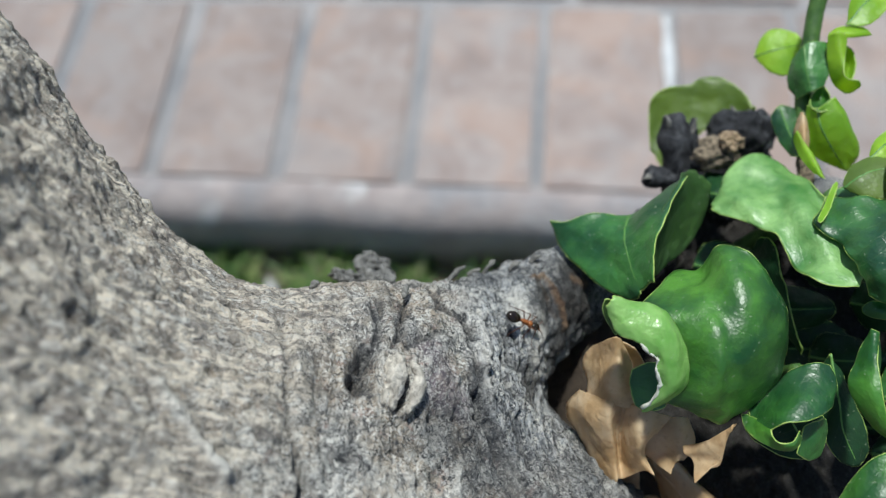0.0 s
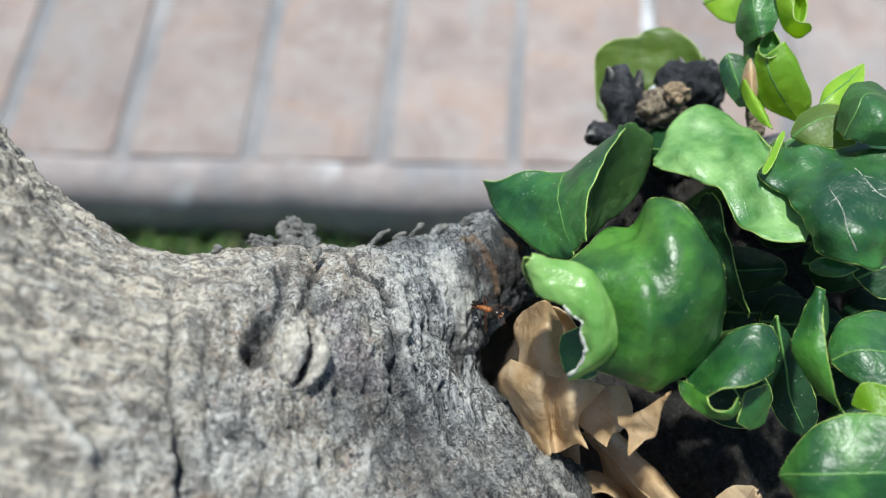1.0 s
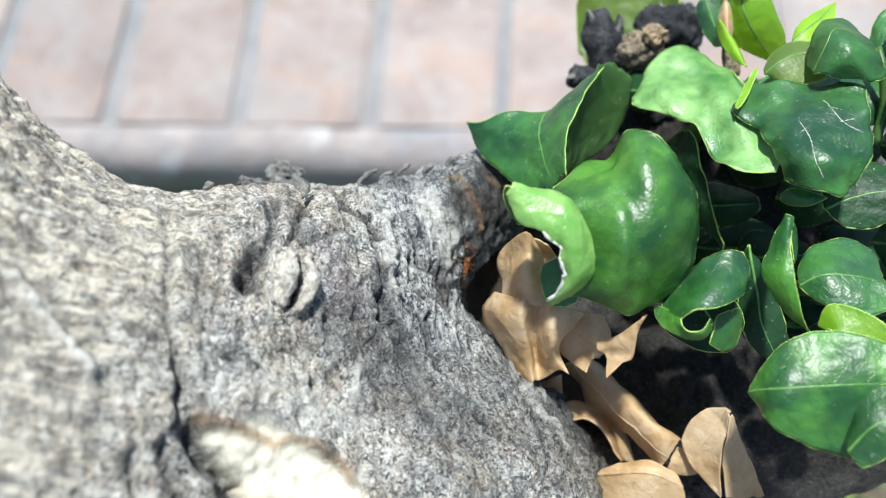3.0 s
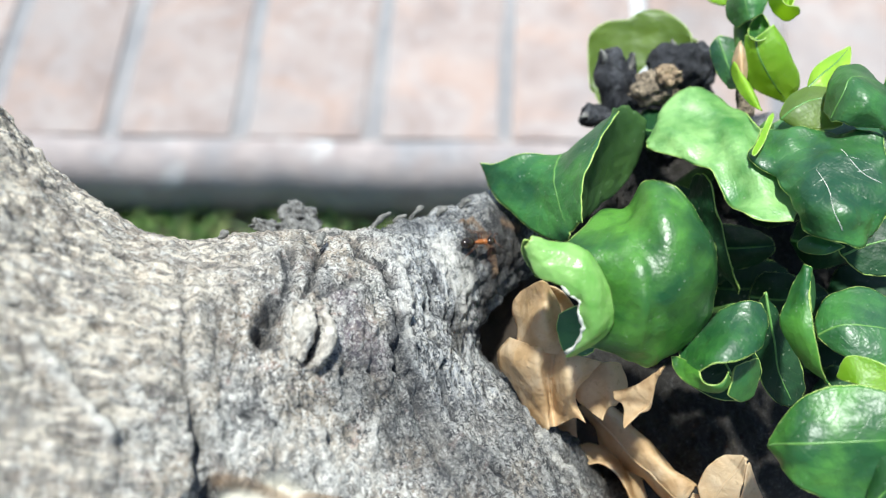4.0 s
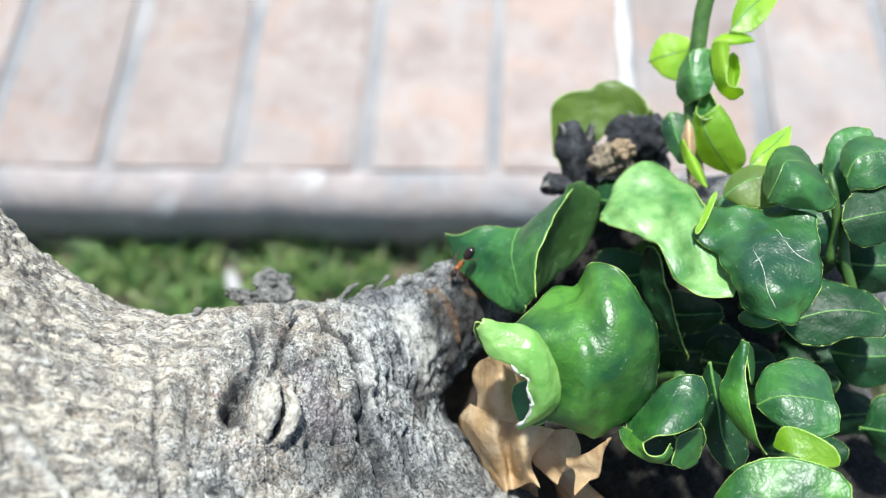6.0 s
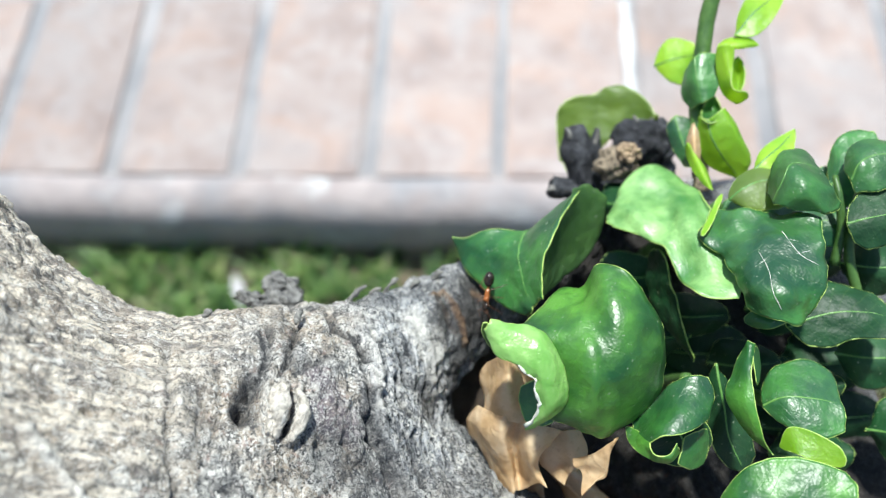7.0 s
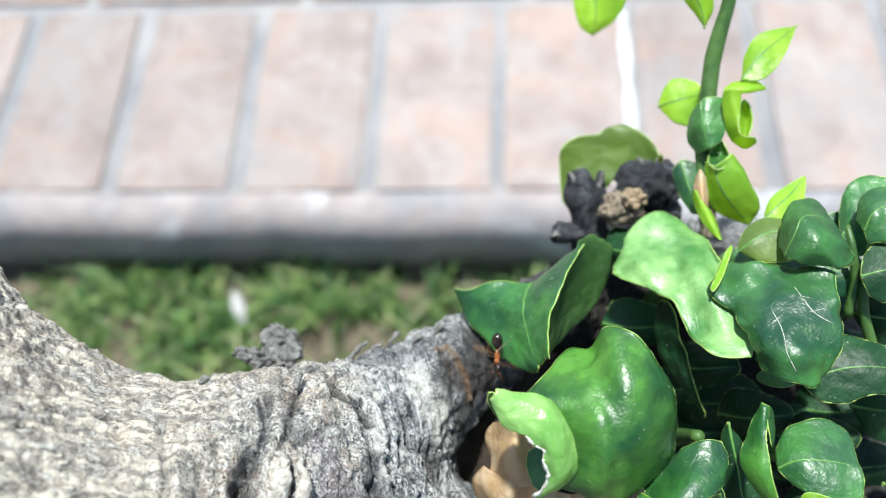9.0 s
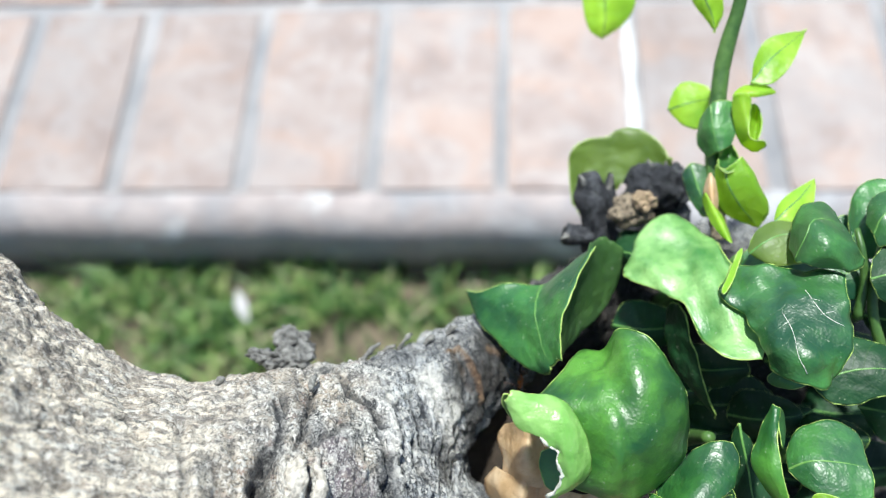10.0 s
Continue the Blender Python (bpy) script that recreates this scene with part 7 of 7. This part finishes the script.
# where the ant goes: seconds, place in millimetres about the fork, its way ahead, its upper side
ANT = [
    (0, (-10.3, 4.8, -5.6), (0.76, -0.05, -0.64), (0.64, 0.05, 0.76)),
    (0.2, (-9.7, 4.8, -5.2), (0.73, 0.24, -0.63), (0.65, 0.04, 0.76)),
    (0.6, (-4.7, 4.5, -12.9), (0.55, 0.01, -0.84), (0.80, -0.28, 0.52)),
    (1, (-4.5, 3.8, -12.0), (0.91, -0.36, 0.21), (-0.15, 0.19, 0.97)),
    (1.2, (-5.8, 0.3, -13.6), (0.02, -0.87, -0.50), (0.88, -0.23, 0.43)),
    (1.5, (-7.1, -8.6, -13.9), (0.40, -0.87, -0.27), (0.81, 0.20, 0.55)),
    (1.8, (-4.4, -17.7, -10.6), (0.78, -0.57, -0.25), (0.55, 0.43, 0.72)),
    (2, (1.1, -21.1, -11.3), (0.84, -0.33, -0.43), (0.55, 0.47, 0.70)),
    (2.2, (5.6, -22.5, -14.5), (0.78, -0.48, -0.41), (0.62, 0.46, 0.64)),
    (2.5, (-1.0, -13.7, -14.8), (-0.37, 0.81, -0.45), (0.60, 0.58, 0.55)),
    (2.9, (-5.1, -0.6, -16.4), (0.02, 0.85, 0.52), (0.92, -0.22, 0.33)),
    (3.3, (-5.8, 8.1, -10.4), (0.57, 0.70, -0.43), (0.67, -0.08, 0.74)),
    (3.5, (-5.4, 11.7, -11.3), (0.67, 0.56, -0.48), (0.57, 0.02, 0.82)),
    (3.8, (-4.8, 11.0, -11.2), (0.79, 0.15, -0.60), (0.61, -0.03, 0.80)),
    (4.2, (-6.1, 14.3, -9.9), (0.71, 0.54, -0.46), (0.42, 0.20, 0.89)),
    (4.5, (-0.3, 17.3, -14.6), (0.78, 0.40, -0.49), (0.53, 0.01, 0.85)),
    (4.8, (0.7, 19.9, -8.2), (0.19, 0.92, 0.33), (-0.65, -0.13, 0.75)),
    (5, (0.5, 22.1, -8.0), (0.33, 0.90, 0.26), (-0.60, -0.01, 0.80)),
    (5.2, (2.7, 23.8, -7.0), (0.62, 0.72, 0.31), (-0.56, 0.13, 0.82)),
    (5.4, (1.3, 23.8, -7.0), (0.39, 0.90, 0.19), (-0.53, 0.06, 0.84)),
    (5.5, (-1.2, 22.4, -7.9), (-0.16, 0.99, -0.01), (-0.60, -0.09, 0.80)),
    (5.6, (-4.5, 22.5, -10.1), (-0.43, 0.89, -0.14), (-0.62, -0.18, 0.77)),
    (5.8, (-4.2, 22.5, -10.2), (-0.64, -0.51, -0.58), (-0.62, -0.12, 0.78)),
    (6, (-2.4, 21.3, -9.5), (-0.57, -0.57, -0.59), (-0.64, -0.13, 0.75)),
    (6.2, (0.1, 17.6, -9.4), (-0.18, -0.88, -0.44), (-0.66, -0.23, 0.71)),
    (7.3, (2.0, 15.4, -8.5), (-0.08, -0.84, -0.54), (-0.67, -0.36, 0.65)),
    (7.5, (2.4, 15.1, -8.4), (-0.03, -0.83, -0.56), (-0.67, -0.40, 0.63)),
    (7.7, (1.8, 14.3, -9.2), (0.01, -0.83, -0.55), (-0.66, -0.42, 0.62)),
    (8, (2.3, 15.1, -8.4), (-0.05, -0.84, -0.54), (-0.67, -0.38, 0.64)),
    (8.3, (2.6, 14.9, -7.9), (-0.07, -0.81, -0.59), (-0.67, -0.40, 0.63)),
    (8.6, (2.3, 15.3, -8.2), (-0.10, -0.81, -0.58), (-0.67, -0.37, 0.64)),
    (8.8, (2.3, 15.0, -8.3), (-0.09, -0.81, -0.58), (-0.66, -0.39, 0.64)),
    (9, (2.6, 14.4, -8.4), (-0.00, -0.82, -0.58), (-0.67, -0.43, 0.61)),
    (9.2, (1.5, 15.1, -9.1), (-0.04, -0.85, -0.53), (-0.66, -0.38, 0.65)),
    (9.5, (3.8, 14.8, -19.5), (-0.16, -0.88, -0.44), (0.75, -0.40, 0.53)),
    (10, (4.4, 13.9, -21.5), (-0.22, -0.77, -0.60), (0.77, -0.51, 0.37)),
]


def ant_pose(place, ahead, up):
    z = Vector(up).normalized()
    x = Vector(ahead)
    x = (x - z * x.dot(z)).normalized()
    m = Matrix((x, z.cross(x), z)).transposed().to_4x4()
    m.translation = Vector(place) * 0.001 + FORK + z * 0.0002
    return m


def motions():
    walk(ant, [(t, ant_pose(place, ahead, up)) for t, place, ahead, up in ANT])
    # the legs swing in two alternating sets of three while it walks, and rest while it stands
    for leg, hip, phase, side in legs:
        rows = []
        for k in range(101):
            t = k / 10
            a, b = [min(max(i, 0), len(ANT) - 1) for i in (sum(r[0] <= t for r in ANT) - 1, sum(r[0] <= t for r in ANT))]
            pace = (Vector(ANT[b][1]) - Vector(ANT[a][1])).length / max(ANT[b][0] - ANT[a][0], 0.05)
            swing = min(20.0, 2.0 + pace * 2.2) * math.sin(2 * math.pi * 2.3 * t + (0 if phase > 0 else math.pi))
            rows.append((t, pose(hip[0] * ANT_SIZE, hip[1] * ANT_SIZE, hip[2] * ANT_SIZE, 0.25 * abs(swing) * side, 0, swing * side)))
        walk(leg, rows)


motions()
